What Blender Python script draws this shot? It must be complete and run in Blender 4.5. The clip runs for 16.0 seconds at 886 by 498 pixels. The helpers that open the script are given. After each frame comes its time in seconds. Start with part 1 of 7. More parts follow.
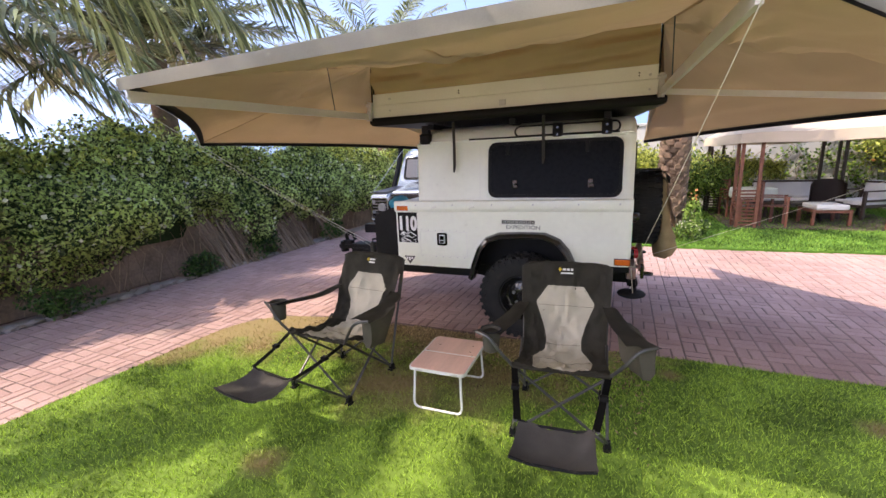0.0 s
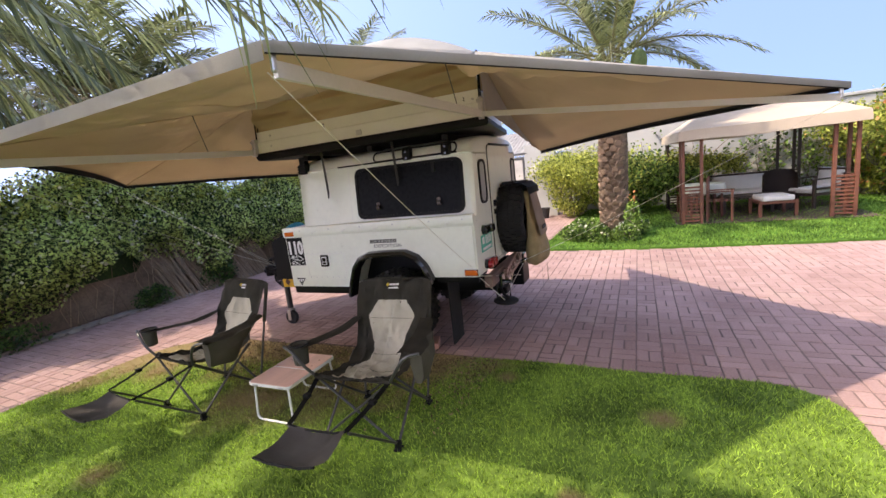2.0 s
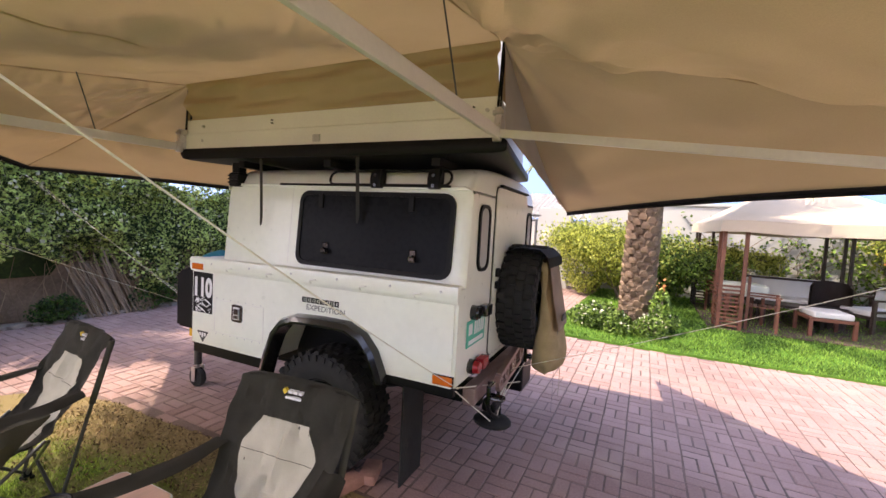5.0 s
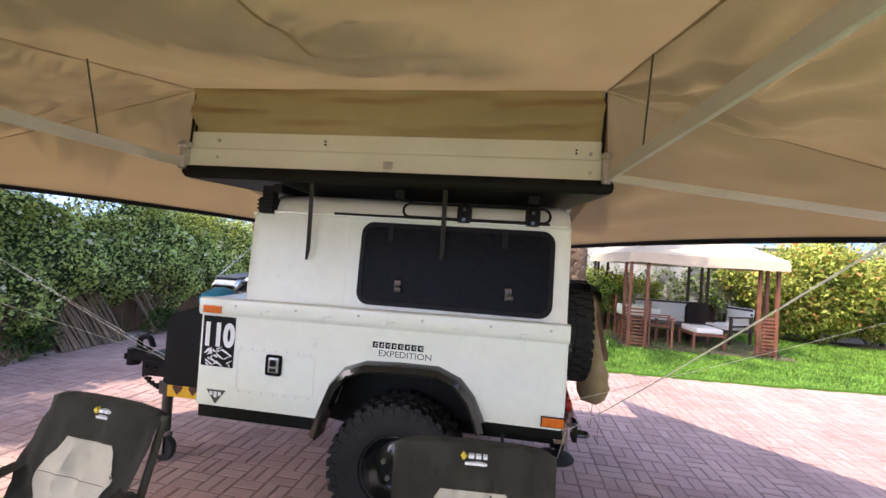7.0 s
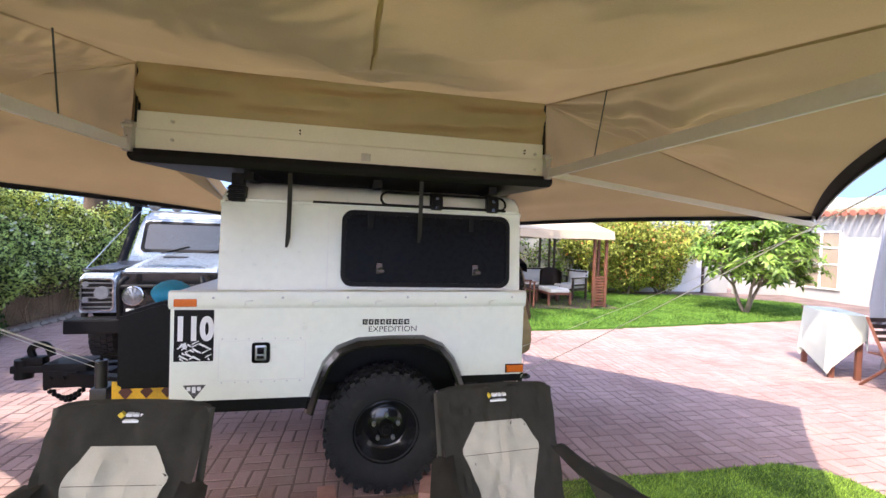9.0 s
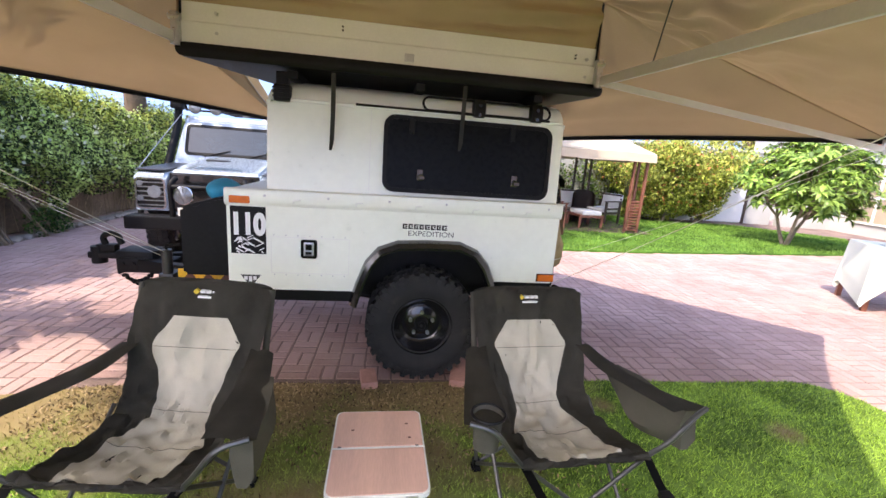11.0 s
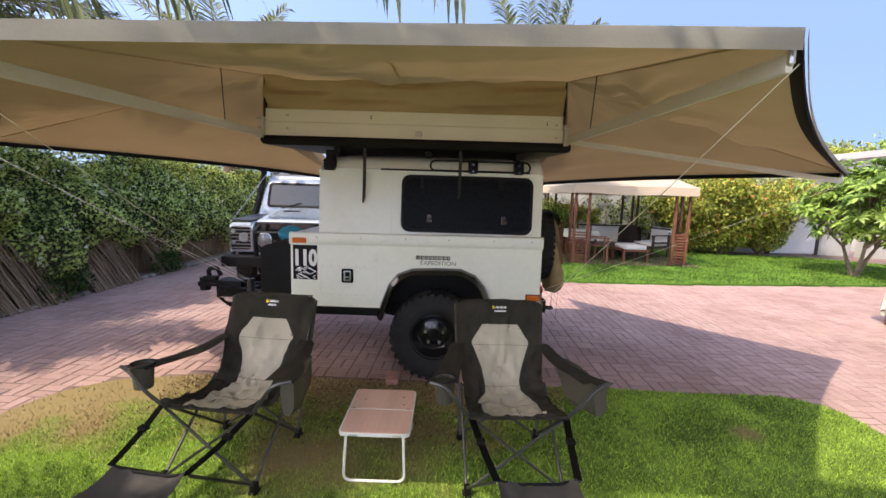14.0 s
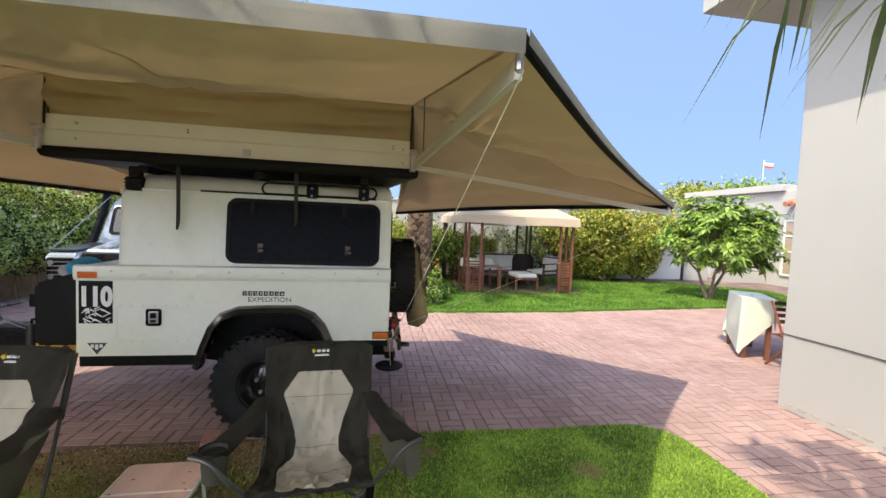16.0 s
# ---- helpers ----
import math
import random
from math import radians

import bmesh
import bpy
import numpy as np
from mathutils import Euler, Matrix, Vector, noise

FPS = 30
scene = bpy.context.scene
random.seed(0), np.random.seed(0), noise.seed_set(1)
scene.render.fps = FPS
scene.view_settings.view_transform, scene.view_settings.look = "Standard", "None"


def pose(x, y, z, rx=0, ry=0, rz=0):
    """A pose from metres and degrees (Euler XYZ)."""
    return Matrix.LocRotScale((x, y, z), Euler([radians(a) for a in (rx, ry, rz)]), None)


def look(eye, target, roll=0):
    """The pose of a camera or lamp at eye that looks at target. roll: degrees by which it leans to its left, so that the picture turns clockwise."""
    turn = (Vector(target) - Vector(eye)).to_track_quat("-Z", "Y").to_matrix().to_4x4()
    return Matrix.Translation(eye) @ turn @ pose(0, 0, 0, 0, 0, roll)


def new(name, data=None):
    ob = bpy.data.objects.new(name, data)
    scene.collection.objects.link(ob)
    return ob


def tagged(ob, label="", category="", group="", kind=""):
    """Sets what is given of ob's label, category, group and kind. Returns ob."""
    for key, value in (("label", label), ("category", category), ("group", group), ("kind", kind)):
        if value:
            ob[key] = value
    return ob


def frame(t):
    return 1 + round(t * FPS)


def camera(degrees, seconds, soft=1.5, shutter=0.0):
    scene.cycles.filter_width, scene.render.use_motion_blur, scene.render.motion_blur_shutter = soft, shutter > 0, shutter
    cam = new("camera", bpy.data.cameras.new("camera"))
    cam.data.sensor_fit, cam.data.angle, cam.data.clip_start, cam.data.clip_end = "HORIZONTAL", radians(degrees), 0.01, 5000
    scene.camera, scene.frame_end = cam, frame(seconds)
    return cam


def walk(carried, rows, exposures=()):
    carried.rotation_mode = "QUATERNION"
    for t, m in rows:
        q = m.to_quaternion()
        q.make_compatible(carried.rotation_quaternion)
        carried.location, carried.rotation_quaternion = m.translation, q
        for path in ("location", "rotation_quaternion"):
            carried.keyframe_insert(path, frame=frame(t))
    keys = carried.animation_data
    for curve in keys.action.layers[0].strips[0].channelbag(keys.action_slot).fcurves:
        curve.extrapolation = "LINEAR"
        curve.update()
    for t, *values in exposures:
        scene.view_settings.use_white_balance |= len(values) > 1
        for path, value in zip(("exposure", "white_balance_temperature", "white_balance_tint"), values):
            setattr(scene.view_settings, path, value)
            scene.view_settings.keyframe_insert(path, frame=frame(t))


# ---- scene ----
cam = camera(93.6, 16.0)
PATH = [
    (0, (0.846, -3.707, 1.704), (0.063, -1.914, 1.287), -2.2),
    (0.5, (1.193, -3.668, 1.711), (0.325, -1.887, 1.439), -4.4),
    (1, (1.567, -3.641, 1.716), (0.728, -1.847, 1.44), -5.6),
    (1.5, (1.93, -3.5, 1.666), (1.258, -1.653, 1.296), -5.7),
    (2, (2.258, -3.368, 1.702), (1.4, -1.596, 1.35), -6.5),
    (2.5, (2.557, -3.191, 1.716), (1.391, -1.6, 1.386), -4.9),
    (3, (2.747, -2.872, 1.697), (1.51, -1.339, 1.355), -2.2),
    (3.5, (2.873, -2.587, 1.703), (1.673, -1.026, 1.352), -0.5),
    (4, (2.674, -2.364, 1.68), (1.618, -0.691, 1.387), 0.7),
    (4.5, (2.27, -2.208, 1.659), (1.34, -0.45, 1.447), 2.1),
    (5, (1.823, -2.027, 1.672), (0.954, -0.23, 1.549), 3.2),
    (5.2, (1.663, -2.0, 1.658), (0.859, -0.17, 1.57), 3.5),
    (7.3, (0.344, -2.414, 1.665), (0.148, -0.424, 1.705), 3.7),
    (7.5, (0.177, -2.47, 1.678), (0.077, -0.473, 1.714), 3.6),
    (8, (-0.023, -2.547, 1.669), (0.138, -0.556, 1.769), 2.9),
    (8.2, (-0.102, -2.593, 1.667), (0.208, -0.619, 1.746), 2.5),
    (10.3, (-0.203, -2.708, 1.68), (0.186, -0.769, 1.376), 2.5),
    (10.5, (-0.209, -2.705, 1.664), (0.143, -0.769, 1.307), 3.3),
    (11, (-0.254, -2.743, 1.602), (0.0, -0.807, 1.166), 4.3),
    (11.5, (-0.118, -2.808, 1.578), (0.202, -0.898, 1.079), 3.9),
    (12, (0.143, -2.943, 1.579), (0.607, -1.068, 1.061), 3.5),
    (12.5, (0.271, -3.081, 1.584), (0.729, -1.195, 1.101), 2.4),
    (13, (0.224, -3.244, 1.612), (0.488, -1.303, 1.21), 1.6),
    (13.5, (0.2, -3.481, 1.644), (0.257, -1.509, 1.313), 1.6),
    (14, (0.179, -3.584, 1.689), (0.113, -1.602, 1.424), 1.8),
    (14.5, (0.179, -3.617, 1.693), (0.101, -1.63, 1.48), 2.0),
    (15, (0.282, -3.587, 1.698), (0.295, -1.595, 1.518), 2.2),
    (15.5, (0.554, -3.447, 1.683), (0.709, -1.458, 1.533), 2.4),
    (16, (0.808, -3.296, 1.696), (1.126, -1.325, 1.585), 2.4),
]
walk(cam, [(t, look(eye, target, roll)) for t, eye, target, roll in PATH], ((0.0, 2.04, 7350, 19), (2.5, 1.8, 7480, 18), (5.0, 2.2, 7650, 20), (8.0, 2.31, 6800, 16), (11.0, 2.33, 7000, 16), (12.5, 1.99, 7150, 13), (14.5, 1.75, 7520, 15), (16.0, 1.72, 7450, 8)))

# ---- light ----
world = bpy.data.worlds.new("sky")
scene.world = world
world.use_nodes = True
sky = world.node_tree.nodes.new("ShaderNodeTexSky")
sky.sky_type = "NISHITA"
sky.sun_disc = False
sky.air_density, sky.dust_density, sky.ozone_density = 0.75, 1.1, 2.8
SUN_TO = Vector((1.013, 0.842, -1.9)).normalized()
sky.sun_elevation = math.asin(-SUN_TO.z)
sky.sun_rotation = math.atan2(-SUN_TO.x, -SUN_TO.y)
# hazy band near the horizon kept low: the dome is sampled a little higher than it stands
dome = world.node_tree.nodes.new("ShaderNodeTexCoord")
lift = world.node_tree.nodes.new("ShaderNodeVectorMath")
lift.operation = "ADD"
lift.inputs[1].default_value = (0, 0, 0.62)
unit = world.node_tree.nodes.new("ShaderNodeVectorMath")
unit.operation = "NORMALIZE"
world.node_tree.links.new(dome.outputs["Generated"], lift.inputs[0])
world.node_tree.links.new(lift.outputs[0], unit.inputs[0])
world.node_tree.links.new(unit.outputs[0], sky.inputs[0])
world.node_tree.links.new(sky.outputs[0], world.node_tree.nodes["Background"].inputs[0])
world.node_tree.nodes["Background"].inputs[1].default_value = 0.185
sun = new("sun", bpy.data.lights.new("sun", "SUN"))
sun.data.energy, sun.data.angle, sun.data.color = 1.47, radians(0.5), (1, 0.93, 0.82)
sun.matrix_world = look((0, 0, 9), Vector((0, 0, 9)) + SUN_TO)

# ---- materials ----


def pmat(name, base, rough=0.6, metal=0.0, dark=0.75, light=1.15, scale=3.0, fine=60.0, bump=0.15, island=0.0, obj=0.0,
         translucent=0.0, tint=None, coat=0.0, dirt=None, stretch=(1, 1, 1), spec=0.5, rvar=0.12):
    """Two scales of tone, fine relief, and where asked for a tone of its own for each island or object, dirt patches and see-through light."""
    m = bpy.data.materials.new(name)
    m.use_nodes = True
    nt = m.node_tree
    N, L = nt.nodes, nt.links
    b = N["Principled BSDF"]
    geo = N.new("ShaderNodeNewGeometry")
    mp = N.new("ShaderNodeMapping")
    mp.inputs["Scale"].default_value = stretch
    L.new(geo.outputs["Position"], mp.inputs[0])

    def noise_at(s, detail=4.0):
        n = N.new("ShaderNodeTexNoise")
        n.inputs["Scale"].default_value, n.inputs["Detail"].default_value = s, detail
        L.new(mp.outputs[0], n.inputs["Vector"])
        return n.outputs["Fac"]

    def maths(op, a, c):
        n = N.new("ShaderNodeMath")
        n.operation = op
        for i, v in enumerate((a, c)):
            if isinstance(v, (int, float)):
                n.inputs[i].default_value = v
            else:
                L.new(v, n.inputs[i])
        return n.outputs[0]

    big, small = noise_at(scale), noise_at(fine, 2.0)
    fac = maths("ADD", maths("MULTIPLY", big, 0.65), maths("MULTIPLY", small, 0.35))
    if island:
        fac = maths("ADD", fac, maths("MULTIPLY", maths("SUBTRACT", geo.outputs["Random Per Island"], 0.5), island))
    if obj:
        oi = N.new("ShaderNodeObjectInfo")
        fac = maths("ADD", fac, maths("MULTIPLY", maths("SUBTRACT", oi.outputs["Random"], 0.5), obj))
    ramp = N.new("ShaderNodeValToRGB")
    ramp.color_ramp.elements[0].position, ramp.color_ramp.elements[1].position = 0.3, 0.7
    t2 = tint or base
    ramp.color_ramp.elements[0].color = (*[min(1, c * dark) for c in base], 1)
    ramp.color_ramp.elements[1].color = (*[min(1, c * light) for c in t2], 1)
    L.new(fac, ramp.inputs[0])
    col = ramp.outputs[0]
    if dirt:
        dcol, dscale, dmin = dirt
        mr = N.new("ShaderNodeMapRange")
        mr.inputs["From Min"].default_value, mr.inputs["From Max"].default_value = dmin, dmin + 0.18
        L.new(noise_at(dscale, 6.0), mr.inputs["Value"])
        mx = N.new("ShaderNodeMixRGB")
        mx.inputs[2].default_value = (*dcol, 1)
        L.new(mr.outputs[0], mx.inputs[0])
        L.new(col, mx.inputs[1])
        col = mx.outputs[0]
    L.new(col, b.inputs["Base Color"])
    L.new(maths("ADD", rough - rvar / 2, maths("MULTIPLY", small, rvar)), b.inputs["Roughness"])
    b.inputs["Metallic"].default_value = metal
    b.inputs["Coat Weight"].default_value = coat
    b.inputs["Specular IOR Level"].default_value = spec
    if bump:
        bp = N.new("ShaderNodeBump")
        bp.inputs["Strength"].default_value, bp.inputs["Distance"].default_value = bump, 0.01
        L.new(maths("ADD", maths("MULTIPLY", small, 0.6), maths("MULTIPLY", big, 0.6)), bp.inputs["Height"])
        L.new(bp.outputs[0], b.inputs["Normal"])
    if translucent:
        tr = N.new("ShaderNodeBsdfTranslucent")
        L.new(col, tr.inputs["Color"])
        mix = N.new("ShaderNodeMixShader")
        mix.inputs[0].default_value = translucent
        L.new(b.outputs[0], mix.inputs[1])
        L.new(tr.outputs[0], mix.inputs[2])
        L.new(mix.outputs[0], N["Material Output"].inputs["Surface"])
    return m


def glass(name, tint=(0.9, 0.95, 0.95), rough=0.02):
    m = bpy.data.materials.new(name)
    m.use_nodes = True
    b = m.node_tree.nodes["Principled BSDF"]
    b.inputs["Base Color"].default_value = (*tint, 1)
    b.inputs["Roughness"].default_value = rough
    b.inputs["Transmission Weight"].default_value = 1.0
    return m


def lawn_mat(name, base, tint, island=0.0, translucent=0.0, dry=True):
    """Green turf with thin, straw-coloured and bare earthy patches along the worn edge by the drive."""
    m = pmat(name, base, 0.8, tint=tint, dark=0.5, light=1.3, scale=1.7, fine=30, bump=0.5, island=island, translucent=translucent, spec=0.2)
    if not dry:
        return m
    nt = m.node_tree
    N, L = nt.nodes, nt.links
    geo = N.new("ShaderNodeNewGeometry")
    sep = N.new("ShaderNodeSeparateXYZ")
    L.new(geo.outputs["Position"], sep.inputs[0])
    n = N.new("ShaderNodeTexNoise")
    n.inputs["Scale"].default_value, n.inputs["Detail"].default_value = 2.6, 5.0
    L.new(geo.outputs["Position"], n.inputs["Vector"])

    def maths(op, a, c):
        q = N.new("ShaderNodeMath")
        q.operation = op
        for i, v in enumerate((a, c)):
            if isinstance(v, (int, float)):
                q.inputs[i].default_value = v
            else:
                L.new(v, q.inputs[i])
        return q.outputs[0]

    edge = maths("MULTIPLY", maths("ADD", sep.outputs["Y"], 0.92), 1.3)
    east = maths("MULTIPLY", maths("MAXIMUM", maths("SUBTRACT", sep.outputs["X"], 0.5), 0.0), 1.6)
    west = maths("MULTIPLY", maths("MAXIMUM", maths("SUBTRACT", -1.9, sep.outputs["X"]), 0.0), 0.9)
    v = maths("ADD", maths("SUBTRACT", maths("ADD", edge, west), east), maths("MULTIPLY", maths("SUBTRACT", n.outputs["Fac"], 0.5), 2.6))
    for px, py, pr in ((-0.15, -0.85, 0.55), (-0.7, -1.15, 0.5), (2.36, -0.65, 0.13), (1.9, -1.5, 0.1), (-2.35, -1.0, 0.3), (0.35, -2.15, 0.16), (-1.0, -2.2, 0.14), (1.25, -0.35, 0.12)):
        far = N.new("ShaderNodeVectorMath")
        far.operation = "DISTANCE"
        far.inputs[1].default_value = (px, py, 0.02)
        L.new(geo.outputs["Position"], far.inputs[0])
        v = maths("MAXIMUM", v, maths("ADD", maths("MULTIPLY", maths("SUBTRACT", 1.0, maths("DIVIDE", far.outputs["Value"], pr)), 0.9), maths("MULTIPLY", maths("SUBTRACT", n.outputs["Fac"], 0.5), 1.5)))
    mr = N.new("ShaderNodeMapRange")
    mr.inputs["From Min"].default_value, mr.inputs["From Max"].default_value, mr.inputs["To Max"].default_value = -0.1, 0.75, 0.85
    L.new(v, mr.inputs["Value"])
    mx = N.new("ShaderNodeMixRGB")
    mx.inputs[2].default_value = (0.29, 0.205, 0.11, 1)
    L.new(mr.outputs[0], mx.inputs[0])
    for link in list(L):
        if link.from_node.type == "VALTORGB":
            src, dst = link.from_socket, link.to_socket
            L.remove(link)
            L.new(mx.outputs[0], dst)
            L.new(src, mx.inputs[1])
    return m


PAINT = pmat("white_paint", (0.87, 0.895, 0.79), 0.3, dark=0.93, light=1.03, scale=1.5, fine=20, bump=0.015, coat=0.3, dirt=((0.62, 0.58, 0.5), 5.0, 0.72))
ALU = pmat("alu_panel", (0.82, 0.82, 0.765), 0.42, 0.15, dark=0.92, light=1.05, scale=2, fine=80, bump=0.03)
METAL = pmat("bare_metal", (0.6, 0.6, 0.6), 0.3, 0.9, bump=0.03)
CHROME = pmat("chrome", (0.8, 0.8, 0.8), 0.12, 1.0, bump=0.0)
ARM = pmat("awning_arm", (0.66, 0.63, 0.57), 0.4, 0.0, dark=0.9, light=1.05, bump=0.03)
GREY_TUBE = pmat("grey_tube", (0.085, 0.085, 0.083), 0.34, 0.6, bump=0.03)
BLACK = pmat("black_plastic", (0.008, 0.008, 0.0085), 0.45, dark=0.7, light=1.5, bump=0.06, spec=0.15)
GLOSS = pmat("black_gloss", (0.012, 0.012, 0.013), 0.18, bump=0.01, coat=0.4)
RUBBER = pmat("tyre_rubber", (0.02, 0.02, 0.02), 0.75, dark=0.7, light=1.5, scale=8, fine=120, bump=0.3, dirt=((0.06, 0.052, 0.045), 7.0, 0.6), spec=0.3)
DARKGLASS = pmat("tinted_panel", (0.008, 0.0085, 0.01), 0.28, dark=0.8, light=1.3, scale=2, fine=30, bump=0.01, spec=0.06)
CANVAS = pmat("tan_canvas", (0.535, 0.395, 0.23), 0.85, dark=0.84, light=1.1, scale=1.3, fine=260, bump=0.12, translucent=0.36, spec=0.15)
CANVAS_SEAM = pmat("canvas_seam", (0.46, 0.33, 0.20), 0.85, dark=0.84, light=1.1, scale=9, fine=260, bump=0.12, spec=0.15)
CANVAS_FLAP = pmat("ochre_canvas", (0.40, 0.30, 0.155), 0.8, dark=0.84, light=1.12, scale=2, fine=260, bump=0.15, translucent=0.2, spec=0.15)
TOPCOVER = pmat("pale_cover", (0.56, 0.555, 0.51), 0.7, dark=0.85, light=1.06, scale=4, fine=200, bump=0.1, spec=0.2, translucent=0.5)
TRIM = pmat("black_webbing", (0.022, 0.02, 0.02), 0.8, bump=0.2)
STRAP = pmat("grey_strap", (0.08, 0.08, 0.075), 0.85, bump=0.2)
ROPE = pmat("pale_rope", (0.78, 0.74, 0.62), 0.8, bump=0.2)
CHAIR_DARK = pmat("charcoal_fabric", (0.066, 0.062, 0.049), 0.9, dark=0.75, light=1.35, scale=6, fine=300, bump=0.25, spec=0.2)
FOOT_GREY = pmat("grey_footrest_fabric", (0.115, 0.107, 0.1), 0.9, dark=0.75, light=1.3, scale=6, fine=300, bump=0.25, spec=0.2)
POCKET = pmat("olive_fabric", (0.075, 0.07, 0.052), 0.9, dark=0.75, light=1.3, scale=6, fine=300, bump=0.25, spec=0.2)
CHAIR_LIGHT = pmat("stone_fabric", (0.43, 0.40, 0.31), 0.9, dark=0.85, light=1.12, scale=5, fine=300, bump=0.25, spec=0.2)
WOODTOP = pmat("pink_beech_laminate", (0.66, 0.42, 0.32), 0.45, dark=0.85, light=1.12, scale=1.6, fine=22, bump=0.03, stretch=(9, 1, 1))
WHITE_METAL = pmat("white_enamel", (0.74, 0.75, 0.7), 0.4, dark=0.92, light=1.04, bump=0.03)
ORANGE = pmat("amber_lens", (0.75, 0.16, 0.02), 0.22, dark=0.85, light=1.1, bump=0.05)
RED = pmat("red_lens", (0.35, 0.015, 0.02), 0.2, bump=0.05)
GREEN = pmat("green_plate", (0.05, 0.45, 0.32), 0.4, dark=0.92, light=1.05, bump=0.02)
WHITE = pmat("white_print", (0.82, 0.82, 0.8), 0.5, dark=0.95, light=1.02, bump=0.02)
YELLOW = pmat("yellow_sheet", (0.75, 0.42, 0.02), 0.5, bump=0.02)
MAROON = pmat("maroon_print", (0.10, 0.03, 0.02), 0.5, bump=0.02)
LOGO_Y = pmat("gold_thread", (0.72, 0.52, 0.05), 0.7, bump=0.05)
BUMPER = pmat("primer_brown_steel", (0.30, 0.20, 0.18), 0.4, 0.3, scale=9, bump=0.1, dirt=((0.4, 0.34, 0.3), 8.0, 0.6))
KHAKI = pmat("khaki_canvas", (0.38, 0.29, 0.155), 0.9, dark=0.7, light=1.2, scale=7, fine=220, bump=0.3, spec=0.15)
KHAKI_L = pmat("faded_canvas", (0.52, 0.41, 0.31), 0.9, dark=0.85, light=1.12, scale=6, fine=220, bump=0.2, spec=0.15)
SILVER = pmat("silver_paint", (0.50, 0.58, 0.66), 0.28, 0.25, dark=0.9, light=1.06, bump=0.01, coat=0.5)
BLUE = pmat("blue_fabric", (0.02, 0.33, 0.52), 0.7, bump=0.15)
LENS = pmat("lamp_glass", (0.30, 0.32, 0.34), 0.15, 0.6, scale=30, fine=90, bump=0.4)
SCREEN = pmat("windscreen", (0.012, 0.02, 0.026), 0.04, 0.0, dark=0.8, light=1.4, scale=2, bump=0.0, spec=0.75)
CHECKER = pmat("checker_plate", (0.06, 0.06, 0.065), 0.4, 0.4, fine=160, bump=0.5)
PAVER = pmat("clay_paver", (0.385, 0.24, 0.215), 0.8, tint=(0.44, 0.30, 0.272), dark=0.72, light=1.08, scale=0.9, fine=70, bump=0.3, island=0.16, obj=0.16, dirt=((0.44, 0.32, 0.27), 1.3, 0.56), spec=0.3)
JOINT = pmat("sandy_joint", (0.18, 0.125, 0.11), 0.95, dark=0.45, light=1.7, scale=1.6, fine=90, bump=0.4)
# Brown taken very dark: the gazebo's shade is put into the tile colour.
DECK = pmat("shade_brown_floor_tile", (0.10, 0.066, 0.05), 0.85, scale=3, fine=40, bump=0.3)
GROUND = pmat("paved_ground", (0.44, 0.30, 0.26), 0.85, scale=0.8, fine=9, bump=0.3)
TURF = lawn_mat("turf", (0.085, 0.155, 0.025), (0.17, 0.27, 0.045))
BLADES = lawn_mat("grass_blades", (0.112, 0.24, 0.029), (0.39, 0.56, 0.092), island=0.5, translucent=0.4)
TURF2 = lawn_mat("far_turf", (0.05, 0.14, 0.015), (0.09, 0.21, 0.025), dry=False)
BLADES2 = lawn_mat("far_blades", (0.10, 0.21, 0.032), (0.21, 0.36, 0.07), island=0.5, translucent=0.3, dry=False)
LEAF_H = pmat("hedge_leaf", (0.11, 0.18, 0.05), 0.42, tint=(0.49, 0.59, 0.20), dark=0.4, light=1.45, scale=2.2, fine=20, bump=0, island=1.1, translucent=0.5, spec=0.45)
LEAF_Y = pmat("yellow_green_leaf", (0.25, 0.32, 0.06), 0.5, tint=(0.52, 0.55, 0.13), dark=0.6, light=1.2, scale=1.5, fine=20, bump=0, island=0.8, translucent=0.4, spec=0.3)
LEAF_P = pmat("plumeria_leaf", (0.14, 0.27, 0.04), 0.4, tint=(0.32, 0.47, 0.10), dark=0.6, light=1.2, scale=1.5, fine=20, bump=0, island=0.8, translucent=0.35, spec=0.4)
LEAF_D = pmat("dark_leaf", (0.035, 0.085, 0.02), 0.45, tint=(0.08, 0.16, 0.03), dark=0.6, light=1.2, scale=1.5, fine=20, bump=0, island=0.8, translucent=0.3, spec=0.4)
LEAF_M = pmat("mid_green_leaf", (0.07, 0.145, 0.03), 0.42, tint=(0.19, 0.30, 0.06), dark=0.55, light=1.25, scale=1.5, fine=20, bump=0, island=0.9, translucent=0.35, spec=0.4)
PARASOL = pmat("grey_parasol_fabric", (0.40, 0.41, 0.43), 0.9, dark=0.85, light=1.08, scale=3, fine=200, bump=0.15, spec=0.15)
FLOWER = pmat("orange_petals", (0.72, 0.30, 0.12), 0.6, bump=0, island=0.6, translucent=0.3)
BLOSSOM = pmat("cream_petals", (0.75, 0.75, 0.55), 0.6, bump=0, island=0.6, translucent=0.3)
FROND = pmat("palm_frond", (0.15, 0.19, 0.08), 0.45, tint=(0.29, 0.33, 0.15), dark=0.6, light=1.25, scale=1.5, fine=20, bump=0, island=0.8, translucent=0.28, spec=0.4)
NET = pmat("green_net", (0.30, 0.42, 0.17), 0.7, dark=0.7, light=1.2, scale=9, fine=80, bump=0.3, translucent=0.4)
FROND_RIB = pmat("frond_rib", (0.25, 0.24, 0.10), 0.5, bump=0.05)
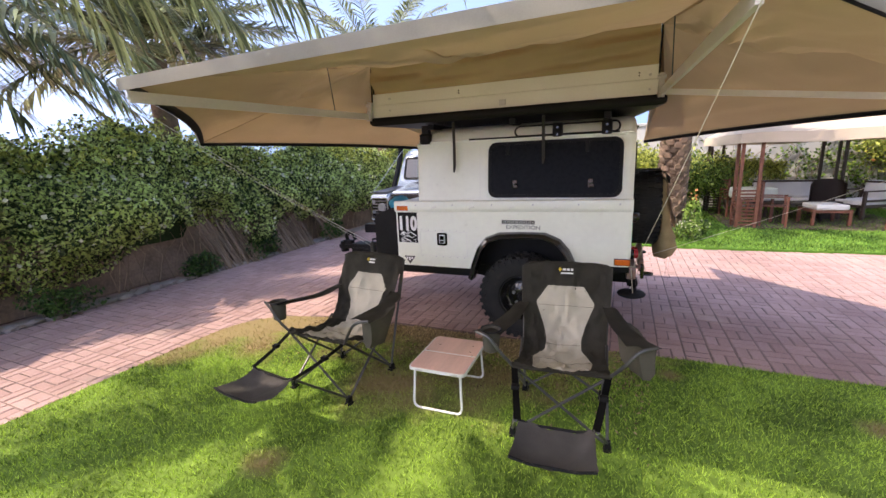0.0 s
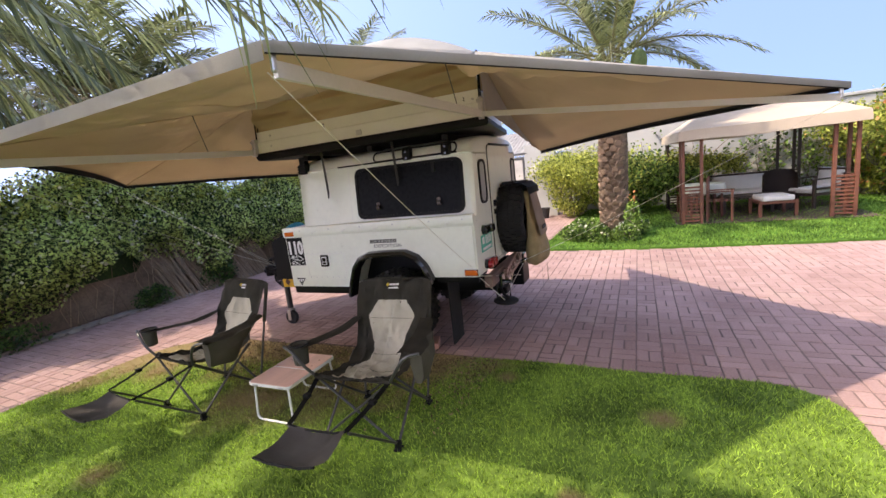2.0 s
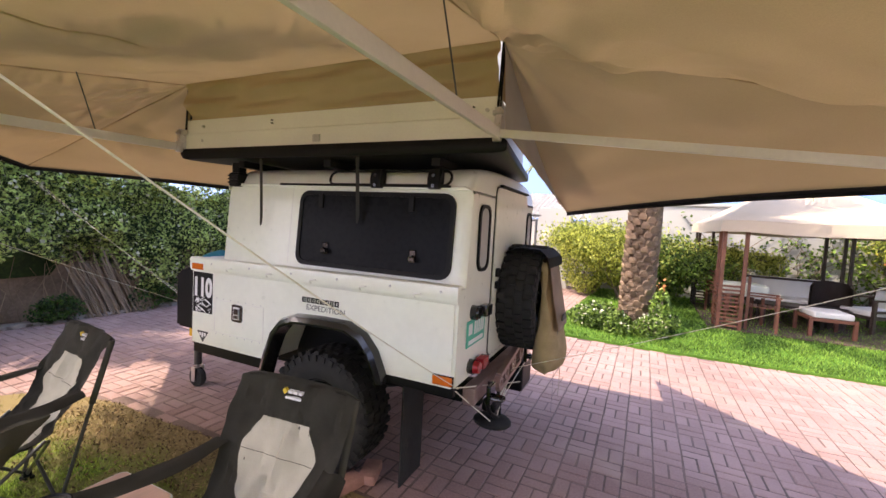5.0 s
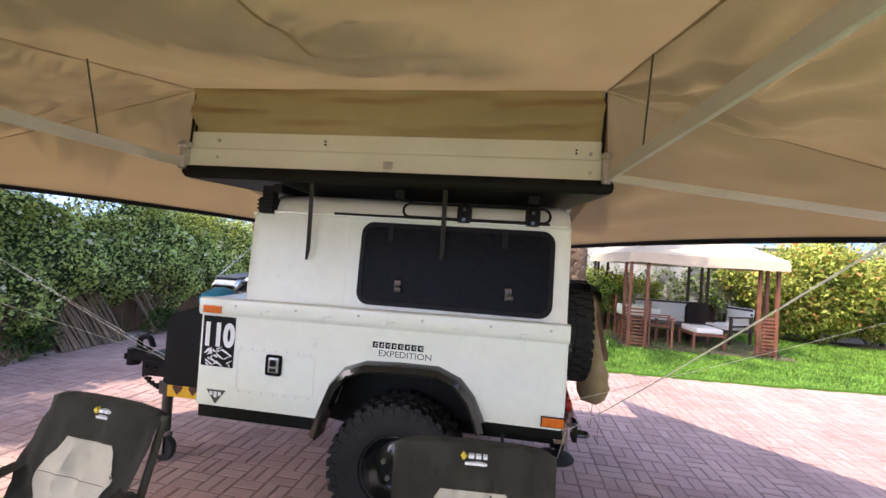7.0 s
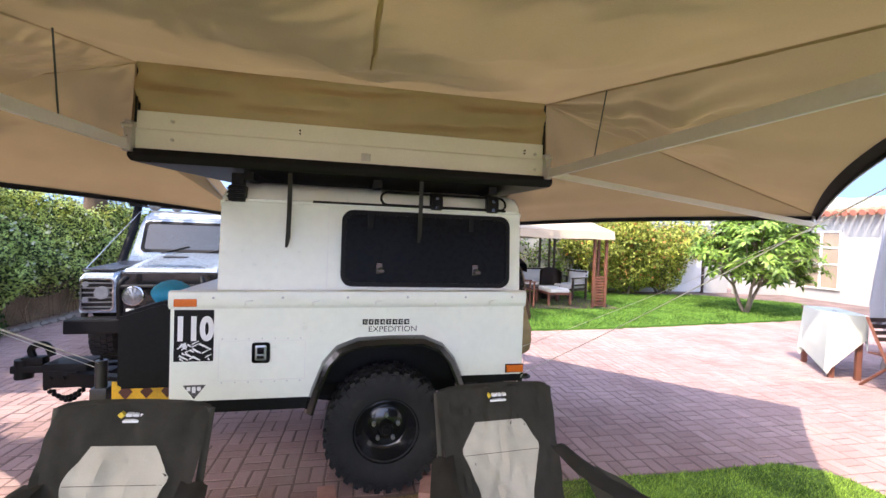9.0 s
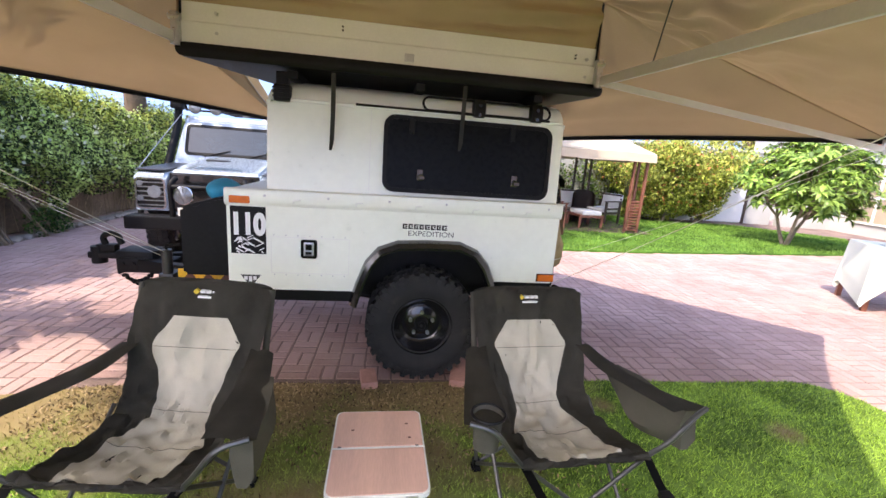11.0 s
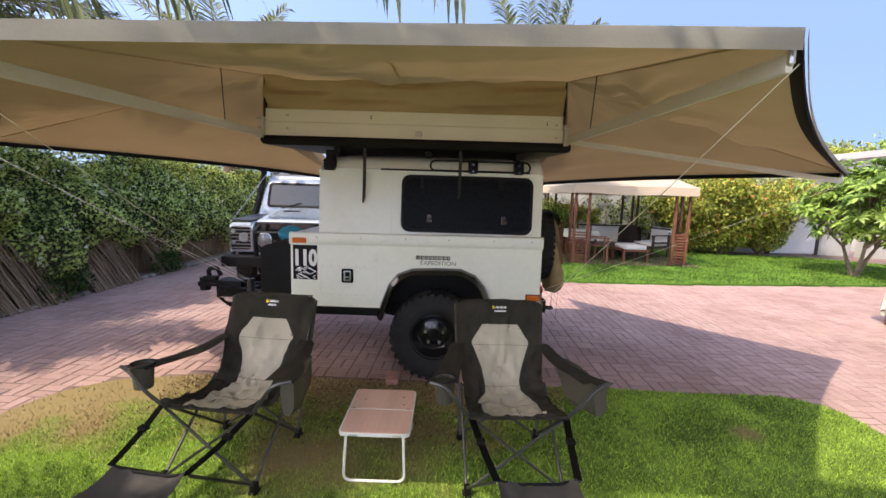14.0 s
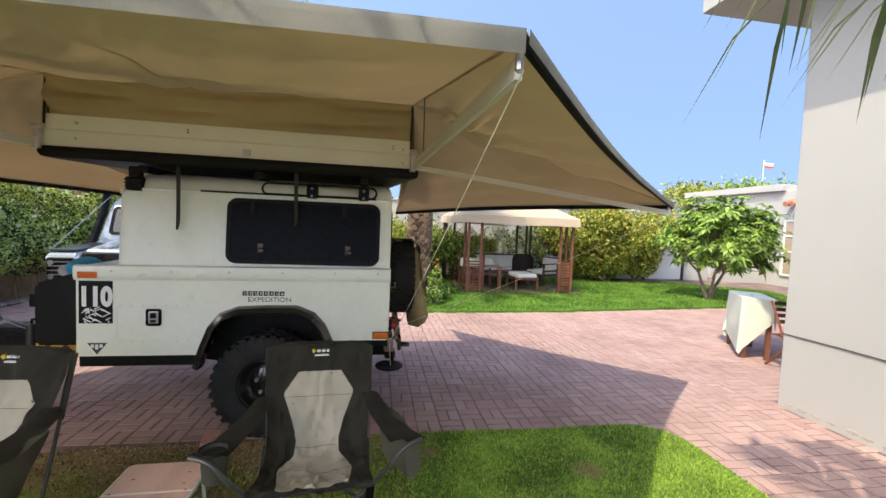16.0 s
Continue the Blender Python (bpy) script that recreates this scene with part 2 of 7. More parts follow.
BARK = pmat("palm_bark", (0.27, 0.19, 0.125), 0.95, dark=0.5, light=1.3, scale=7, fine=50, bump=0.8, obj=0.5)
BRANCH = pmat("branch_bark", (0.24, 0.19, 0.15), 0.9, dark=0.6, light=1.2, scale=9, fine=60, bump=0.5)
TWIG = pmat("dry_reed", (0.40, 0.295, 0.195), 0.9, dark=0.6, light=1.25, scale=5, fine=60, bump=0.3, island=0.6)
EARTH_WALL = pmat("rough_render_brown", (0.29, 0.21, 0.15), 0.95, dark=0.5, light=1.3, scale=2.5, fine=30, bump=0.9)
RENDER = pmat("white_render", (0.43, 0.433, 0.41), 0.85, dark=0.94, light=1.03, scale=0.9, fine=60, bump=0.12, dirt=((0.42, 0.40, 0.36), 1.4, 0.66))
# White render greyed down to stand for tree shade, with patchy stains.
RENDER2 = pmat("shade_white_render", (0.45, 0.45, 0.43), 0.9, dark=0.85, light=1.05, scale=0.7, fine=40, bump=0.2, dirt=((0.5, 0.5, 0.47), 1.1, 0.62))
PEEL = pmat("peeling_plaster", (0.42, 0.38, 0.33), 0.95, dark=0.7, light=1.2, scale=12, bump=0.6)
STONE = pmat("kerb_stone", (0.36, 0.31, 0.27), 0.9, scale=4, bump=0.5)
TEAK = pmat("red_brown_wood", (0.20, 0.075, 0.045), 0.55, dark=0.7, light=1.25, scale=2, fine=30, bump=0.15, stretch=(1, 1, 6))
DARKWOOD = pmat("dark_wood", (0.05, 0.03, 0.022), 0.5, bump=0.1)
CUSHION = pmat("cream_cushion", (0.74, 0.72, 0.68), 0.9, dark=0.9, light=1.04, bump=0.2)
GAZEBO_ROOF = pmat("sand_canvas", (0.58, 0.48, 0.36), 0.85, dark=0.88, light=1.06, scale=1.5, fine=150, bump=0.1, translucent=0.04, spec=0.1)
GATE = pmat("gate_sheet", (0.60, 0.58, 0.53), 0.6, bump=0.05)
GATE_FRAME = pmat("gate_frame", (0.12, 0.12, 0.12), 0.5, 0.3, bump=0.05)
CLOTH = pmat("white_sheet", (0.62, 0.66, 0.56), 0.9, dark=0.93, light=1.04, scale=4, fine=120, bump=0.15)
CURTAIN = pmat("curtained_glass", (0.36, 0.29, 0.21), 0.15, dark=0.8, light=1.15, scale=1.5, fine=20, bump=0, coat=0.5)
TILE_ROOF = pmat("terracotta", (0.5, 0.2, 0.13), 0.8, bump=0.3)
POT = pmat("black_pot", (0.03, 0.03, 0.03), 0.6, bump=0.05)
LITTER = pmat("dry_leaf_litter", (0.17, 0.11, 0.055), 0.9, tint=(0.34, 0.25, 0.13), dark=0.5, light=1.2, scale=5, fine=60, bump=0, island=0.9)
BRICK = pmat("loose_brick", (0.52, 0.28, 0.22), 0.9, scale=9, bump=0.5)

# ---- building helpers ----


def thing(name, label, category, at=(0, 0, 0), rz=0.0, group="", kind=""):
    ob = new(name)
    ob.empty_display_size = 0.1
    ob.matrix_world = pose(*at, 0, 0, rz)
    return tagged(ob, label, category, group, kind)


def link(name, me, mat, parent=None, smooth=False):
    if mat and not me.materials:
        me.materials.append(mat)
    if smooth:
        me.polygons.foreach_set("use_smooth", [True] * len(me.polygons))
        me.set_sharp_from_angle(angle=radians(40))
    ob = new(name, me)
    if parent:
        ob.parent = parent
    return ob


def part(name, bm, mat, parent=None, label="", smooth=False, fix=True):
    if fix:
        bmesh.ops.recalc_face_normals(bm, faces=bm.faces[:])
    me = bpy.data.meshes.new(name)
    bm.to_mesh(me)
    bm.free()
    return tagged(link(name, me, mat, parent, smooth), label)


def raw(name, verts, faces, mat, parent=None, label="", smooth=False):
    me = bpy.data.meshes.new(name)
    me.from_pydata([tuple(v) for v in verts], [], faces)
    return tagged(link(name, me, mat, parent, smooth), label)


def BM():
    return bmesh.new()


def box(bm, lo, hi, bevel=0.0, m=None, seg=2):
    got = bmesh.ops.create_cube(bm, size=1)["verts"]
    for v in got:
        v.co = Vector([lo[i] + (v.co[i] + 0.5) * (hi[i] - lo[i]) for i in range(3)])
    if bevel:
        edges = list({e for v in got for e in v.link_edges})
        got = list({v for f in bmesh.ops.bevel(bm, geom=edges, offset=bevel, segments=seg, affect="EDGES", profile=0.6)["faces"] for v in f.verts} | {v for v in got if v.is_valid})
    if m is not None:
        bmesh.ops.transform(bm, matrix=m, verts=[v for v in got if v.is_valid])
    return bm


def cyl(bm, a, b, r, r2=None, seg=14):
    a, b = Vector(a), Vector(b)
    d = b - a
    m = Matrix.Translation((a + b) / 2) @ d.to_track_quat("Z", "Y").to_matrix().to_4x4()
    bmesh.ops.create_cone(bm, cap_ends=True, segments=seg, radius1=r, radius2=r if r2 is None else r2, depth=d.length, matrix=m)
    return bm


def ball(bm, c, r, seg=10, squash=(1, 1, 1)):
    bmesh.ops.create_uvsphere(bm, u_segments=seg, v_segments=max(5, seg // 2 + 1), radius=1,
                              matrix=Matrix.Translation(c) @ Matrix.Diagonal((r * squash[0], r * squash[1], r * squash[2], 1)))
    return bm


def loft(bm, rings, closed=True, caps=True, loop=False):
    rows = [[bm.verts.new(p) for p in ring] for ring in rings]
    n = len(rows[0])
    pairs = list(zip(rows, rows[1:])) + ([(rows[-1], rows[0])] if loop else [])
    for r0, r1 in pairs:
        for i in range(n if closed else n - 1):
            j = (i + 1) % n
            bm.faces.new((r0[i], r0[j], r1[j], r1[i]))
    if caps and closed and not loop:
        bm.faces.new(rows[0][::-1])
        bm.faces.new(rows[-1])
    return bm


def tube(bm, pts, r, seg=8, r2=None):
    pts = [Vector(p) for p in pts]
    rings, up = [], None
    for i, p in enumerate(pts):
        d = (pts[min(i + 1, len(pts) - 1)] - pts[max(i - 1, 0)]).normalized()
        up = (up - d * up.dot(d)).normalized() if up is not None and (up - d * up.dot(d)).length > 1e-4 else d.orthogonal().normalized()
        side = d.cross(up)
        rr = r if r2 is None else r + (r2 - r) * i / (len(pts) - 1)
        rings.append([p + rr * (math.cos(2 * math.pi * k / seg) * up + math.sin(2 * math.pi * k / seg) * side) for k in range(seg)])
    return loft(bm, rings)


def bent(pts, n=5, r=0.06):
    """Rounds the corners of a path."""
    pts = [Vector(p) for p in pts]
    out = [pts[0]]
    for a, b, c in zip(pts, pts[1:], pts[2:]):
        ra, rc = min(r, (a - b).length / 2), min(r, (c - b).length / 2)
        s, e = b + (a - b).normalized() * ra, b + (c - b).normalized() * rc
        out += [s.lerp(b, k / n).lerp(b.lerp(e, k / n), k / n) for k in range(n + 1)]
    return out + [pts[-1]]


def prism(bm, pts, axis, lo, hi):
    """A flat outline pulled along an axis; pts are the other two coordinates in order."""
    def place(p, v):
        q = list(p)
        q.insert(axis, v)
        return q
    return loft(bm, [[place(p, lo) for p in pts], [place(p, hi) for p in pts]])


def rounded(x0, y0, x1, y1, r, n=5):
    out = []
    for cx, cy, a in ((x1 - r, y1 - r, 0), (x0 + r, y1 - r, 90), (x0 + r, y0 + r, 180), (x1 - r, y0 + r, 270)):
        out += [(cx + r * math.cos(radians(a + 90 * k / n)), cy + r * math.sin(radians(a + 90 * k / n))) for k in range(n + 1)]
    return out


def lathe(bm, profile, seg=32, m=Matrix()):
    """profile: (radius, along) turned about the y axis."""
    rings = [[m @ Vector((r * math.cos(2 * math.pi * k / seg), a, r * math.sin(2 * math.pi * k / seg))) for r, a in profile] for k in range(seg)]
    return loft(bm, rings, closed=False, loop=True)


def letters(name, text, size, m, mat, parent, label="", bold=0.0):
    cu = bpy.data.curves.new(name, "FONT")
    cu.body, cu.size, cu.align_x, cu.align_y = text, size, "CENTER", "CENTER"
    cu.offset = bold
    ob = new(name, cu)
    me = bpy.data.meshes.new_from_object(ob.evaluated_get(bpy.context.evaluated_depsgraph_get()))
    bpy.data.objects.remove(ob)
    me.transform(m)
    me.materials.clear()
    return tagged(link(name, me, mat, parent), label)


def blades(name, xy, z, height, width, mat, parent=None, seed=1, kind="stuff", lean=0.5):
    rng = np.random.default_rng(seed)
    n = len(xy)
    a = rng.uniform(0, 2 * np.pi, n)
    h = height * rng.uniform(0.5, 1.3, n)
    w = width * rng.uniform(0.6, 1.4, n)
    base = np.c_[xy, np.full(n, z)]
    side = np.c_[np.cos(a), np.sin(a), np.zeros(n)] * w[:, None] / 2
    tip = base + np.c_[rng.normal(0, lean, n) * h, rng.normal(0, lean, n) * h, h]
    v = np.stack([base - side, base + side, tip], 1).reshape(-1, 3)
    f = np.arange(3 * n).reshape(-1, 3)
    me = bpy.data.meshes.new(name)
    me.from_pydata(v, [], f.tolist())
    return tagged(link(name, me, mat, parent), kind=kind)


def leaves(name, at, size, mat, parent=None, seed=1, ratio=0.55, out=None, kind="stuff", label=""):
    """Small folded leaves at the given places: a pointed outline of two halves. out: a preferred facing."""
    rng = np.random.default_rng(seed)
    at = np.asarray(at, float)
    n = len(at)
    d = rng.normal(size=(n, 3))
    d /= np.linalg.norm(d, axis=1)[:, None]
    nrm = rng.normal(size=(n, 3))
    if out is not None:
        nrm = nrm * 0.8 + np.asarray(out)
    nrm -= d * (nrm * d).sum(1)[:, None]
    nrm /= np.linalg.norm(nrm, axis=1)[:, None] + 1e-9
    s = np.cross(d, nrm)
    L = (size * rng.uniform(0.6, 1.35, n))[:, None]
    W = L * ratio / 2
    lift = nrm * L * 0.12
    v = np.stack([at - d * L / 2, at + s * W + lift, at + d * L / 2, at - s * W + lift], 1).reshape(-1, 3)
    i = np.arange(n)[:, None] * 4
    f = np.concatenate([i + [0, 1, 2], i + [0, 2, 3]], 1).reshape(-1, 3)
    me = bpy.data.meshes.new(name)
    me.from_pydata(v, [], f.tolist())
    return tagged(link(name, me, mat, parent), label, kind=kind)

# ---- setting ----
bm = BM()
box(bm, (-300, -300, -0.3), (300, 300, -0.035))
tagged(part("ground", bm, GROUND), "sandy paved ground running to the horizon", "ground", kind="structure")

bm = BM()
prism(bm, [(-5.45, -9), (4.94, -9), (4.94, 0.31), (15.59, 0.31), (15.59, 11), (-5.45, 11)], 2, -0.034, -0.006)
road = tagged(part("road", bm, JOINT), "pinkish clay-paver driveway with sandy joints", "driveway", kind="structure")


def outline_lawn():
    """The near lawn: straight edges with rounded far corners."""
    pts = [(3.4, -9.0), (3.4, -0.55)]
    pts += [(3.0 + 0.4 * math.cos(a), -0.42 + 0.4 * math.sin(a)) for a in [radians(k) for k in range(0, 91, 15)]]
    pts += [(x, -0.03 - 0.03 * max(0.0, 1.0 - x) + 0.012 * math.sin(5 * x)) for x in np.linspace(2.6, -2.0, 24)]
    pts += [(-2.35 + 0.72 * math.cos(a), -0.92 + 0.72 * math.sin(a)) for a in [radians(k) for k in range(100, 181, 10)]]
    pts += [(-3.07, -1.2), (-3.07, -9.0)]
    return pts


def inside(poly, x, y):
    hit, j = np.zeros(len(x), bool), len(poly) - 1
    for i in range(len(poly)):
        (xi, yi), (xj, yj) = poly[i], poly[j]
        cross = ((yi > y) != (yj > y)) & (x < (xj - xi) * (y - yi) / (yj - yi + 1e-12) + xi)
        hit ^= cross
        j = i
    return hit


LAWN = outline_lawn()
bm = BM()
prism(bm, LAWN, 2, -0.03, 0.012)
lawn = tagged(part("lawn", bm, TURF), "short green lawn, thin and straw-coloured beside the drive", "lawn", kind="structure")
rng = np.random.default_rng(5)
xy = np.c_[rng.uniform(-3.1, 3.45, 210000), -0.0 - 4.2 * rng.uniform(0, 1, 210000) ** 1.1]
xy = xy[inside(LAWN, xy[:, 0], xy[:, 1])]
thin = np.clip((xy[:, 1] + 0.95) * 1.2 - np.maximum(0, xy[:, 0] - 0.5) * 1.5 + np.maximum(0, -1.9 - xy[:, 0]) * 0.8, 0, 0.85)
xy = xy[rng.uniform(0, 1, len(xy)) > thin]
blades("lawn_grass", xy, 0.01, 0.026, 0.0055, BLADES, lawn, 6)

g = np.random.default_rng(41)
lx, ly = g.uniform(-2.2, 1.1, 5200), -0.08 - np.abs(g.normal(0, 0.42, 5200))
ok = inside(LAWN, lx, ly)
litter = leaves("dry_litter", np.c_[lx, ly, np.full(5200, 0.02) + g.uniform(0, 0.008, 5200)][ok], 0.026, LITTER, lawn, 42, 0.4, (0, 0, 2.5))
tagged(litter, kind="stuff")

FAR_LAWN = [(0.45, 4.72), (2.2, 4.66), (4.4, 4.78), (7.0, 5.15), (11.4, 5.75), (12.6, 6.4), (13.4, 8.2), (11.2, 9.9), (8.6, 9.9), (6.6, 10.9), (0.75, 10.9), (0.5, 6.6)]
bm = BM()
prism(bm, FAR_LAWN, 2, -0.03, 0.03)
far_lawn = tagged(part("lawn", bm, TURF2), "bright clipped lawn with a raised edge", "lawn", kind="structure")
xy = np.c_[rng.uniform(0.4, 13.5, 90000), rng.uniform(4.6, 10.9, 90000)]
xy = xy[inside(FAR_LAWN, xy[:, 0], xy[:, 1])]
blades("lawn_grass", xy, 0.028, 0.045, 0.016, BLADES2, far_lawn, 7)

# Near house: a tall white wall with a roof slab that stands out over it.
house = thing("house", "white-rendered house wall with an overhanging roof slab", "house", kind="structure")
bm = BM()
box(bm, (4.95, -11, -0.03), (11, 0.30, 4.17), 0.012)
part("wall_east", bm, RENDER, house)
bm = BM()
box(bm, (4.31, -11.5, 4.17), (11.5, 0.98, 4.62), 0.01)
part("roof_slab", bm, RENDER, house)
bm = BM()
for k in range(9):
    y0 = 0.22 - k * 0.14 - 0.05 * random.random()
    ball(bm, (4.955, y0, 0.035 + 0.02 * random.random()), 0.035, 8, (0.25, 1.0 + random.random(), 0.5 + 0.4 * random.random()))
part("peeling_plaster", bm, PEEL, house, "flaking plaster along the foot of the wall")
bm = BM()
tube(bm, [(4.944, 0.31, 0.745), (4.942, -0.3, 0.75), (4.942, -1.2, 0.742), (4.942, -2.5, 0.75), (4.942, -6, 0.74)], 0.006, 6)
part("cable", bm, STRAP, house, "thin grey cable along the wall")

# The back boundary wall, stained and half covered by climbers.
bm = BM()
box(bm, (0.3, 11.0, -0.03), (13.6, 11.22, 2.5), 0.02)
box(bm, (0.25, 10.95, 2.5), (13.6, 11.27, 2.58), 0.015)
tagged(part("wall_north", bm, RENDER2), "white boundary wall greyed for tree shade, with grey stains", "wall", kind="structure")
bm = BM()
box(bm, (-1.05, 10.2, -0.03), (-0.1, 10.5, 2.3), 0.02)
box(bm, (-6.2, 10.4, -0.03), (-3.1, 10.7, 2.2), 0.02)
tagged(part("wall_gate", bm, RENDER), "white gate pier and boundary wall", "wall", kind="structure")

# Far house across the garden.
far_house = thing("house", "far white house with a tall window and red roof tiles", "house", kind="structure")
bm = BM()
box(bm, (15.6, 5.4, -0.03), (22, 14.6, 3.5), 0.02)
box(bm, (15.4, 9.9, 3.5), (22, 14.8, 3.75), 0.02)
part("wall", bm, RENDER, far_house)
bm = BM()
for k in range(16):
    cyl(bm, (15.2, 5.8 + k * 0.25, 2.98), (15.62, 5.8 + k * 0.25, 3.1), 0.1, seg=8)
part("tile_row", bm, TILE_ROOF, far_house, "row of terracotta roof tiles")
win = part("window", prism(BM(), [(8.62, 0.45), (9.78, 0.45), (9.78, 2.38), (8.62, 2.38)], 0, 15.56, 15.602), CURTAIN, far_house, "tall glazed window with a pale cross bar")
bm = BM()
for y0 in (8.57, 9.17, 9.76):
    box(bm, (15.53, y0, 0.4), (15.598, y0 + 0.07, 2.43))
for z0 in (0.4, 1.25, 1.82, 2.37):
    box(bm, (15.535, 8.59, z0), (15.596, 9.82, z0 + 0.06))
part("window_bars", bm, WHITE_METAL, win)
bm = BM()
box(bm, (13.6, 10.6, -0.03), (15.6, 10.85, 2.2), 0.02)
tagged(part("wall_side", bm, RENDER), "low white garden wall", "wall", kind="structure")
bm = BM()
for x0 in (10.75, 12.35):
    box(bm, (x0, 10.9, 0), (x0 + 0.1, 10.998, 1.55), 0.01)
box(bm, (10.75, 10.9, 1.47), (12.45, 10.999, 1.57), 0.01)
door = tagged(part("door_1", bm, DARKWOOD), "white garden door in a dark timber surround", "door", kind="structure")
bm = BM()
box(bm, (10.85, 10.93, 0.03), (12.35, 10.99, 1.47), 0.01)
part("door_leaf", bm, WHITE, door)

# A low white outbuilding with a corrugated roof behind the gate.
shed = thing("outbuilding", "low white outbuilding with a grey corrugated roof", "building", kind="structure")
bm = BM()
box(bm, (-4.6, 12.1, -0.03), (0.1, 15.0, 2.0), 0.02)
part("wall", bm, RENDER2, shed)
bm = BM()
rows = [[(x, y, z + 0.022 * math.sin(2 * math.pi * x / 0.15)) for x in np.arange(-4.8, 0.3, 0.025)] for y, z in ((11.85, 2.02), (15.2, 3.1))]
loft(bm, rows, closed=False, caps=False)
bmesh.ops.solidify(bm, geom=bm.faces[:], thickness=0.006)
part("roof", bm, GATE, shed, "weathered corrugated sheet", smooth=True)

# Kerb stones under the hedge.
kerb = tagged(part("kerb", box(BM(), (-5.62, -9, -0.03), (-5.46, 11, 0.03)), STONE), "low rough stone kerb at the foot of the hedge", "kerb", kind="structure")
bm = BM()
rk = random.Random(3)
stones = []
for k in range(60):
    y0 = -3.4 + k * 0.2
    bm = BM()
    bmesh.ops.create_icosphere(bm, subdivisions=1, radius=1)
    for v in bm.verts:
        v.co = Vector((v.co.x * rk.uniform(0.05, 0.09), v.co.y * 0.1, v.co.z * rk.uniform(0.03, 0.06))) + Vector((-5.44 + rk.uniform(-0.03, 0.03), y0, 0.015))
    part("kerb_stone", bm, STONE, kerb)
bm = BM()
box(bm, (-6.5, -9, -0.03), (-5.95, 11, 1.0), 0.02)
tagged(part("wall_west", bm, EARTH_WALL), "rough brown garden wall behind the hedge", "wall", kind="structure")

# ---- the camping trailer ----
W = 1.80  # body width


def side_y(z):
    """The near side of the upper body leans in towards the roof."""
    return 0.09 + max(0.0, z - 1.33) / 0.52 * 0.042


trailer = thing("camping_trailer", "white off-road box trailer with black wheel arches on pavers", "trailer", (0, 0.025, 0), 1.2)
ARCH = [(-0.475, 0.70), (-0.40, 0.885), (-0.32, 0.97), (-0.20, 1.01), (0.22, 1.02), (0.34, 0.975), (0.42, 0.89), (0.475, 0.765)]
bm = BM()
prism(bm, [(-1.29, 0.655), (-0.485, 0.655)] + ARCH + [(0.48, 0.755), (0.93, 0.755), (0.93, 1.325), (-1.29, 1.305)], 1, 0.0, W)
bmesh.ops.bevel(bm, geom=[e for e in bm.edges if abs(e.verts[0].co.z - e.verts[1].co.z) < 0.03 and min(v.co.z for v in e.verts) > 1.29 or (abs(e.verts[0].co.x - e.verts[1].co.x) < 1e-4 and abs(e.verts[0].co.z - e.verts[1].co.z) > 0.4)], offset=0.018, segments=3, affect="EDGES")
tub = part("tub", bm, PAINT, trailer, smooth=True)
bm = BM()
box(bm, (-0.5, 0.30, 0.62), (0.5, 1.5, 1.06), 0.02)
part("wheel_well", bm, BLACK, trailer)
for y0, sg in ((0.0, -1), (W, 1)):
    bm = BM()
    loft(bm, [[(x, y0 + sg * d, z + 0.009 * (x + 1.285)) for d, z in ((-0.006, 1.206), (0.001, 1.208), (0.006, 1.216), (0.011, 1.226), (0.013, 1.24), (0.013, 1.294), (0.010, 1.306), (0.0, 1.313), (-0.03, 1.314), (-0.03, 1.206))] for x in np.linspace(-1.292, 0.932, 12)])
    cap = part("capping", bm, PAINT, trailer, "white rolled waist capping with small rope hooks", smooth=True)
    for x0 in (-1.05, -0.66, -0.27, 0.11, 0.50, 0.83):
        bm = BM()
        ball(bm, (x0, y0 + sg * 0.013, 1.285 + 0.009 * x0), 0.008, 8, (1, 0.5, 1))
        part("rivet", bm, METAL, cap)
    for x0 in (-0.856, -0.466, -0.08, 0.309, 0.683):
        bm = BM()
        z0 = 1.262 + 0.005 * x0
        tube(bm, bent([(x0 - 0.016, y0 + sg * 0.012, z0 - 0.022), (x0 - 0.016, y0 + sg * 0.026, z0 - 0.018), (x0 - 0.016, y0 + sg * 0.027, z0), (x0 + 0.022, y0 + sg * 0.024, z0 + 0.003), (x0 + 0.024, y0 + sg * 0.012, z0 + 0.002)], 3, 0.008), 0.0042, 6)
        part("rope_hook", bm, ALU, cap, smooth=True)

# Upper body: leaning sides and a curved roof.
sec = [(0.087, 1.30), (0.133, 1.865), (0.113, 1.868), (0.113, 1.884), (0.142, 1.89), (0.165, 1.945), (0.23, 1.99), (0.38, 2.02), (0.62, 2.038), (0.9, 2.043)]
sec = sec + [(W - y, z) for y, z in sec[-2::-1]]
rings = []
for x0, drop, inset in ((-1.065, 0.05, 0.02), (-1.035, 0.025, 0.008), (-0.95, 0.0, 0.0), (-0.2, 0.0, 0.0), (0.88, 0.0, 0.0), (0.915, 0.012, 0.01), (0.93, 0.035, 0.03)):
    rings.append([(x0, 0.9 + (y - 0.9) * (1 - inset), z - (drop if z > 1.88 else 0)) for y, z in sec])
part("upper_body", loft(BM(), rings), PAINT, trailer, smooth=True)
bm = BM()
loft(bm, [[(x, side_y(z) - 0.0012, z) for x, z in ((-0.412, 1.335), (-0.408, 1.335), (-0.408, 1.86), (-0.412, 1.86))], [(x, side_y(z) + 0.01, z) for x, z in ((-0.412, 1.335), (-0.408, 1.335), (-0.408, 1.86), (-0.412, 1.86))]])
part("panel_seam", bm, ALU, trailer)
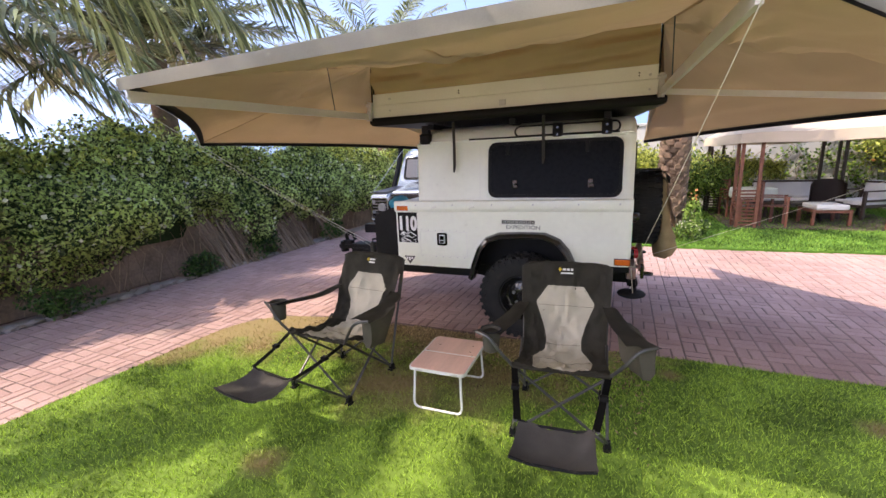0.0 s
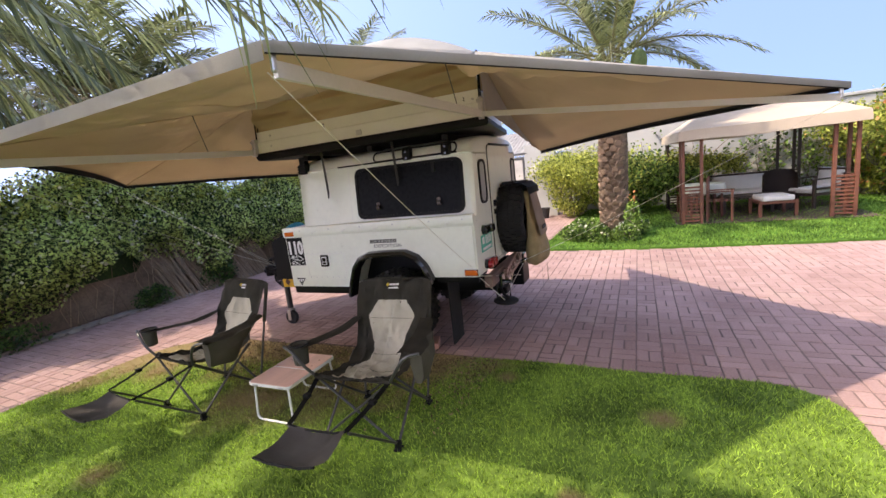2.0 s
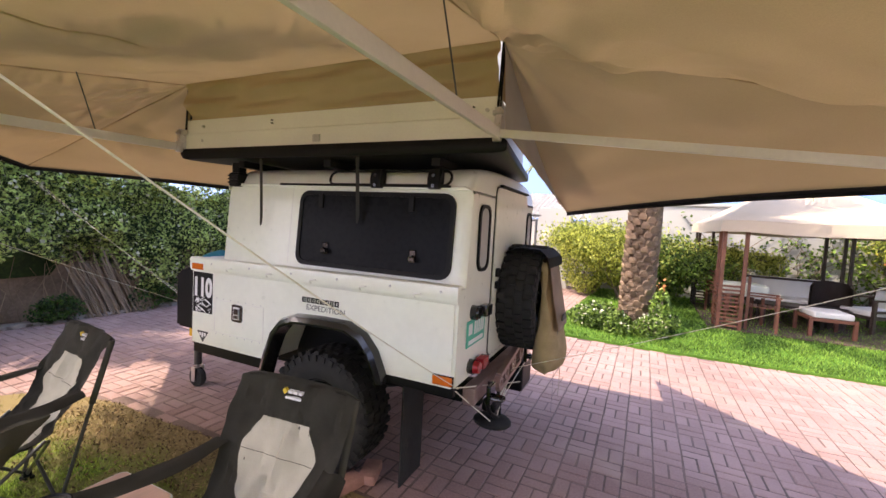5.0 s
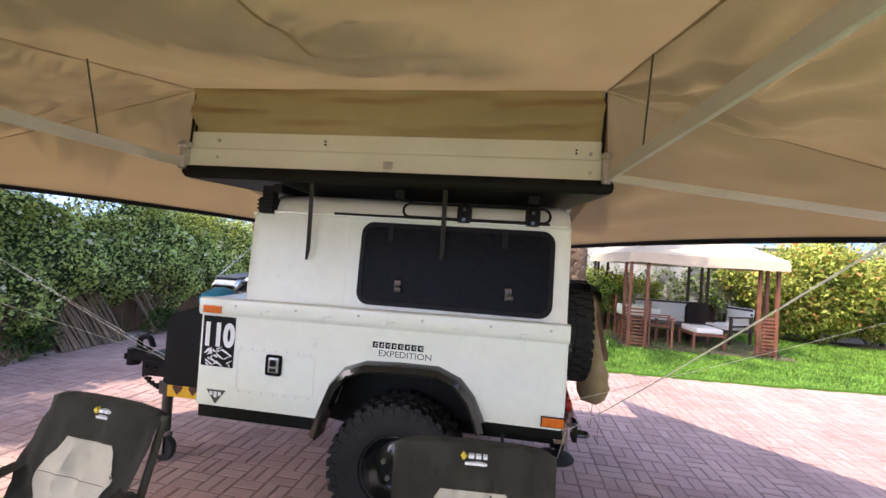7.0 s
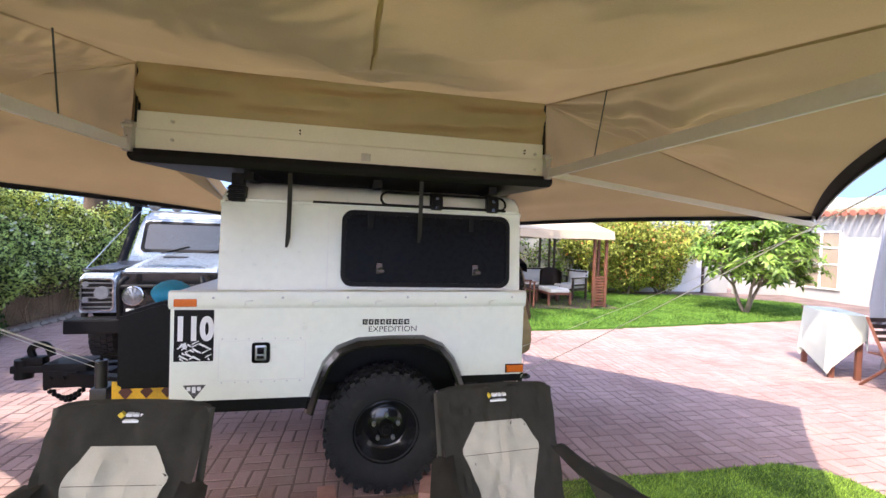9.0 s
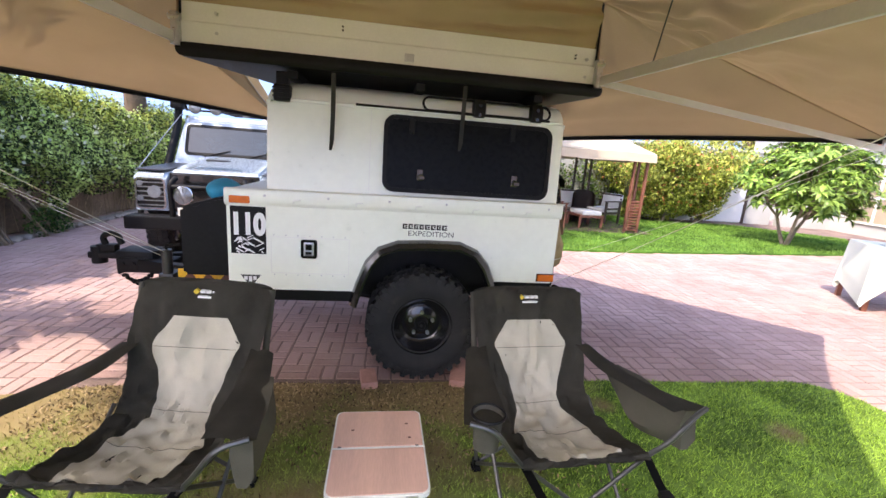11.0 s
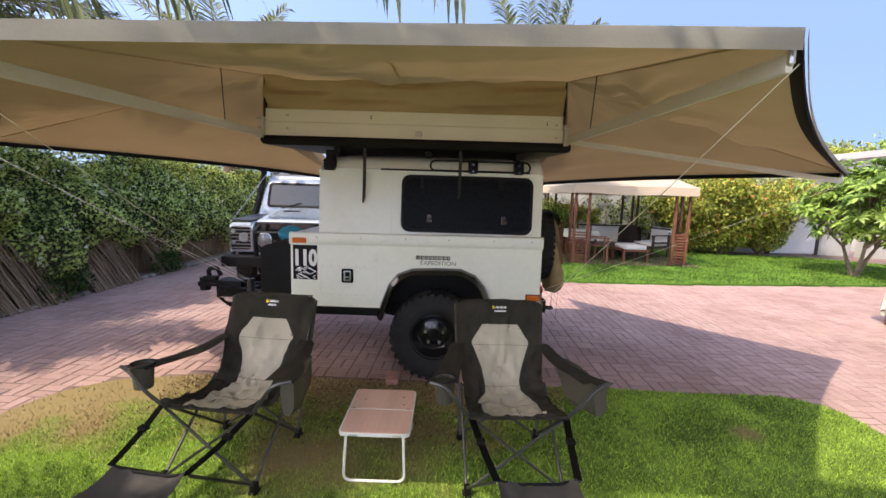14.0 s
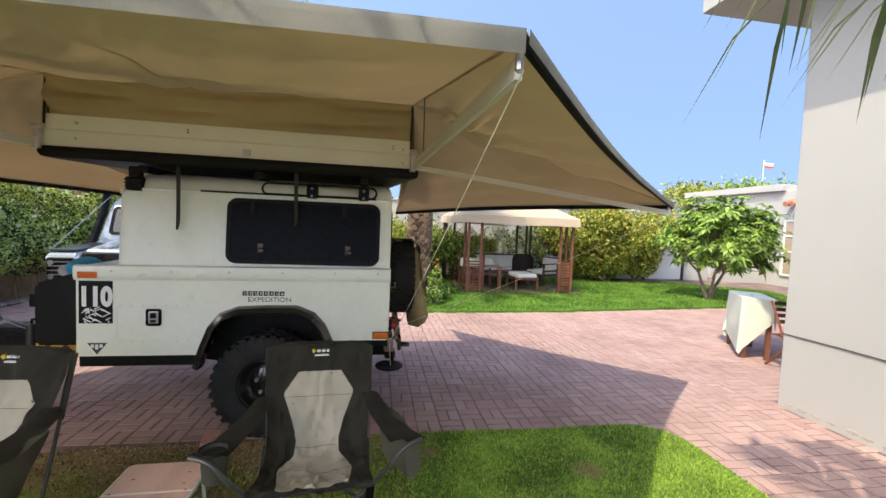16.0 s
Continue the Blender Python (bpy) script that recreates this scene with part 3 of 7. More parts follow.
# gutter rail
bm = BM()
tube(bm, [(-0.51, 0.105, 1.884), (0.80, 0.105, 1.884)], 0.0075, 6)
part("gutter_rail", bm, BLACK, trailer)

# Side window hatch.
WIN = rounded(-0.325, 1.342, 0.838, 1.845, 0.075)


def on_side(pts, off, depth):
    return [[(x, side_y(z) - off, z) for x, z in pts], [(x, side_y(z) - off + depth, z) for x, z in pts]]


hatch = part("window_hatch", loft(BM(), on_side(WIN, 0.012, 0.03)), DARKGLASS, trailer, "tinted black hatch window with rounded corners")
inner = rounded(-0.297, 1.37, 0.81, 1.817, 0.058)
bm = BM()
o, i = on_side(WIN, 0.0135, 0.0)[0], on_side(inner, 0.0135, 0.0)[0]
o2, i2 = on_side(WIN, 0.02, 0.0)[0], on_side(inner, 0.02, 0.0)[0]
loft(bm, [o, o2, i2, i], caps=False)
part("hatch_rim", bm, BLACK, hatch, "black rubber rim")
for x0 in (-0.075, 0.585):
    bm = BM()
    box(bm, (x0 - 0.022, side_y(1.46) - 0.022, 1.425), (x0 + 0.022, side_y(1.46) - 0.01, 1.505), 0.006)
    cyl(bm, (x0 + 0.006, side_y(1.46) - 0.05, 1.45), (x0 + 0.006, side_y(1.46) - 0.01, 1.455), 0.019, seg=12)
    box(bm, (x0 - 0.008, side_y(1.46) - 0.055, 1.435), (x0 + 0.03, side_y(1.46) - 0.04, 1.462), 0.004)
    part("hatch_latch", bm, GLOSS, hatch)
for x0 in (-0.14, 0.55):
    bm = BM()
    box(bm, (x0 - 0.018, side_y(1.8) - 0.028, 1.73), (x0 + 0.018, side_y(1.8) - 0.008, 1.825), 0.004)
    part("hatch_hinge", bm, BLACK, hatch)

# Small lockable hatch in the tub's side, drawn by its fold and screws.
bm = BM()
for lo, hi in (((-1.02, 1.012), (-0.52, 1.016)), ((-1.02, 0.77), (-0.52, 0.774)), ((-1.02, 0.77), (-1.016, 1.016)), ((-0.524, 0.77), (-0.52, 1.016))):
    box(bm, (lo[0], -0.003, lo[1]), (hi[0], 0.002, hi[1]))
hatch2 = part("locker_hatch", bm, ALU, trailer, "flush white locker hatch outline")
for k in range(7):
    for z0 in (1.026, 0.76):
        bm = BM()
        ball(bm, (-1.0 + k * 0.075, -0.002, z0), 0.0045, 6, (1, 0.6, 1))
        part("screw", bm, METAL, hatch2)
bm = BM()
loft(bm, [[(x, -0.008, z) for x, z in rounded(-0.832, 0.877, -0.728, 1.003, 0.018)], [(x, 0.002, z) for x, z in rounded(-0.832, 0.877, -0.728, 1.003, 0.018)]])
lock = part("paddle_lock", bm, GLOSS, hatch2, "black and chrome paddle lock")
bm = BM()
box(bm, (-0.812, -0.014, 0.895), (-0.748, -0.007, 0.985), 0.006)
part("lock_plate", bm, METAL, lock)
for z0, z1 in ((0.935, 0.975), (0.905, 0.925)):
    bm = BM()
    box(bm, (-0.80, -0.018, z0), (-0.76, -0.013, z1), 0.004)
    part("lock_tongue", bm, GLOSS, lock)

# Black sill strips and chassis.
for lo, hi in (((-1.27, 0.012, 0.575), (-0.49, 0.06, 0.654)), ((0.50, 0.012, 0.70), (0.925, 0.06, 0.754)), ((-1.27, W - 0.06, 0.575), (-0.49, W - 0.012, 0.654))):
    part("sill", box(BM(), lo, hi, 0.006), BLACK, trailer)
for y0 in (0.42, 1.30):
    bm = BM()
    box(bm, (-1.35, y0, 0.50), (0.95, y0 + 0.08, 0.655), 0.008)
    part("chassis_rail", bm, BLACK, trailer)
bm = BM()
cyl(bm, (0, 0.2, 0.40), (0, 1.6, 0.40), 0.05)
ball(bm, (0, 0.9, 0.40), 0.13, 12)
part("axle", bm, BLACK, trailer)
for y0 in (0.47, 1.33):
    bm = BM()
    tube(bm, [(-0.75, y0, 0.52), (-0.02, y0, 0.41)], 0.024, 8)
    box(bm, (-0.82, y0 - 0.04, 0.47), (-0.7, y0 + 0.04, 0.55), 0.01)
    part("radius_arm", bm, BLACK, trailer)


def wheel(parent, name, m, tread_n=34, R=0.40, half=0.125):
    bm = BM()
    prof = [(0.20, -half * 0.72), (0.235, -half * 0.95), (0.30, -half * 1.04), (0.355, -half), (0.383, -half * 0.88), (0.39, -half * 0.5), (0.39, half * 0.5), (0.383, half * 0.88), (0.355, half), (0.30, half * 1.04), (0.235, half * 0.95), (0.20, half * 0.72)]
    lathe(bm, [(r * R / 0.4, a) for r, a in prof], 40, m)
    w = part(name, bm, RUBBER, parent, "knobbly black mud-terrain tyre on a black steel rim", smooth=True)
    bm = BM()
    for k in range(tread_n):
        for lane, (a0, a1) in enumerate(((-half * 1.0, -half * 0.52), (-half * 0.45, -half * 0.04), (half * 0.04, half * 0.45), (half * 0.52, half * 1.0))):
            ang = 2 * math.pi * (k + 0.5 * (lane % 2)) / tread_n
            skew = 0.06 if lane in (0, 3) else 0.0
            box(bm, (0.377 * R / 0.4, a0, -0.024), (0.402 * R / 0.4, a1, 0.024 - skew * 0.2), 0, m @ Matrix.Rotation(ang, 4, "Y") @ Matrix.Rotation(skew, 4, "X"))
        ang = 2 * math.pi * k / tread_n
        for s in (-1, 1):
            box(bm, (0.338 * R / 0.4, min(s * half * 0.98, s * half * 1.07), -0.017), (0.378 * R / 0.4, max(s * half * 0.98, s * half * 1.07), 0.017), 0, m @ Matrix.Rotation(ang, 4, "Y"))
    part("tread_block", bm, RUBBER, w)
    bm = BM()
    lathe(bm, [(0.222, -half * 0.8), (0.214, -half * 0.86), (0.205, -half * 0.72), (0.19, -half * 0.55), (0.165, -0.02), (0.14, -0.006), (0.12, -0.022), (0.075, -0.03), (0.06, -0.034), (0.0, -0.034)], 32, m)
    lathe(bm, [(0.205, -half * 0.72), (0.2, half * 0.7), (0.16, half * 0.6), (0.0, half * 0.5)], 32, m)
    rim = part("rim", bm, GLOSS, w, "black pressed-steel rim", smooth=True)
    bm = BM()
    cyl(bm, m @ Vector((0, -0.03, 0)), m @ Vector((0, -0.085, 0)), 0.052, 0.045, 18)
    ball(bm, m @ Vector((0, -0.085, 0)), 0.03, 10)
    part("hub_cap", bm, BLACK, rim, smooth=True)
    for k in range(5):
        a = 2 * math.pi * k / 5 + 0.3
        bm = BM()
        cyl(bm, m @ Vector((0.085 * math.cos(a), -0.02, 0.085 * math.sin(a))), m @ Vector((0.085 * math.cos(a), -0.055, 0.085 * math.sin(a))), 0.014, seg=6)
        part("wheel_nut", bm, METAL, rim)
    return w


wheel(trailer, "wheel", pose(0, 0.105, 0.402))
wheel(trailer, "wheel", pose(0, W - 0.105, 0.402, 0, 0, 180))
spare = wheel(trailer, "spare_wheel", pose(1.075, 1.02, 1.16, 0, 12, 90), R=0.385)
bm = BM()
box(bm, (0.93, 0.9, 1.05), (0.99, 1.14, 1.27), 0.01)
part("spare_bracket", bm, BLACK, trailer)


def flare(y0, s):
    path = [(-0.505, 0.57), (-0.465, 0.71), (-0.405, 0.87), (-0.325, 0.965), (-0.2, 1.012), (0.0, 1.022), (0.22, 1.022), (0.345, 0.97), (0.425, 0.88), (0.478, 0.765), (0.495, 0.71)]
    rings = []
    for k, (x, z) in enumerate(path):
        a, b = path[max(k - 1, 0)], path[min(k + 1, len(path) - 1)]
        t = Vector((b[0] - a[0], b[1] - a[1])).normalized()
        n = Vector((-t.y, t.x))
        rings.append([(x + n.x * q, y0 + s * d, z + n.y * q) for q, d in ((0.014, 0.004), (0.012, -0.018), (0.0, -0.05), (-0.03, -0.066), (-0.045, -0.062), (-0.05, 0.05), (-0.02, 0.05))])
    return part("wheel_arch", loft(BM(), rings), GLOSS, trailer, "glossy black wheel-arch flare", smooth=True)


flare(0.0, 1)
flare(W, -1)
for x0, y0 in ((0.60, 0.02), (0.60, 1.5)):
    bm = BM()
    box(bm, (x0, y0, 0.07), (x0 + 0.012, y0 + 0.27, 0.72), 0.004)
    part("mud_flap", bm, RUBBER, trailer, "black rubber mud flap")

# Lamps and decals on the near side.
for lo, hi in (((-1.262, 1.222), (-1.14, 1.268)), ((0.808, 0.772), (0.926, 0.82))):
    bm = BM()
    box(bm, (lo[0], -0.02, lo[1]), (hi[0], 0.002, hi[1]), 0.005)
    lamp = part("side_lamp", bm, ORANGE, trailer, "amber side marker lamp")
    bm = BM()
    box(bm, (lo[0] - 0.006, -0.006, lo[1] - 0.006), (hi[0] + 0.006, 0.001, hi[1] + 0.006), 0.003)
    part("lamp_seal", bm, BLACK, lamp)
bm = BM()
box(bm, (-1.262, -0.0035, 0.895), (-1.048, 0.001, 1.202))
decal = part("decal", bm, BLACK, trailer, "black sticker with white numerals and mountains")
letters("number_decal", "110", 0.17, pose(-1.156, -0.0055, 1.083, 90) @ Matrix.Diagonal((0.84, 1.1, 1, 1)), WHITE, decal, bold=0.009)
bm = BM()
rr = random.Random(8)
for k in range(26):
    x0, z0 = rr.uniform(-1.25, -1.075), rr.uniform(0.90, 1.0)
    w0, sl = rr.uniform(0.012, 0.05), rr.choice((-0.5, 0.6))
    vs = [bm.verts.new((x0 + a, -0.0045 - 0.00004 * k, z0 + b)) for a, b in ((0, 0), (w0, w0 * sl), (w0 * 1.1, w0 * sl + 0.006), (0.004, 0.012))]
    bm.faces.new(vs)
part("mountain_print", bm, WHITE, decal, fix=False)


def bar_word(name, x0, z0, widths, h, y0, parent, mat):
    """A row of upright slotted blocks for a maker's lettering."""
    bm = BM()
    for k, wd in enumerate(widths):
        box(bm, (x0, y0, z0 + h * 0.74), (x0 + wd, y0 + 0.0015, z0 + h))
        box(bm, (x0, y0, z0), (x0 + wd, y0 + 0.0015, z0 + h * 0.26))
        box(bm, (x0, y0 - 0.0002, z0 + h * 0.26), (x0 + wd * 0.36, y0 + 0.0013, z0 + h * 0.74))
        box(bm, (x0 + wd * (0.64 if k % 2 else 0.52), y0 - 0.0001, z0 + h * 0.36), (x0 + wd, y0 + 0.0012, z0 + h * 0.64))
        x0 += wd + 0.007
    return part(name, bm, mat, parent, "black maker's lettering as plain marks")


bar_word("lettering_mark", -0.175, 1.107, [0.032, 0.03, 0.03, 0.03, 0.034, 0.032, 0.03, 0.034], 0.034, -0.0025, trailer, BLACK)
letters("lettering", "EXPEDITION", 0.05, pose(0.02, -0.003, 1.076, 90) @ Matrix.Diagonal((1.12, 1, 1, 1)), STRAP, trailer, "outlined dark lettering")
bm = BM()
prism(bm, [(-1.21, 0.752), (-1.085, 0.752), (-1.148, 0.668)], 1, -0.0025, 0.001)
tri = part("triangle_sticker", bm, STRAP, trailer, "grey triangular sticker")
bm = BM()
for k in range(3):
    box(bm, (-1.188 + k * 0.028, -0.0035, 0.718 - 0.012 * (k == 1)), (-1.168 + k * 0.028, -0.002, 0.742))
part("sticker_mark", bm, WHITE, tri)

# Black front locker, drawbar and hitch.
bm = BM()
prism(bm, [(-1.292, 0.71), (-1.292, 1.245), (-1.36, 1.24), (-1.60, 1.16), (-1.60, 0.71)], 1, 0.08, 1.72)
bmesh.ops.bevel(bm, geom=bm.edges[:], offset=0.02, segments=2, affect="EDGES")
part("front_locker", bm, BLACK, trailer, "tall black locker on the nose", smooth=True)
for y0, y1 in ((0.46, 0.86), (1.34, 0.96)):
    bm = BM()
    box(bm, (-0.5, -0.035, -0.05), (0.5, 0.035, 0.05), 0.006, Matrix.Translation(((-1.3 - 2.35) / 2, (y0 + y1) / 2, 0.56)) @ Matrix.Rotation(math.atan2(y1 - y0, -1.05), 4, "Z") @ Matrix.Diagonal((1.12, 1, 1, 1)))
    part("drawbar", bm, BLACK, trailer)
bm = BM()
box(bm, (-2.42, 0.80, 0.49), (-2.14, 1.02, 0.67), 0.015)
box(bm, (-2.66, 0.86, 0.585), (-2.38, 0.96, 0.64), 0.012)
box(bm, (-2.39, 0.785, 0.52), (-2.19, 0.80, 0.62), 0.006)
tube(bm, bent([(-2.52, 0.91, 0.63), (-2.57, 0.91, 0.77), (-2.46, 0.91, 0.80), (-2.42, 0.91, 0.7)], 4, 0.05), 0.024, 8)
box(bm, (-2.60, 0.87, 0.635), (-2.46, 0.95, 0.70), 0.012)
cyl(bm, (-2.60, 0.91, 0.54), (-2.60, 0.91, 0.68), 0.055)
box(bm, (-2.16, 0.84, 0.52), (-2.0, 0.98, 0.60), 0.015)
for x0 in (-2.36, -2.28, -2.2):
    cyl(bm, (x0, 0.79, 0.57), (x0, 0.772, 0.57), 0.016, seg=6)
for row in (0.0, 0.035):
    for k in range(10):
        a = math.pi * k / 9
        ball(bm, (-2.40 + 0.24 * k / 9, 0.81 + row, 0.49 - (0.07 + row) * math.sin(a)), 0.017, 6)
hitch = part("hitch", bm, BLACK, trailer, "black cast hitch with a pin lever and safety chain", smooth=True)
bm = BM()
cyl(bm, (-1.88, 0.48, 0.22), (-1.88, 0.48, 0.78), 0.036)
box(bm, (-1.93, 0.44, 0.50), (-1.83, 0.60, 0.60), 0.01)
jock = part("jockey_stand", bm, GREY_TUBE, trailer, "grey jockey stand tube with a small wheel", smooth=True)
bm = BM()
cyl(bm, (-1.88, 0.48, 0.10), (-1.88, 0.48, 0.24), 0.02)
box(bm, (-1.905, 0.43, 0.06), (-1.855, 0.44, 0.2), 0.003)
box(bm, (-1.905, 0.52, 0.06), (-1.855, 0.53, 0.2), 0.003)
part("fork", bm, METAL, jock)
bm = BM()
lathe(bm, [(0.0, -0.03), (0.04, -0.03), (0.085, -0.026), (0.095, 0.0), (0.085, 0.026), (0.04, 0.03), (0.0, 0.03)], 20, pose(-1.88, 0.48, 0.093))
part("jockey_wheel", bm, RUBBER, jock, smooth=True)
bm = BM()
tube(bm, [(-1.88, 0.48, 0.78), (-1.88, 0.48, 0.81), (-1.78, 0.48, 0.82)], 0.011, 6)
part("crank", bm, BLACK, jock)
bm = BM()
box(bm, (-1.72, 0.28, 0.56), (-1.30, 0.29, 0.695), 0.003)
haz = part("hazard_board", bm, YELLOW, trailer, "yellow reflective board with dark diamonds")
for x0, s in ((-1.64, 0.05), (-1.52, 0.045), (-1.40, 0.045)):
    bm = BM()
    prism(bm, [(x0, 0.627 - s), (x0 + s * 0.8, 0.627), (x0, 0.627 + s), (x0 - s * 0.8, 0.627)], 1, 0.276, 0.282)
    part("diamond", bm, MAROON, haz)

# Roof tube, clamps and hanging straps on the near side.
bm = BM()
loop = [(x, 0.098 + 0.035 * (z - 1.888) / 0.085, z) for x, z in rounded(-0.075, 1.888, 0.80, 1.975, 0.043, 8)]
tube(bm, loop + loop[:1], 0.008, 8)
rail = part("roof_loop", bm, BLACK, trailer, "long black rubber loop clamped to the roof's shoulder", smooth=True)
for x0 in (0.30, 0.70):
    bm = BM()
    loft(bm, [[(x, y, z) for y, z in ((0.14, 1.868), (0.082, 1.868), (0.078, 1.93), (0.098, 1.985), (0.15, 1.99))] for x in (x0 - 0.042, x0 + 0.042)])
    bmesh.ops.bevel(bm, geom=bm.edges[:], offset=0.007, segments=2, affect="EDGES")
    clamp = part("clamp", bm, BLACK, rail, "black moulded clamp", smooth=True)
    for z0 in (1.885, 1.945):
        part("clamp_bolt", cyl(BM(), (x0, 0.084, z0), (x0, 0.074, z0), 0.012, seg=8), GLOSS, clamp)
bm = BM()
box(bm, (-1.015, 0.085, 1.862), (-0.915, 0.185, 1.965), 0.015)
box(bm, (-1.0, 0.10, 1.955), (-0.925, 0.17, 2.04), 0.01)
for z0 in (1.885, 1.91, 1.935):
    box(bm, (-1.018, 0.079, z0), (-0.912, 0.09, z0 + 0.012), 0.003)
part("roof_bar_foot", bm, BLACK, trailer)
bm = BM()
for x0 in (-0.9, -0.1, 0.7):
    box(bm, (x0 - 0.03, 0.1, 2.0), (x0 + 0.03, 1.7, 2.05), 0.006)
part("roof_bar", bm, BLACK, trailer)

# Rear: door, windows, lamps, plate and bumper.
bm = BM()
o = rounded(0.56, 0.80, 1.38, 1.93, 0.05)
loft(bm, [[(0.926, y, z) for y, z in o], [(0.944, y, z) for y, z in o]])
door = part("rear_door", bm, PAINT, trailer, "plain white rear door", smooth=True)
bm = BM()
i = rounded(0.568, 0.808, 1.372, 1.922, 0.045)
o = rounded(0.552, 0.792, 1.388, 1.938, 0.055)
loft(bm, [[(0.931, y, z) for y, z in o], [(0.938, y, z) for y, z in o], [(0.938, y, z) for y, z in i], [(0.931, y, z) for y, z in i]], caps=False)
part("door_seal", bm, STRAP, door)
bm = BM()
box(bm, (0.94, 0.6, 1.935), (0.965, 1.34, 1.95), 0.004)
part("drip_rail", bm, BLACK, door)
bm = BM()
box(bm, (0.944, 0.60, 1.25), (0.975, 0.64, 1.30), 0.006)
part("door_lock", bm, BLACK, door)
bm = BM()
box(bm, (0.944, 0.60, 1.33), (0.968, 0.65, 1.39), 0.006)
part("door_handle", bm, BLACK, door)
for y0, y1 in ((0.25, 0.45), (1.42, 1.60)):
    o, i = rounded(y0, 1.39, y1, 1.80, 0.07), rounded(y0 + 0.022, 1.412, y1 - 0.022, 1.778, 0.055)
    bm = BM()
    loft(bm, [[(0.9335, y, z) for y, z in i], [(0.936, y, z) for y, z in i]])
    win = part("rear_window", bm, RENDER, trailer, "narrow blanked rear window with a black seal")
    bm = BM()
    loft(bm, [[(0.932, y, z) for y, z in o], [(0.945, y, z) for y, z in o], [(0.945, y, z) for y, z in i], [(0.932, y, z) for y, z in i]], caps=False)
    part("window_seal", bm, BLACK, win)
bm = BM()
box(bm, (0.93, 0.155, 0.945), (0.938, 0.465, 1.105), 0.004)
plate = part("number_plate", bm, GREEN, trailer, "green and white registration plate")
bm = BM()
for k in range(5):
    box(bm, (0.938, 0.27 + k * 0.036, 1.01), (0.9395, 0.293 + k * 0.036, 1.09))
box(bm, (0.938, 0.175, 1.02), (0.9395, 0.235, 1.085))
box(bm, (0.938, 0.18, 0.96), (0.9395, 0.43, 0.985))
part("plate_bars", bm, WHITE, plate)
for z0, mat, lab in ((1.15, GLOSS, "black rear lamp"), (0.82, RED, "red tail lamp")):
    bm = BM()
    cyl(bm, (0.93, 0.24, z0), (0.965, 0.24, z0), 0.045, seg=18)
    lamp = part("rear_lamp", bm, GLOSS, trailer, lab, smooth=True)
    bm = BM()
    cyl(bm, (0.96, 0.24, z0), (1.0 if mat is RED else 0.98, 0.24, z0), 0.04, 0.034, seg=18)
    box(bm, (0.945, 0.31, z0 - 0.035), (1.0, 0.42, z0 + 0.035), 0.01)
    part("lamp_lens", bm, mat, lamp, smooth=True)
bm = BM()
box(bm, (0.91, 0.20, 0.595), (0.99, 1.60, 0.70), 0.012)
bump = part("rear_bumper", bm, BUMPER, trailer, "worn pinkish-brown steel rear bumper with recovery hooks")
for y0, z0, r0 in ((0.50, 0.655, 0.045), (0.63, 0.69, 0.05), (0.80, 0.71, 0.055), (1.02, 0.73, 0.06)):
    bm = BM()
    lathe(bm, [(r0 * 0.5, -0.02), (r0, -0.02), (r0, 0.02), (r0 * 0.5, 0.02), (r0 * 0.5, -0.02)], 18, pose(1.045, y0, z0, 0, 0, 90))
    part("lug_ring", bm, BUMPER, bump, smooth=True)
for a, b in (((1.045, 0.50, 0.70), (1.045, 1.02, 0.80)), ((1.045, 0.50, 0.61), (1.045, 1.02, 0.66)), ((1.0, 0.44, 0.655), (1.05, 0.48, 0.655))):
    bm = BM()
    d = Vector(b) - Vector(a)
    box(bm, (-d.length / 2, -0.02, -0.016), (d.length / 2, 0.02, 0.016), 0.004, Matrix.Translation((Vector(a) + Vector(b)) / 2) @ d.to_track_quat("X", "Z").to_matrix().to_4x4())
    part("lug_plate", bm, BUMPER, bump)
for y0 in (0.34, 1.28):
    bm = BM()
    box(bm, (1.03, y0 - 0.05, 0.58), (1.06, y0 + 0.05, 0.70), 0.008)
    tube(bm, bent([(1.05, y0 - 0.03, 0.62), (1.13, y0 - 0.03, 0.62), (1.13, y0 + 0.03, 0.62), (1.05, y0 + 0.03, 0.62)], 4, 0.03), 0.012, 8)
    part("shackle", bm, GLOSS, bump)
bm = BM()
box(bm, (0.86, 1.30, 0.30), (1.02, 1.62, 0.56), 0.02)
part("rear_box", bm, BLACK, bump)
bm = BM()
tube(bm, [(0.99, 0.42, 0.56), (1.0, 0.5, 0.44), (1.02, 0.62, 0.36)], 0.016, 8)
tube(bm, [(0.96, 0.75, 0.56), (1.0, 0.72, 0.44), (1.02, 0.66, 0.36)], 0.012, 8)
box(bm, (0.93, 0.52, 0.43), (1.03, 0.68, 0.50), 0.02)
part("tow_bracket", bm, BLACK, bump)
bm = BM()
ball(bm, (0.98, 0.63, 0.33), 0.135, 16, (1.0, 0.85, 0.32))
tagged(part("lamp_pod", bm, RUBBER, bump, "round black rubber pod slung on cords", smooth=True))
for a, b in (((0.94, 0.02, 0.74), (0.99, 0.55, 0.36)), ((0.94, 0.02, 0.76), (1.08, 0.95, 0.52)), ((1.06, 0.80, 0.70), (1.0, 0.60, 0.30)), ((1.06, 1.02, 0.72), (0.96, 0.62, 0.34)), ((1.05, 1.28, 0.60), (0.97, 0.60, 0.35))):
    bm = BM()
    tube(bm, [a, b], 0.004, 5)
    part("tie_cord", bm, ROPE, bump)

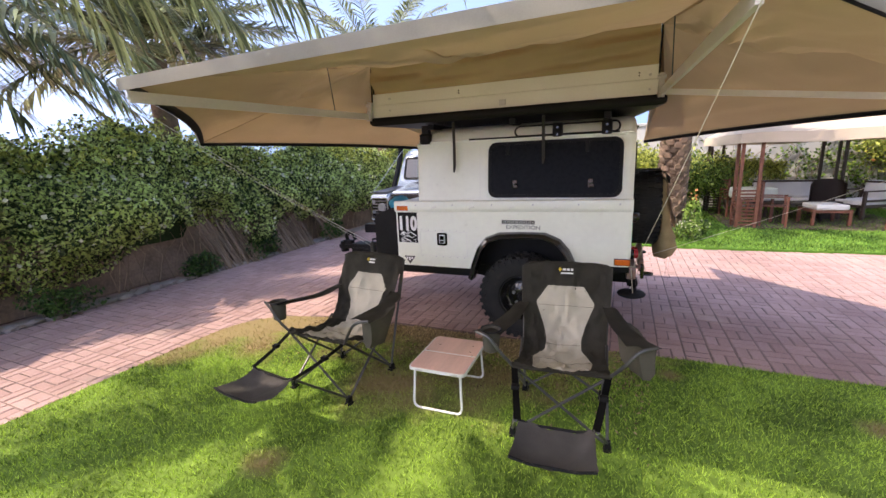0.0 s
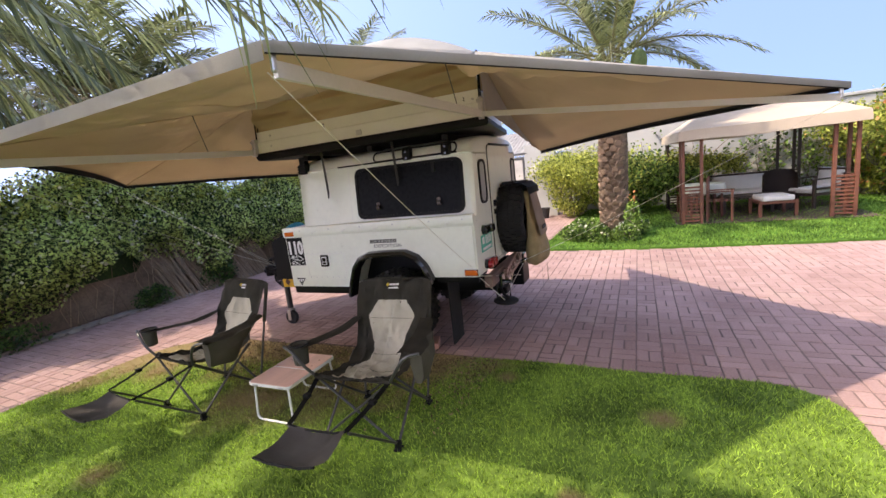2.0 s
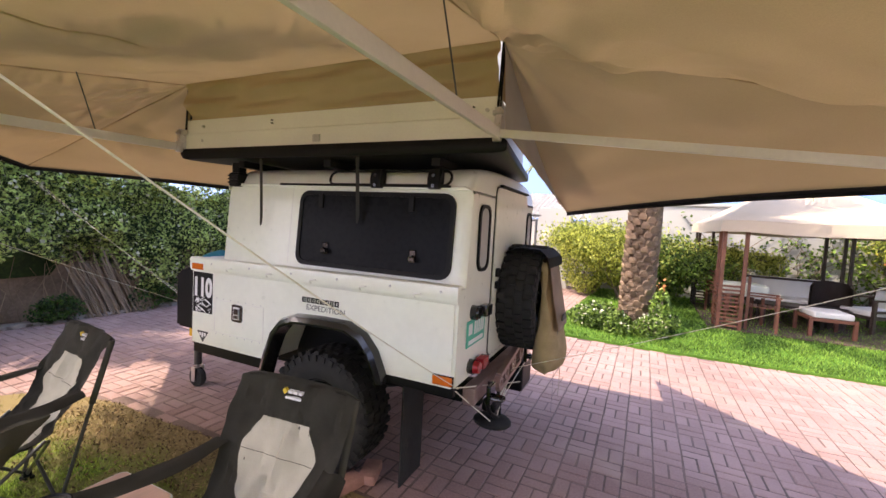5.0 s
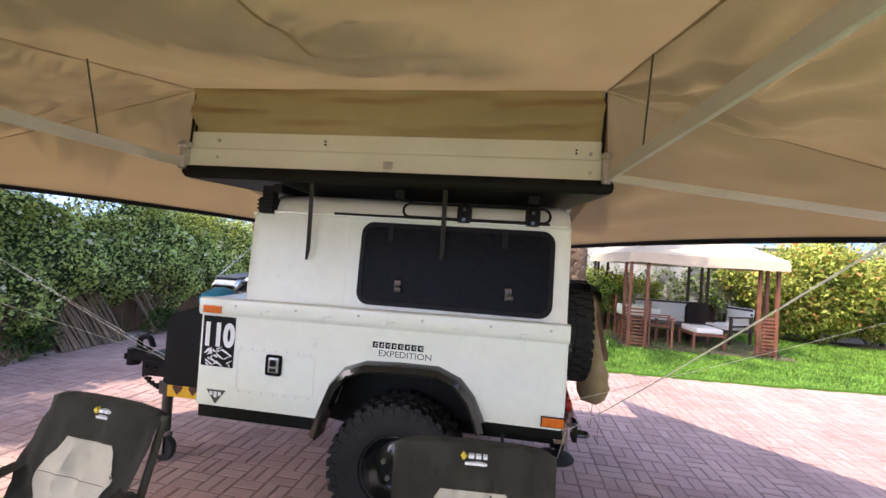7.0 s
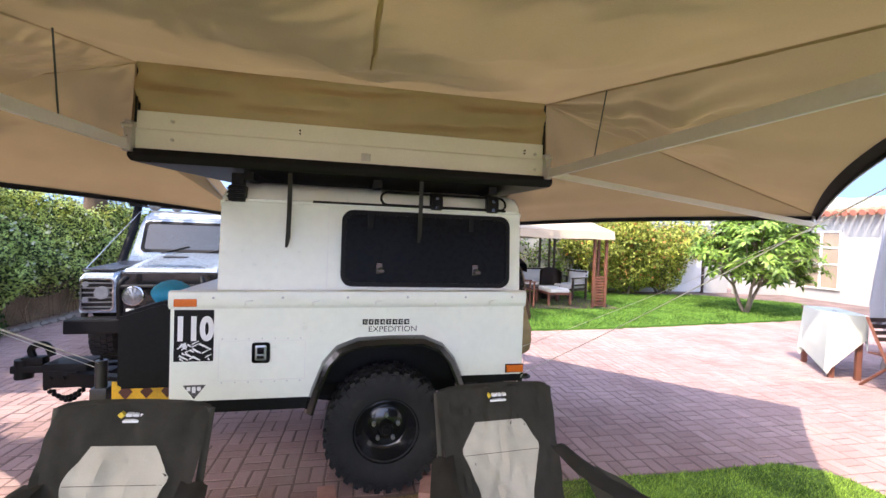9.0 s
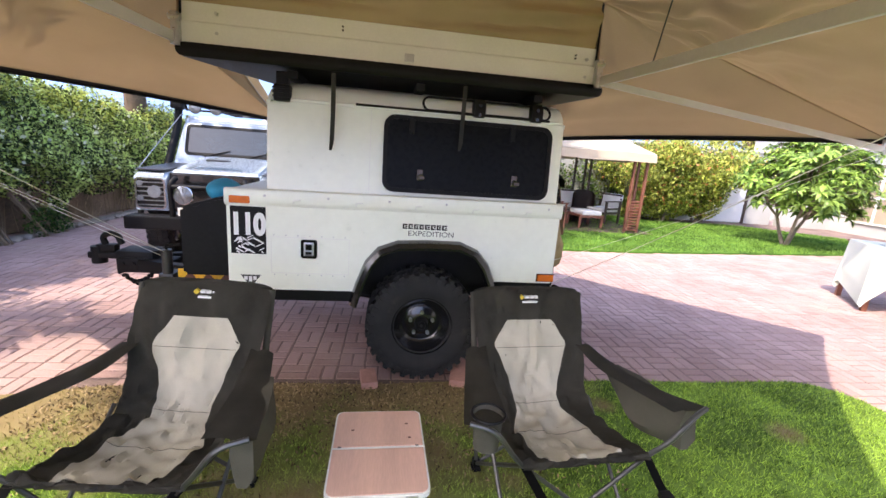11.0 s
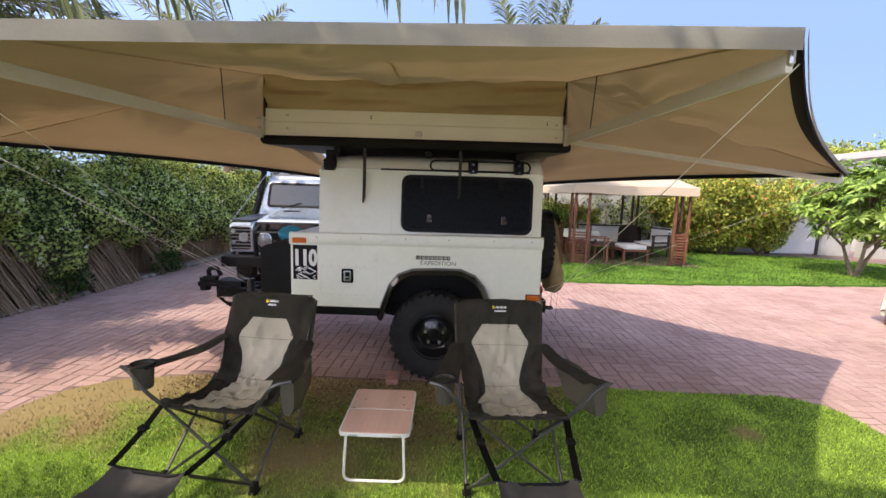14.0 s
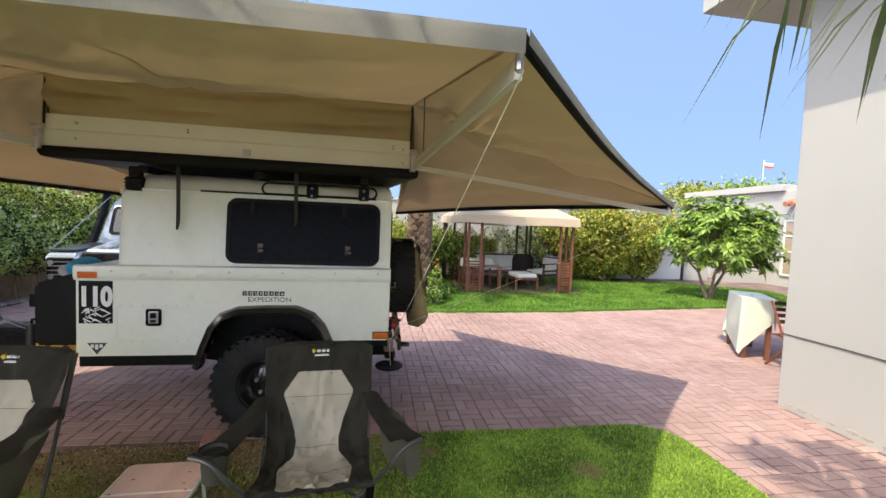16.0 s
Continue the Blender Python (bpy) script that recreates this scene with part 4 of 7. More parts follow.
# The canvas bag hung over the spare wheel.
bag = thing("wheel_bag", "khaki canvas bag with a flap hanging on the spare wheel", "bag", (1.185, 1.06, 0.665))
rings = []
for z, hw, d0, d1 in ((0.0, 0.19, 0.0, 0.11), (0.03, 0.25, -0.02, 0.155), (0.11, 0.275, -0.03, 0.17), (0.22, 0.265, -0.02, 0.15), (0.34, 0.225, 0.0, 0.115), (0.55, 0.19, 0.0, 0.075), (0.72, 0.17, -0.01, 0.045), (0.78, 0.16, -0.01, 0.03)):
    ring = []
    for k in range(20):
        a = 2 * math.pi * k / 20
        c, s = math.cos(a), math.sin(a)
        ring.append(((d0 + d1) / 2 + (d1 - d0) / 2 * math.copysign(abs(c) ** 0.7, c) + 0.013 * math.sin(16 * z + 3 * a) + 0.008 * math.sin(31 * z + 7 * a), hw * math.copysign(abs(s) ** 0.6, s) + 0.012 * math.sin(14 * z + 3 * a), z + 0.012 * math.sin(5 * a)))
    rings.append(ring)
part("bag_body", loft(BM(), rings), KHAKI, bag, smooth=True)
bm = BM()
rows = []
for z, x, hw in ((0.30, 0.145, 0.17), (0.33, 0.146, 0.18), (0.5, 0.106, 0.18), (0.68, 0.072, 0.165), (0.76, 0.055, 0.155), (0.80, 0.02, 0.15), (0.815, -0.04, 0.15), (0.80, -0.09, 0.15)):
    rows.append([(x, hw * k / 4, z + 0.006 * math.sin(k)) for k in range(-4, 5)])
loft(bm, rows, closed=False, caps=False)
bmesh.ops.solidify(bm, geom=bm.faces[:], thickness=0.008)
flap = part("bag_flap", bm, KHAKI_L, bag, "faded pinkish flap", smooth=True)
bm = BM()
box(bm, (0.145, -0.07, 0.36), (0.155, 0.07, 0.40), 0.002)
part("buckle", bm, STRAP, flap)
bm = BM()
rows = [[(x, y, z + 0.004 * math.sin(3 * k)) for k, y in enumerate(np.linspace(-0.24, 0.24, 9))] for x, z in ((0.07, 0.74), (0.06, 0.81), (0.0, 0.862), (-0.09, 0.868), (-0.19, 0.86), (-0.26, 0.82), (-0.275, 0.77))]
loft(bm, rows, closed=False, caps=False)
bmesh.ops.solidify(bm, geom=bm.faces[:], thickness=0.012)
part("bag_hood", bm, BLACK, bag, "black strap hood over the tyre", smooth=True)
for y0, z1, w0 in ((-0.10, -0.31, 0.012), (0.16, -0.28, 0.03)):
    bm = BM()
    rows = [[(0.13 - 0.01 * k / 8, y0 - w0 / 2 + 0.01 * math.sin(k), 0.30 + (z1 - 0.30) * k / 8), (0.13 - 0.01 * k / 8, y0 + w0 / 2 + 0.01 * math.sin(k), 0.30 + (z1 - 0.30) * k / 8)] for k in range(9)]
    loft(bm, rows, closed=False, caps=False)
    bmesh.ops.solidify(bm, geom=bm.faces[:], thickness=0.004)
    part("bag_strap", bm, KHAKI_L if w0 > 0.02 else STRAP, bag)

# Loose bricks that chock the wheel.
for x0, y0, rz in ((-0.36, -0.05, 8), (0.28, -0.02, -12), (0.33, 0.16, 20)):
    bm = BM()
    box(bm, (-0.055, -0.10, 0), (0.055, 0.10, 0.06), 0.006, pose(x0, y0, 0.0, 0, 0, rz))
    tagged(part("brick_chock", bm, BRICK), "loose clay brick wedged under the tyre", "brick", "wheel chocks")

# ---- roof tent box and wing awning ----
tent = thing("roof_tent", "pale aluminium roof tent box with an ochre canvas wall", "roof tent", (0, 0.026, 0), 1.0)
bm = BM()
rings = []
for x0, q in ((-1.56, 0.55), (-1.545, 0.85), (-1.50, 1.0), (1.06, 1.0), (1.115, 0.85), (1.13, 0.55)):
    rings.append([(x0, 0.80 + (y - 0.80) * (1 - 0.02 * (1 - q)), 2.105 + (z - 2.105) * q) for y, z in ((0.062, 2.085), (0.072, 2.066), (0.11, 2.062), (1.50, 2.062), (1.56, 2.07), (1.56, 2.145), (0.065, 2.145), (0.058, 2.115))])
rings = [[(x + max(0.0, y - 0.06) / 1.5 * (-0.24 if x > 0.5 else 0.52), y, z) for x, y, z in ring] for ring in rings]
base = part("tent_base", loft(BM(), rings), BLACK, tent, "black rounded base rail", smooth=True)
bm = BM()
prism(bm, [(0.088, 2.146), (1.54, 2.146), (1.54, 2.375), (0.10, 2.375), (0.10, 2.268), (0.088, 2.262)], 0, -1.53, 1.065)
for v in bm.verts:
    v.co.x += max(0.0, v.co.y - 0.1) / 1.5 * (-0.24 if v.co.x > 0.5 else 0.52)
bmesh.ops.bevel(bm, geom=[e for e in bm.edges if abs(e.verts[0].co.x - e.verts[1].co.x) > 1], offset=0.003, segments=1, affect="EDGES")
shell = part("tent_shell", bm, ALU, tent, "ivory aluminium side panel with a pressed step")
for x0, z0 in ((-1.33, 2.21), (-1.33, 2.32), (-0.60, 2.31), (-0.60, 2.33), (0.92, 2.32), (0.92, 2.30), (1.0, 2.19), (1.0, 2.30)):
    bm = BM()
    cyl(bm, (x0, 0.084, z0), (x0, 0.101, z0), 0.010 if abs(x0) > 0.95 else 0.005, seg=10)
    part("bolt", bm, METAL if abs(x0) > 0.95 else BLACK, shell)
bm = BM()
box(bm, (-0.215, 0.078, 2.165), (-0.155, 0.09, 2.215), 0.004)
part("catch", bm, METAL, shell)
for x0 in (-1.545, 1.08):
    bm = BM()
    box(bm, (x0 - 0.02, 0.04, 2.13), (x0 + 0.02, 0.11, 2.30), 0.006)
    cyl(bm, (x0, 0.045, 2.12), (x0, 0.045, 2.20), 0.025, seg=12)
    cyl(bm, (x0 - 0.03, 0.05, 2.27), (x0 + 0.03, 0.05, 2.27), 0.016, seg=10)
    part("pivot_bracket", bm, METAL, tent)


def cloth_rows(a, b, c, d, nu, nv, f):
    """A patch between the edge a-b and the edge d-c, moved by f(u, v)."""
    a, b, c, d = map(Vector, (a, b, c, d))
    return [[a.lerp(b, i / nu).lerp(d.lerp(c, i / nu), j / nv) + f(i / nu, j / nv) for i in range(nu + 1)] for j in range(nv + 1)]


# ochre canvas wall between the shell and the canopy
bm = BM()
loft(bm, cloth_rows((-1.52, 0.12, 2.37), (1.055, 0.12, 2.37), (1.055, 0.08, 2.672), (-1.52, 0.08, 2.672), 90, 20,
                    lambda u, v: Vector((0, -0.035 * math.sin(math.pi * v) * (0.6 + 0.4 * math.sin(7 * u)) + 0.042 * (0.8 * noise.noise(Vector((u * 7, v * 3.4 + u * 3, 7.0))) + 0.5 * math.sin(11 * v + 7 * u + 2 * math.sin(5 * u)) + 0.3 * math.sin(17 * v - 13 * u)) * math.sin(math.pi * v) ** 0.5, 0))), closed=False, caps=False)
part("tent_wall", bm, CANVAS_FLAP, tent, "creased ochre canvas wall", smooth=True)
for a, b, c, d in (((1.055, 0.12, 2.37), (1.055, 1.52, 2.37), (1.055, 1.52, 2.665), (1.055, 0.12, 2.665)), ((-1.52, 0.12, 2.37), (-1.52, 1.52, 2.37), (-1.52, 1.52, 2.665), (-1.52, 0.12, 2.665))):
    bm = BM()
    loft(bm, cloth_rows(a, b, c, d, 20, 6, lambda u, v: Vector((0.02 * math.sin(8 * u) * math.sin(math.pi * v), 0, 0))), closed=False, caps=False)
    part("tent_end", bm, CANVAS_FLAP, tent, smooth=True)
for x0 in (-1.525, 1.062):
    for dy in (0.0, 0.035):
        bm = BM()
        tube(bm, [(x0, 0.085 + dy, 2.30), (x0 + 0.005, 0.10 + dy, 2.68)], 0.007, 6)
        part("tent_pole", bm, BLACK, tent)
for x0, z0, z1 in ((-0.645, 2.05, 1.585), (0.185, 2.05, 1.64)):
    bm = BM()
    rows = [[(x0 - 0.014 - 0.012 * (k / 8) ** 2 * (x0 < 0), 0.045 + 0.03 * k / 8, z0 + (z1 - z0) * k / 8), (x0 + 0.014 - 0.012 * (k / 8) ** 2 * (x0 < 0) - (0.012 if k == 8 else 0), 0.045 + 0.03 * k / 8, z0 + (z1 - z0) * k / 8)] for k in range(9)]
    loft(bm, rows, closed=False, caps=False)
    bmesh.ops.solidify(bm, geom=bm.faces[:], thickness=0.004)
    part("hanging_strap", bm, STRAP, tent, "grey webbing strap hanging loose")

awning = thing("wing_awning", "wide tan canvas wing awning opened round the trailer", "awning")
TIP = {"r": (1.06, 2.5, 1.86), "t": (3.42, 0.08, 1.965), "c": (1.16, -2.27, 2.185), "l": (-1.53, -2.29, 2.16), "lb": (-3.94, -0.04, 2.02), "bl": (-1.55, 2.5, 1.87)}
AR, AL = Vector((1.06, 0.135, 2.66)), Vector((-1.53, 0.095, 2.655))
BR, BL = Vector((1.06, 1.5, 2.68)), Vector((-1.53, 1.5, 2.68))


def panel(apex_a, apex_b, tip_a, tip_b, hollow, wrinkle, seed, nu=28, nv=24, hang=0.0, name="canopy_panel"):
    """A canvas panel from the tent's edge out to two tips; its outer edge curves inwards."""
    apex_a, apex_b, tip_a, tip_b = map(Vector, (apex_a, apex_b, tip_a, tip_b))
    mid = (apex_a + apex_b) / 2
    rows = []
    for j in range(nv + 1):
        v = j / nv
        row = []
        for i in range(nu + 1):
            u = i / nu
            p = apex_a.lerp(apex_b, u).lerp(tip_a.lerp(tip_b, u), v)
            e = math.sin(math.pi * u)
            p += (mid - (tip_a + tip_b) / 2).normalized() * hollow * e * v
            p.z -= 0.05 * e * math.sin(math.pi * v) * 0.8
            p.z += wrinkle * math.sin(math.pi * v) * min(1.0, 5 * u, 5 * (1 - u)) * (noise.noise(Vector((u * 3 + seed, v * 9, seed))) * 0.6 - 0.6 * abs(noise.noise(Vector((u * 9 + v * 3, v * 5 - u * 4, seed + 3)))) - 0.25 + 0.35 * math.sin(24 * u + 5 * noise.noise(Vector((u * 2, v * 2, seed)))) * (1 - v) ** 2)
            p.z -= hang * u ** 6 * math.sin(math.pi * v) + 0.5 * hang * max(0.0, math.sin(19 * u)) * u ** 3 * math.sin(math.pi * v) * 0.3
            row.append(p)
        rows.append(row)
    bm = BM()
    loft(bm, rows, closed=False, caps=False)
    bmesh.ops.remove_doubles(bm, verts=bm.verts[:], dist=0.0005)
    part(name, bm, CANVAS, awning, smooth=True)
    if name == "front_panel":
        for i0, sd in ((31, 3.0),):
            ridge = []
            for j in range(14, 27):
                w = 0.012 * noise.noise(Vector((j * 0.7, sd, 0)))
                deep = 0.008 * min(1.0, (j - 13) / 4, (27 - j) / 4) * (0.7 + 0.5 * abs(noise.noise(Vector((j * 0.9, sd, 3)))))
                p = rows[j][i0] + Vector((w + 0.009 * (sd - 3), 0, 0))
                ridge.append([p + Vector((-0.008, 0, -0.001)), p + Vector((-0.002, 0, -deep)), p + Vector((0.002, 0, -deep)), p + Vector((0.008, 0, -0.001))])
            part("gathered_fold", loft(BM(), ridge, closed=False, caps=False), CANVAS, awning, "gathered seam in the canvas", smooth=True)
    bm = BM()
    loft(bm, [[p + Vector((0, 0, 0.009)) for p in row] for row in rows], closed=False, caps=False)
    bmesh.ops.remove_doubles(bm, verts=bm.verts[:], dist=0.0005)
    part("canopy_cover", bm, TOPCOVER, awning, "pale weathered upper face of the canopy", smooth=True)
    return rows[-1]


edges = {
    "front": panel(AL, AR, TIP["l"], TIP["c"], 0.0, 0.07, 1, 60, 34, name="front_panel"),
    "near_r": panel(AR, AR, TIP["c"], TIP["t"], 0.09, 0.11, 2, 48, 30),
    "far_r": panel(AR, AR, TIP["t"], TIP["r"], 0.06, 0.05, 3, hang=0.14),
    "near_l": panel(AL, AL, TIP["l"], TIP["lb"], 0.09, 0.09, 4, 48, 30),
    "far_l": panel(AL, AL, TIP["lb"], TIP["bl"], 0.06, 0.05, 5, hang=0.14),
}
for apex, tip, sd in ((AR, "c", 3.0), (AL, "l", 8.0), (AR, "t", 5.0), (AL, "lb", 6.0)):
    tip = Vector(TIP[tip])
    rows = []
    for k in range(41):
        t = k / 40
        p = apex.lerp(tip, t)
        w = Vector((0.006 * noise.noise(Vector((t * 5, sd, 0))), 0.006 * noise.noise(Vector((t * 6, 0, sd))), 0))
        rows.append([p + w + Vector((0.0, 0.0, -0.003)), p + w * 1.6 + Vector((0.004, 0.004, -0.009 - 0.006 * abs(noise.noise(Vector((t * 14, sd, 2)))))), p + w + Vector((0.008, 0.008, -0.004))])
    bm = BM()
    loft(bm, rows, closed=False, caps=False)
    part("seam_fold", bm, CANVAS_SEAM, awning, "folded tan seam along a canopy ridge", smooth=True)
# side gussets from the tent's corner down to its pivot and out to the rear tips
panel(AR + Vector((0.012, 0.01, 0)), (1.10, 0.16, 2.19), Vector(TIP["r"]) + Vector((0.004, -0.03, 0.012)), Vector(TIP["r"]) + Vector((0.004, -0.03, 0.004)), 0.0, 0.05, 7)
panel(AL + Vector((-0.012, 0.01, 0)), (-1.57, 0.12, 2.19), Vector(TIP["bl"]) + Vector((-0.004, -0.03, 0.012)), Vector(TIP["bl"]) + Vector((-0.004, -0.03, 0.004)), 0.0, 0.05, 9)
# the rounded roof over the tent itself
bm = BM()
rows = cloth_rows(AL, AR, BR, BL, 16, 12, lambda u, v: Vector((0, 0, 0.50 * math.sin(math.pi * u) ** 0.8 * math.sin(math.pi * v) ** 0.8)))
loft(bm, rows, closed=False, caps=False)
part("tent_roof", bm, TOPCOVER, awning, "cream domed tent roof", smooth=True)


def strip(name, pts, down, mat, out=0.0, label=""):
    """A hem along an edge: a band that hangs down from it."""
    bm = BM()
    rows = [[p + Vector((0, 0, 0.004)) for p in pts], [p - Vector((0, 0, down * 0.5)) for p in pts], [p - Vector((0, 0, down)) for p in pts]]
    loft(bm, rows, closed=False, caps=False)
    bmesh.ops.solidify(bm, geom=bm.faces[:], thickness=0.012)
    return part(name, bm, mat, awning, label, smooth=True)


strip("front_hem", [p + Vector((0, -0.006, 0.006)) for p in edges["front"]], 0.058, TOPCOVER, label="pale grey hem along the front edge")
for k in ("near_r", "near_l"):
    strip("side_hem", edges[k], 0.032, TRIM, label="black webbing hem")
    out = Vector((0.008 if k == "near_r" else -0.008, -0.008, 0))
    strip("top_hem", [p + out + Vector((0, 0, 0.005)) for p in edges[k]], 0.034, TOPCOVER, label="pale cover band over the hem")
for k, apex in (("near_r", AR), ("near_l", AL), ("far_r", AR), ("far_l", AL)):
    bm = BM()
    wide = 0.062 if k in ("near_r", "near_l") else 0.05
    loft(bm, [[p + Vector((0, 0, -0.012)) for p in edges[k]], [p + (apex - p).normalized() * wide + Vector((0, 0, -0.016)) for p in edges[k]]], closed=False, caps=False)
    bmesh.ops.solidify(bm, geom=bm.faces[:], thickness=0.003)
    part("edge_binding", bm, TRIM, awning, "broad black binding under the edge", smooth=True)
for k in ("far_r", "far_l"):
    strip("rear_hem", edges[k], 0.035, TRIM, label="black webbing hem")

PR, PL = Vector((1.085, 0.085, 2.16)), Vector((-1.55, 0.045, 2.16))
for pivot, tip in ((PR, "c"), (PR, "t"), (PL, "l")):
    end = Vector(TIP[tip]) + Vector((0, 0, -0.075))
    end = pivot + (end - pivot) * 0.985
    d = end - pivot
    m = Matrix.Translation((pivot + end) / 2) @ d.to_track_quat("X", "Z").to_matrix().to_4x4()
    bm = BM()
    tall = 0.021 if tip == "t" else 0.029
    box(bm, (-d.length / 2, -0.011, -tall), (d.length / 2, 0.011, tall), 0.003, m)
    arm = part("awning_arm", bm, ARM, awning, "pale flat aluminium arm")
    bm = BM()
    ball(bm, end, 0.013, 8)
    cyl(bm, end + Vector((0, 0, 0.0)), end + Vector((0, 0, 0.07)), 0.012, seg=8)
    part("tip_fitting", bm, METAL, arm)
    if tip in "cl":
        q = pivot.lerp(end, 0.24)
        bm = BM()
        tube(bm, [q, Vector((q.x - (0.02 if tip == "c" else -0.06), q.y - 0.14, 2.505))], 0.004, 6)
        part("strut", bm, GREY_TUBE, arm, "thin strut that lifts the canopy")
REAR, NOSE = (0.955, 0.06, 0.76), (-1.90, 0.5, 0.74)
for a, b in ((TIP["c"], REAR), (TIP["t"], (1.05, 0.8, 0.68)), (TIP["l"], NOSE), (TIP["lb"], NOSE), ((-3.90, 0.02, 1.98), (-1.92, 0.52, 0.70))):
    a = Vector(a) + Vector((0, 0, -0.09))
    bm = BM()
    tube(bm, [a.lerp(Vector(b), k / 8) - Vector((0, 0, 0.02 * math.sin(math.pi * k / 8))) for k in range(9)], 0.0021, 5)
    part("guy_rope", bm, ROPE, awning, "pale guy rope")

# ---- camp chairs and table ----


def build_chair(at, rz, label):
    """A reclining folding camp chair; it faces -y, and its origin lies on the ground under the seat."""
    ch = thing("camp_chair", label, "camp chair", at, rz, "camp chairs on the lawn")
    # the line of the cloth from the top of the back to the seat's front
    line = [(0.44, 0.928), (0.432, 0.91), (0.375, 0.80), (0.315, 0.68), (0.25, 0.56), (0.19, 0.47), (0.13, 0.42), (0.05, 0.40), (-0.06, 0.405), (-0.18, 0.432), (-0.285, 0.466), (-0.315, 0.474), (-0.325, 0.455)]
    half = [0.292, 0.306, 0.308, 0.296, 0.28, 0.27, 0.265, 0.265, 0.27, 0.275, 0.28, 0.28, 0.275]

    def along(s):
        k = min(int(s), len(line) - 2)
        f = s - k
        y = line[k][0] * (1 - f) + line[k + 1][0] * f
        z = line[k][1] * (1 - f) + line[k + 1][1] * f
        return y, z, half[k] * (1 - f) + half[k + 1] * f

    def place(s, u, lift=0.0):
        y, z, h = along(s)
        y2, z2, _ = along(min(s + 0.05, len(line) - 1.001))
        n = Vector((0, z2 - z, -(y2 - y)))
        n = Vector((0, -1, 0.4)).normalized() if n.length < 1e-6 else n.normalized() * (1 if n.z >= 0 or n.y < 0 else -1)
        sag = 0.045 * (1 - u * u) * math.sin(math.pi * min(1, max(0.0, s - 1.2) / 10.8))
        rim = max(0.0, 1 - s / 1.6)
        crease = 0.007 * math.sin(15 * u + 5 * noise.noise(Vector((u * 1.5, s * 0.7, at[0] + 9)))) * (0.5 + noise.noise(Vector((u * 2.0, s * 0.9, at[0] + 2)))) + 0.004 * math.sin(9 * u + 2.3 * s + 2 * math.sin(1.7 * s)) + 0.02 * noise.noise(Vector((u * 3.2, s * 0.8, at[0]))) + 0.03 * abs(noise.noise(Vector((u * 6.5 + s * 0.7, s * 1.2 - u * 2.0, at[0] + 5)))) * (1 - rim)
        return Vector((u * h, y, z + 0.012 * rim * (1 - u * u) - 0.012 * rim * u ** 10)) + n * (lift + crease - sag)

    S = np.linspace(0, 11.99, 73)
    U = np.linspace(-1, 1, 33)
    bm = BM()
    loft(bm, [[place(s, u) for u in U] for s in S], closed=False, caps=False)
    bmesh.ops.solidify(bm, geom=bm.faces[:], thickness=0.01)
    cloth = part("seat_cloth", bm, CHAIR_DARK, ch, "charcoal fabric sling", smooth=True)

    def waist(s):
        pts = [(2.2, 0.40), (3.1, 0.68), (4.2, 0.52), (5.2, 0.43), (6.2, 0.45), (7.6, 0.70), (9.0, 0.62), (10.6, 0.56)]
        for (a, va), (b, vb) in zip(pts, pts[1:]):
            if s <= b:
                return va + (vb - va) * (s - a) / (b - a)
        return pts[-1][1]

    bm = BM()
    loft(bm, [[place(s, u * waist(s), 0.006) for u in np.linspace(-1, 1, 17)] for s in np.linspace(2.2, 10.5, 60)], closed=False, caps=False)
    pale = part("centre_panel", bm, CHAIR_LIGHT, cloth, "stone-coloured padded centre panel", smooth=True)
    for s in (3.25, 5.7, 7.7):
        bm = BM()
        tube(bm, [place(s, u * waist(s), 0.008) for u in np.linspace(-0.97, 0.97, 17)], 0.0012, 5)
        part("stitched_seam", bm, POCKET, pale)
    # maker's mark as plain shapes
    n0 = place(1.25, 0.0, 0.006)
    bm = BM()
    for dx, w0, dz, h0 in ((-0.012, 0.022, 0.0, 0.012), (0.016, 0.02, 0.0, 0.012), (0.042, 0.016, 0.0, 0.012)):
        box(bm, (n0.x + dx - w0 / 2, n0.y - 0.016, n0.z + dz - h0 / 2), (n0.x + dx + w0 / 2, n0.y + 0.004, n0.z + dz + h0 / 2))
    part("maker_mark", bm, WHITE, cloth, "small white woven mark")
    bm = BM()
    box(bm, (n0.x - 0.035, n0.y - 0.019, n0.z - 0.03), (n0.x + 0.05, n0.y, n0.z - 0.021))
    part("maker_line", bm, WHITE, cloth, "small white woven line")
    bm = BM()
    box(bm, (-0.010, -0.004, -0.010), (0.010, 0.012, 0.010), 0, Matrix.Translation((n0.x - 0.042, n0.y - 0.012, n0.z)) @ pose(0, 0, 0, 0, 45, 0))
    part("maker_mark", bm, LOGO_Y, cloth, "small gold woven mark")
    for sx in (-1, 1):
        # side bolsters where the cloth wraps round the back poles
        bm = BM()
        sl_a, sl_b = Vector((0.303 * sx, 0.434, 0.915)), Vector((0.27 * sx, 0.215, 0.06))
        tube(bm, [sl_a.lerp(sl_b, q) for q in np.linspace(0.012, 0.40, 9)], 0.0155, 10)
        part("pole_sleeve", bm, CHAIR_DARK, cloth, smooth=True)
        # frame tubes
        top, seatb, seatf = (0.303 * sx, 0.436, 0.915), (0.28 * sx, 0.16, 0.44), (0.275 * sx, -0.31, 0.465)
        ff, fb = (0.275 * sx, -0.32, 0.03), (0.265 * sx, 0.225, 0.03)
        for a, b in (((0.302 * sx, 0.43, 0.90), (0.27 * sx, 0.215, 0.06)), (ff, seatb), (fb, seatf)):
            bm = BM()
            tube(bm, [a, b], 0.0095, 8)
            part("frame_tube", bm, GREY_TUBE, ch, smooth=True)
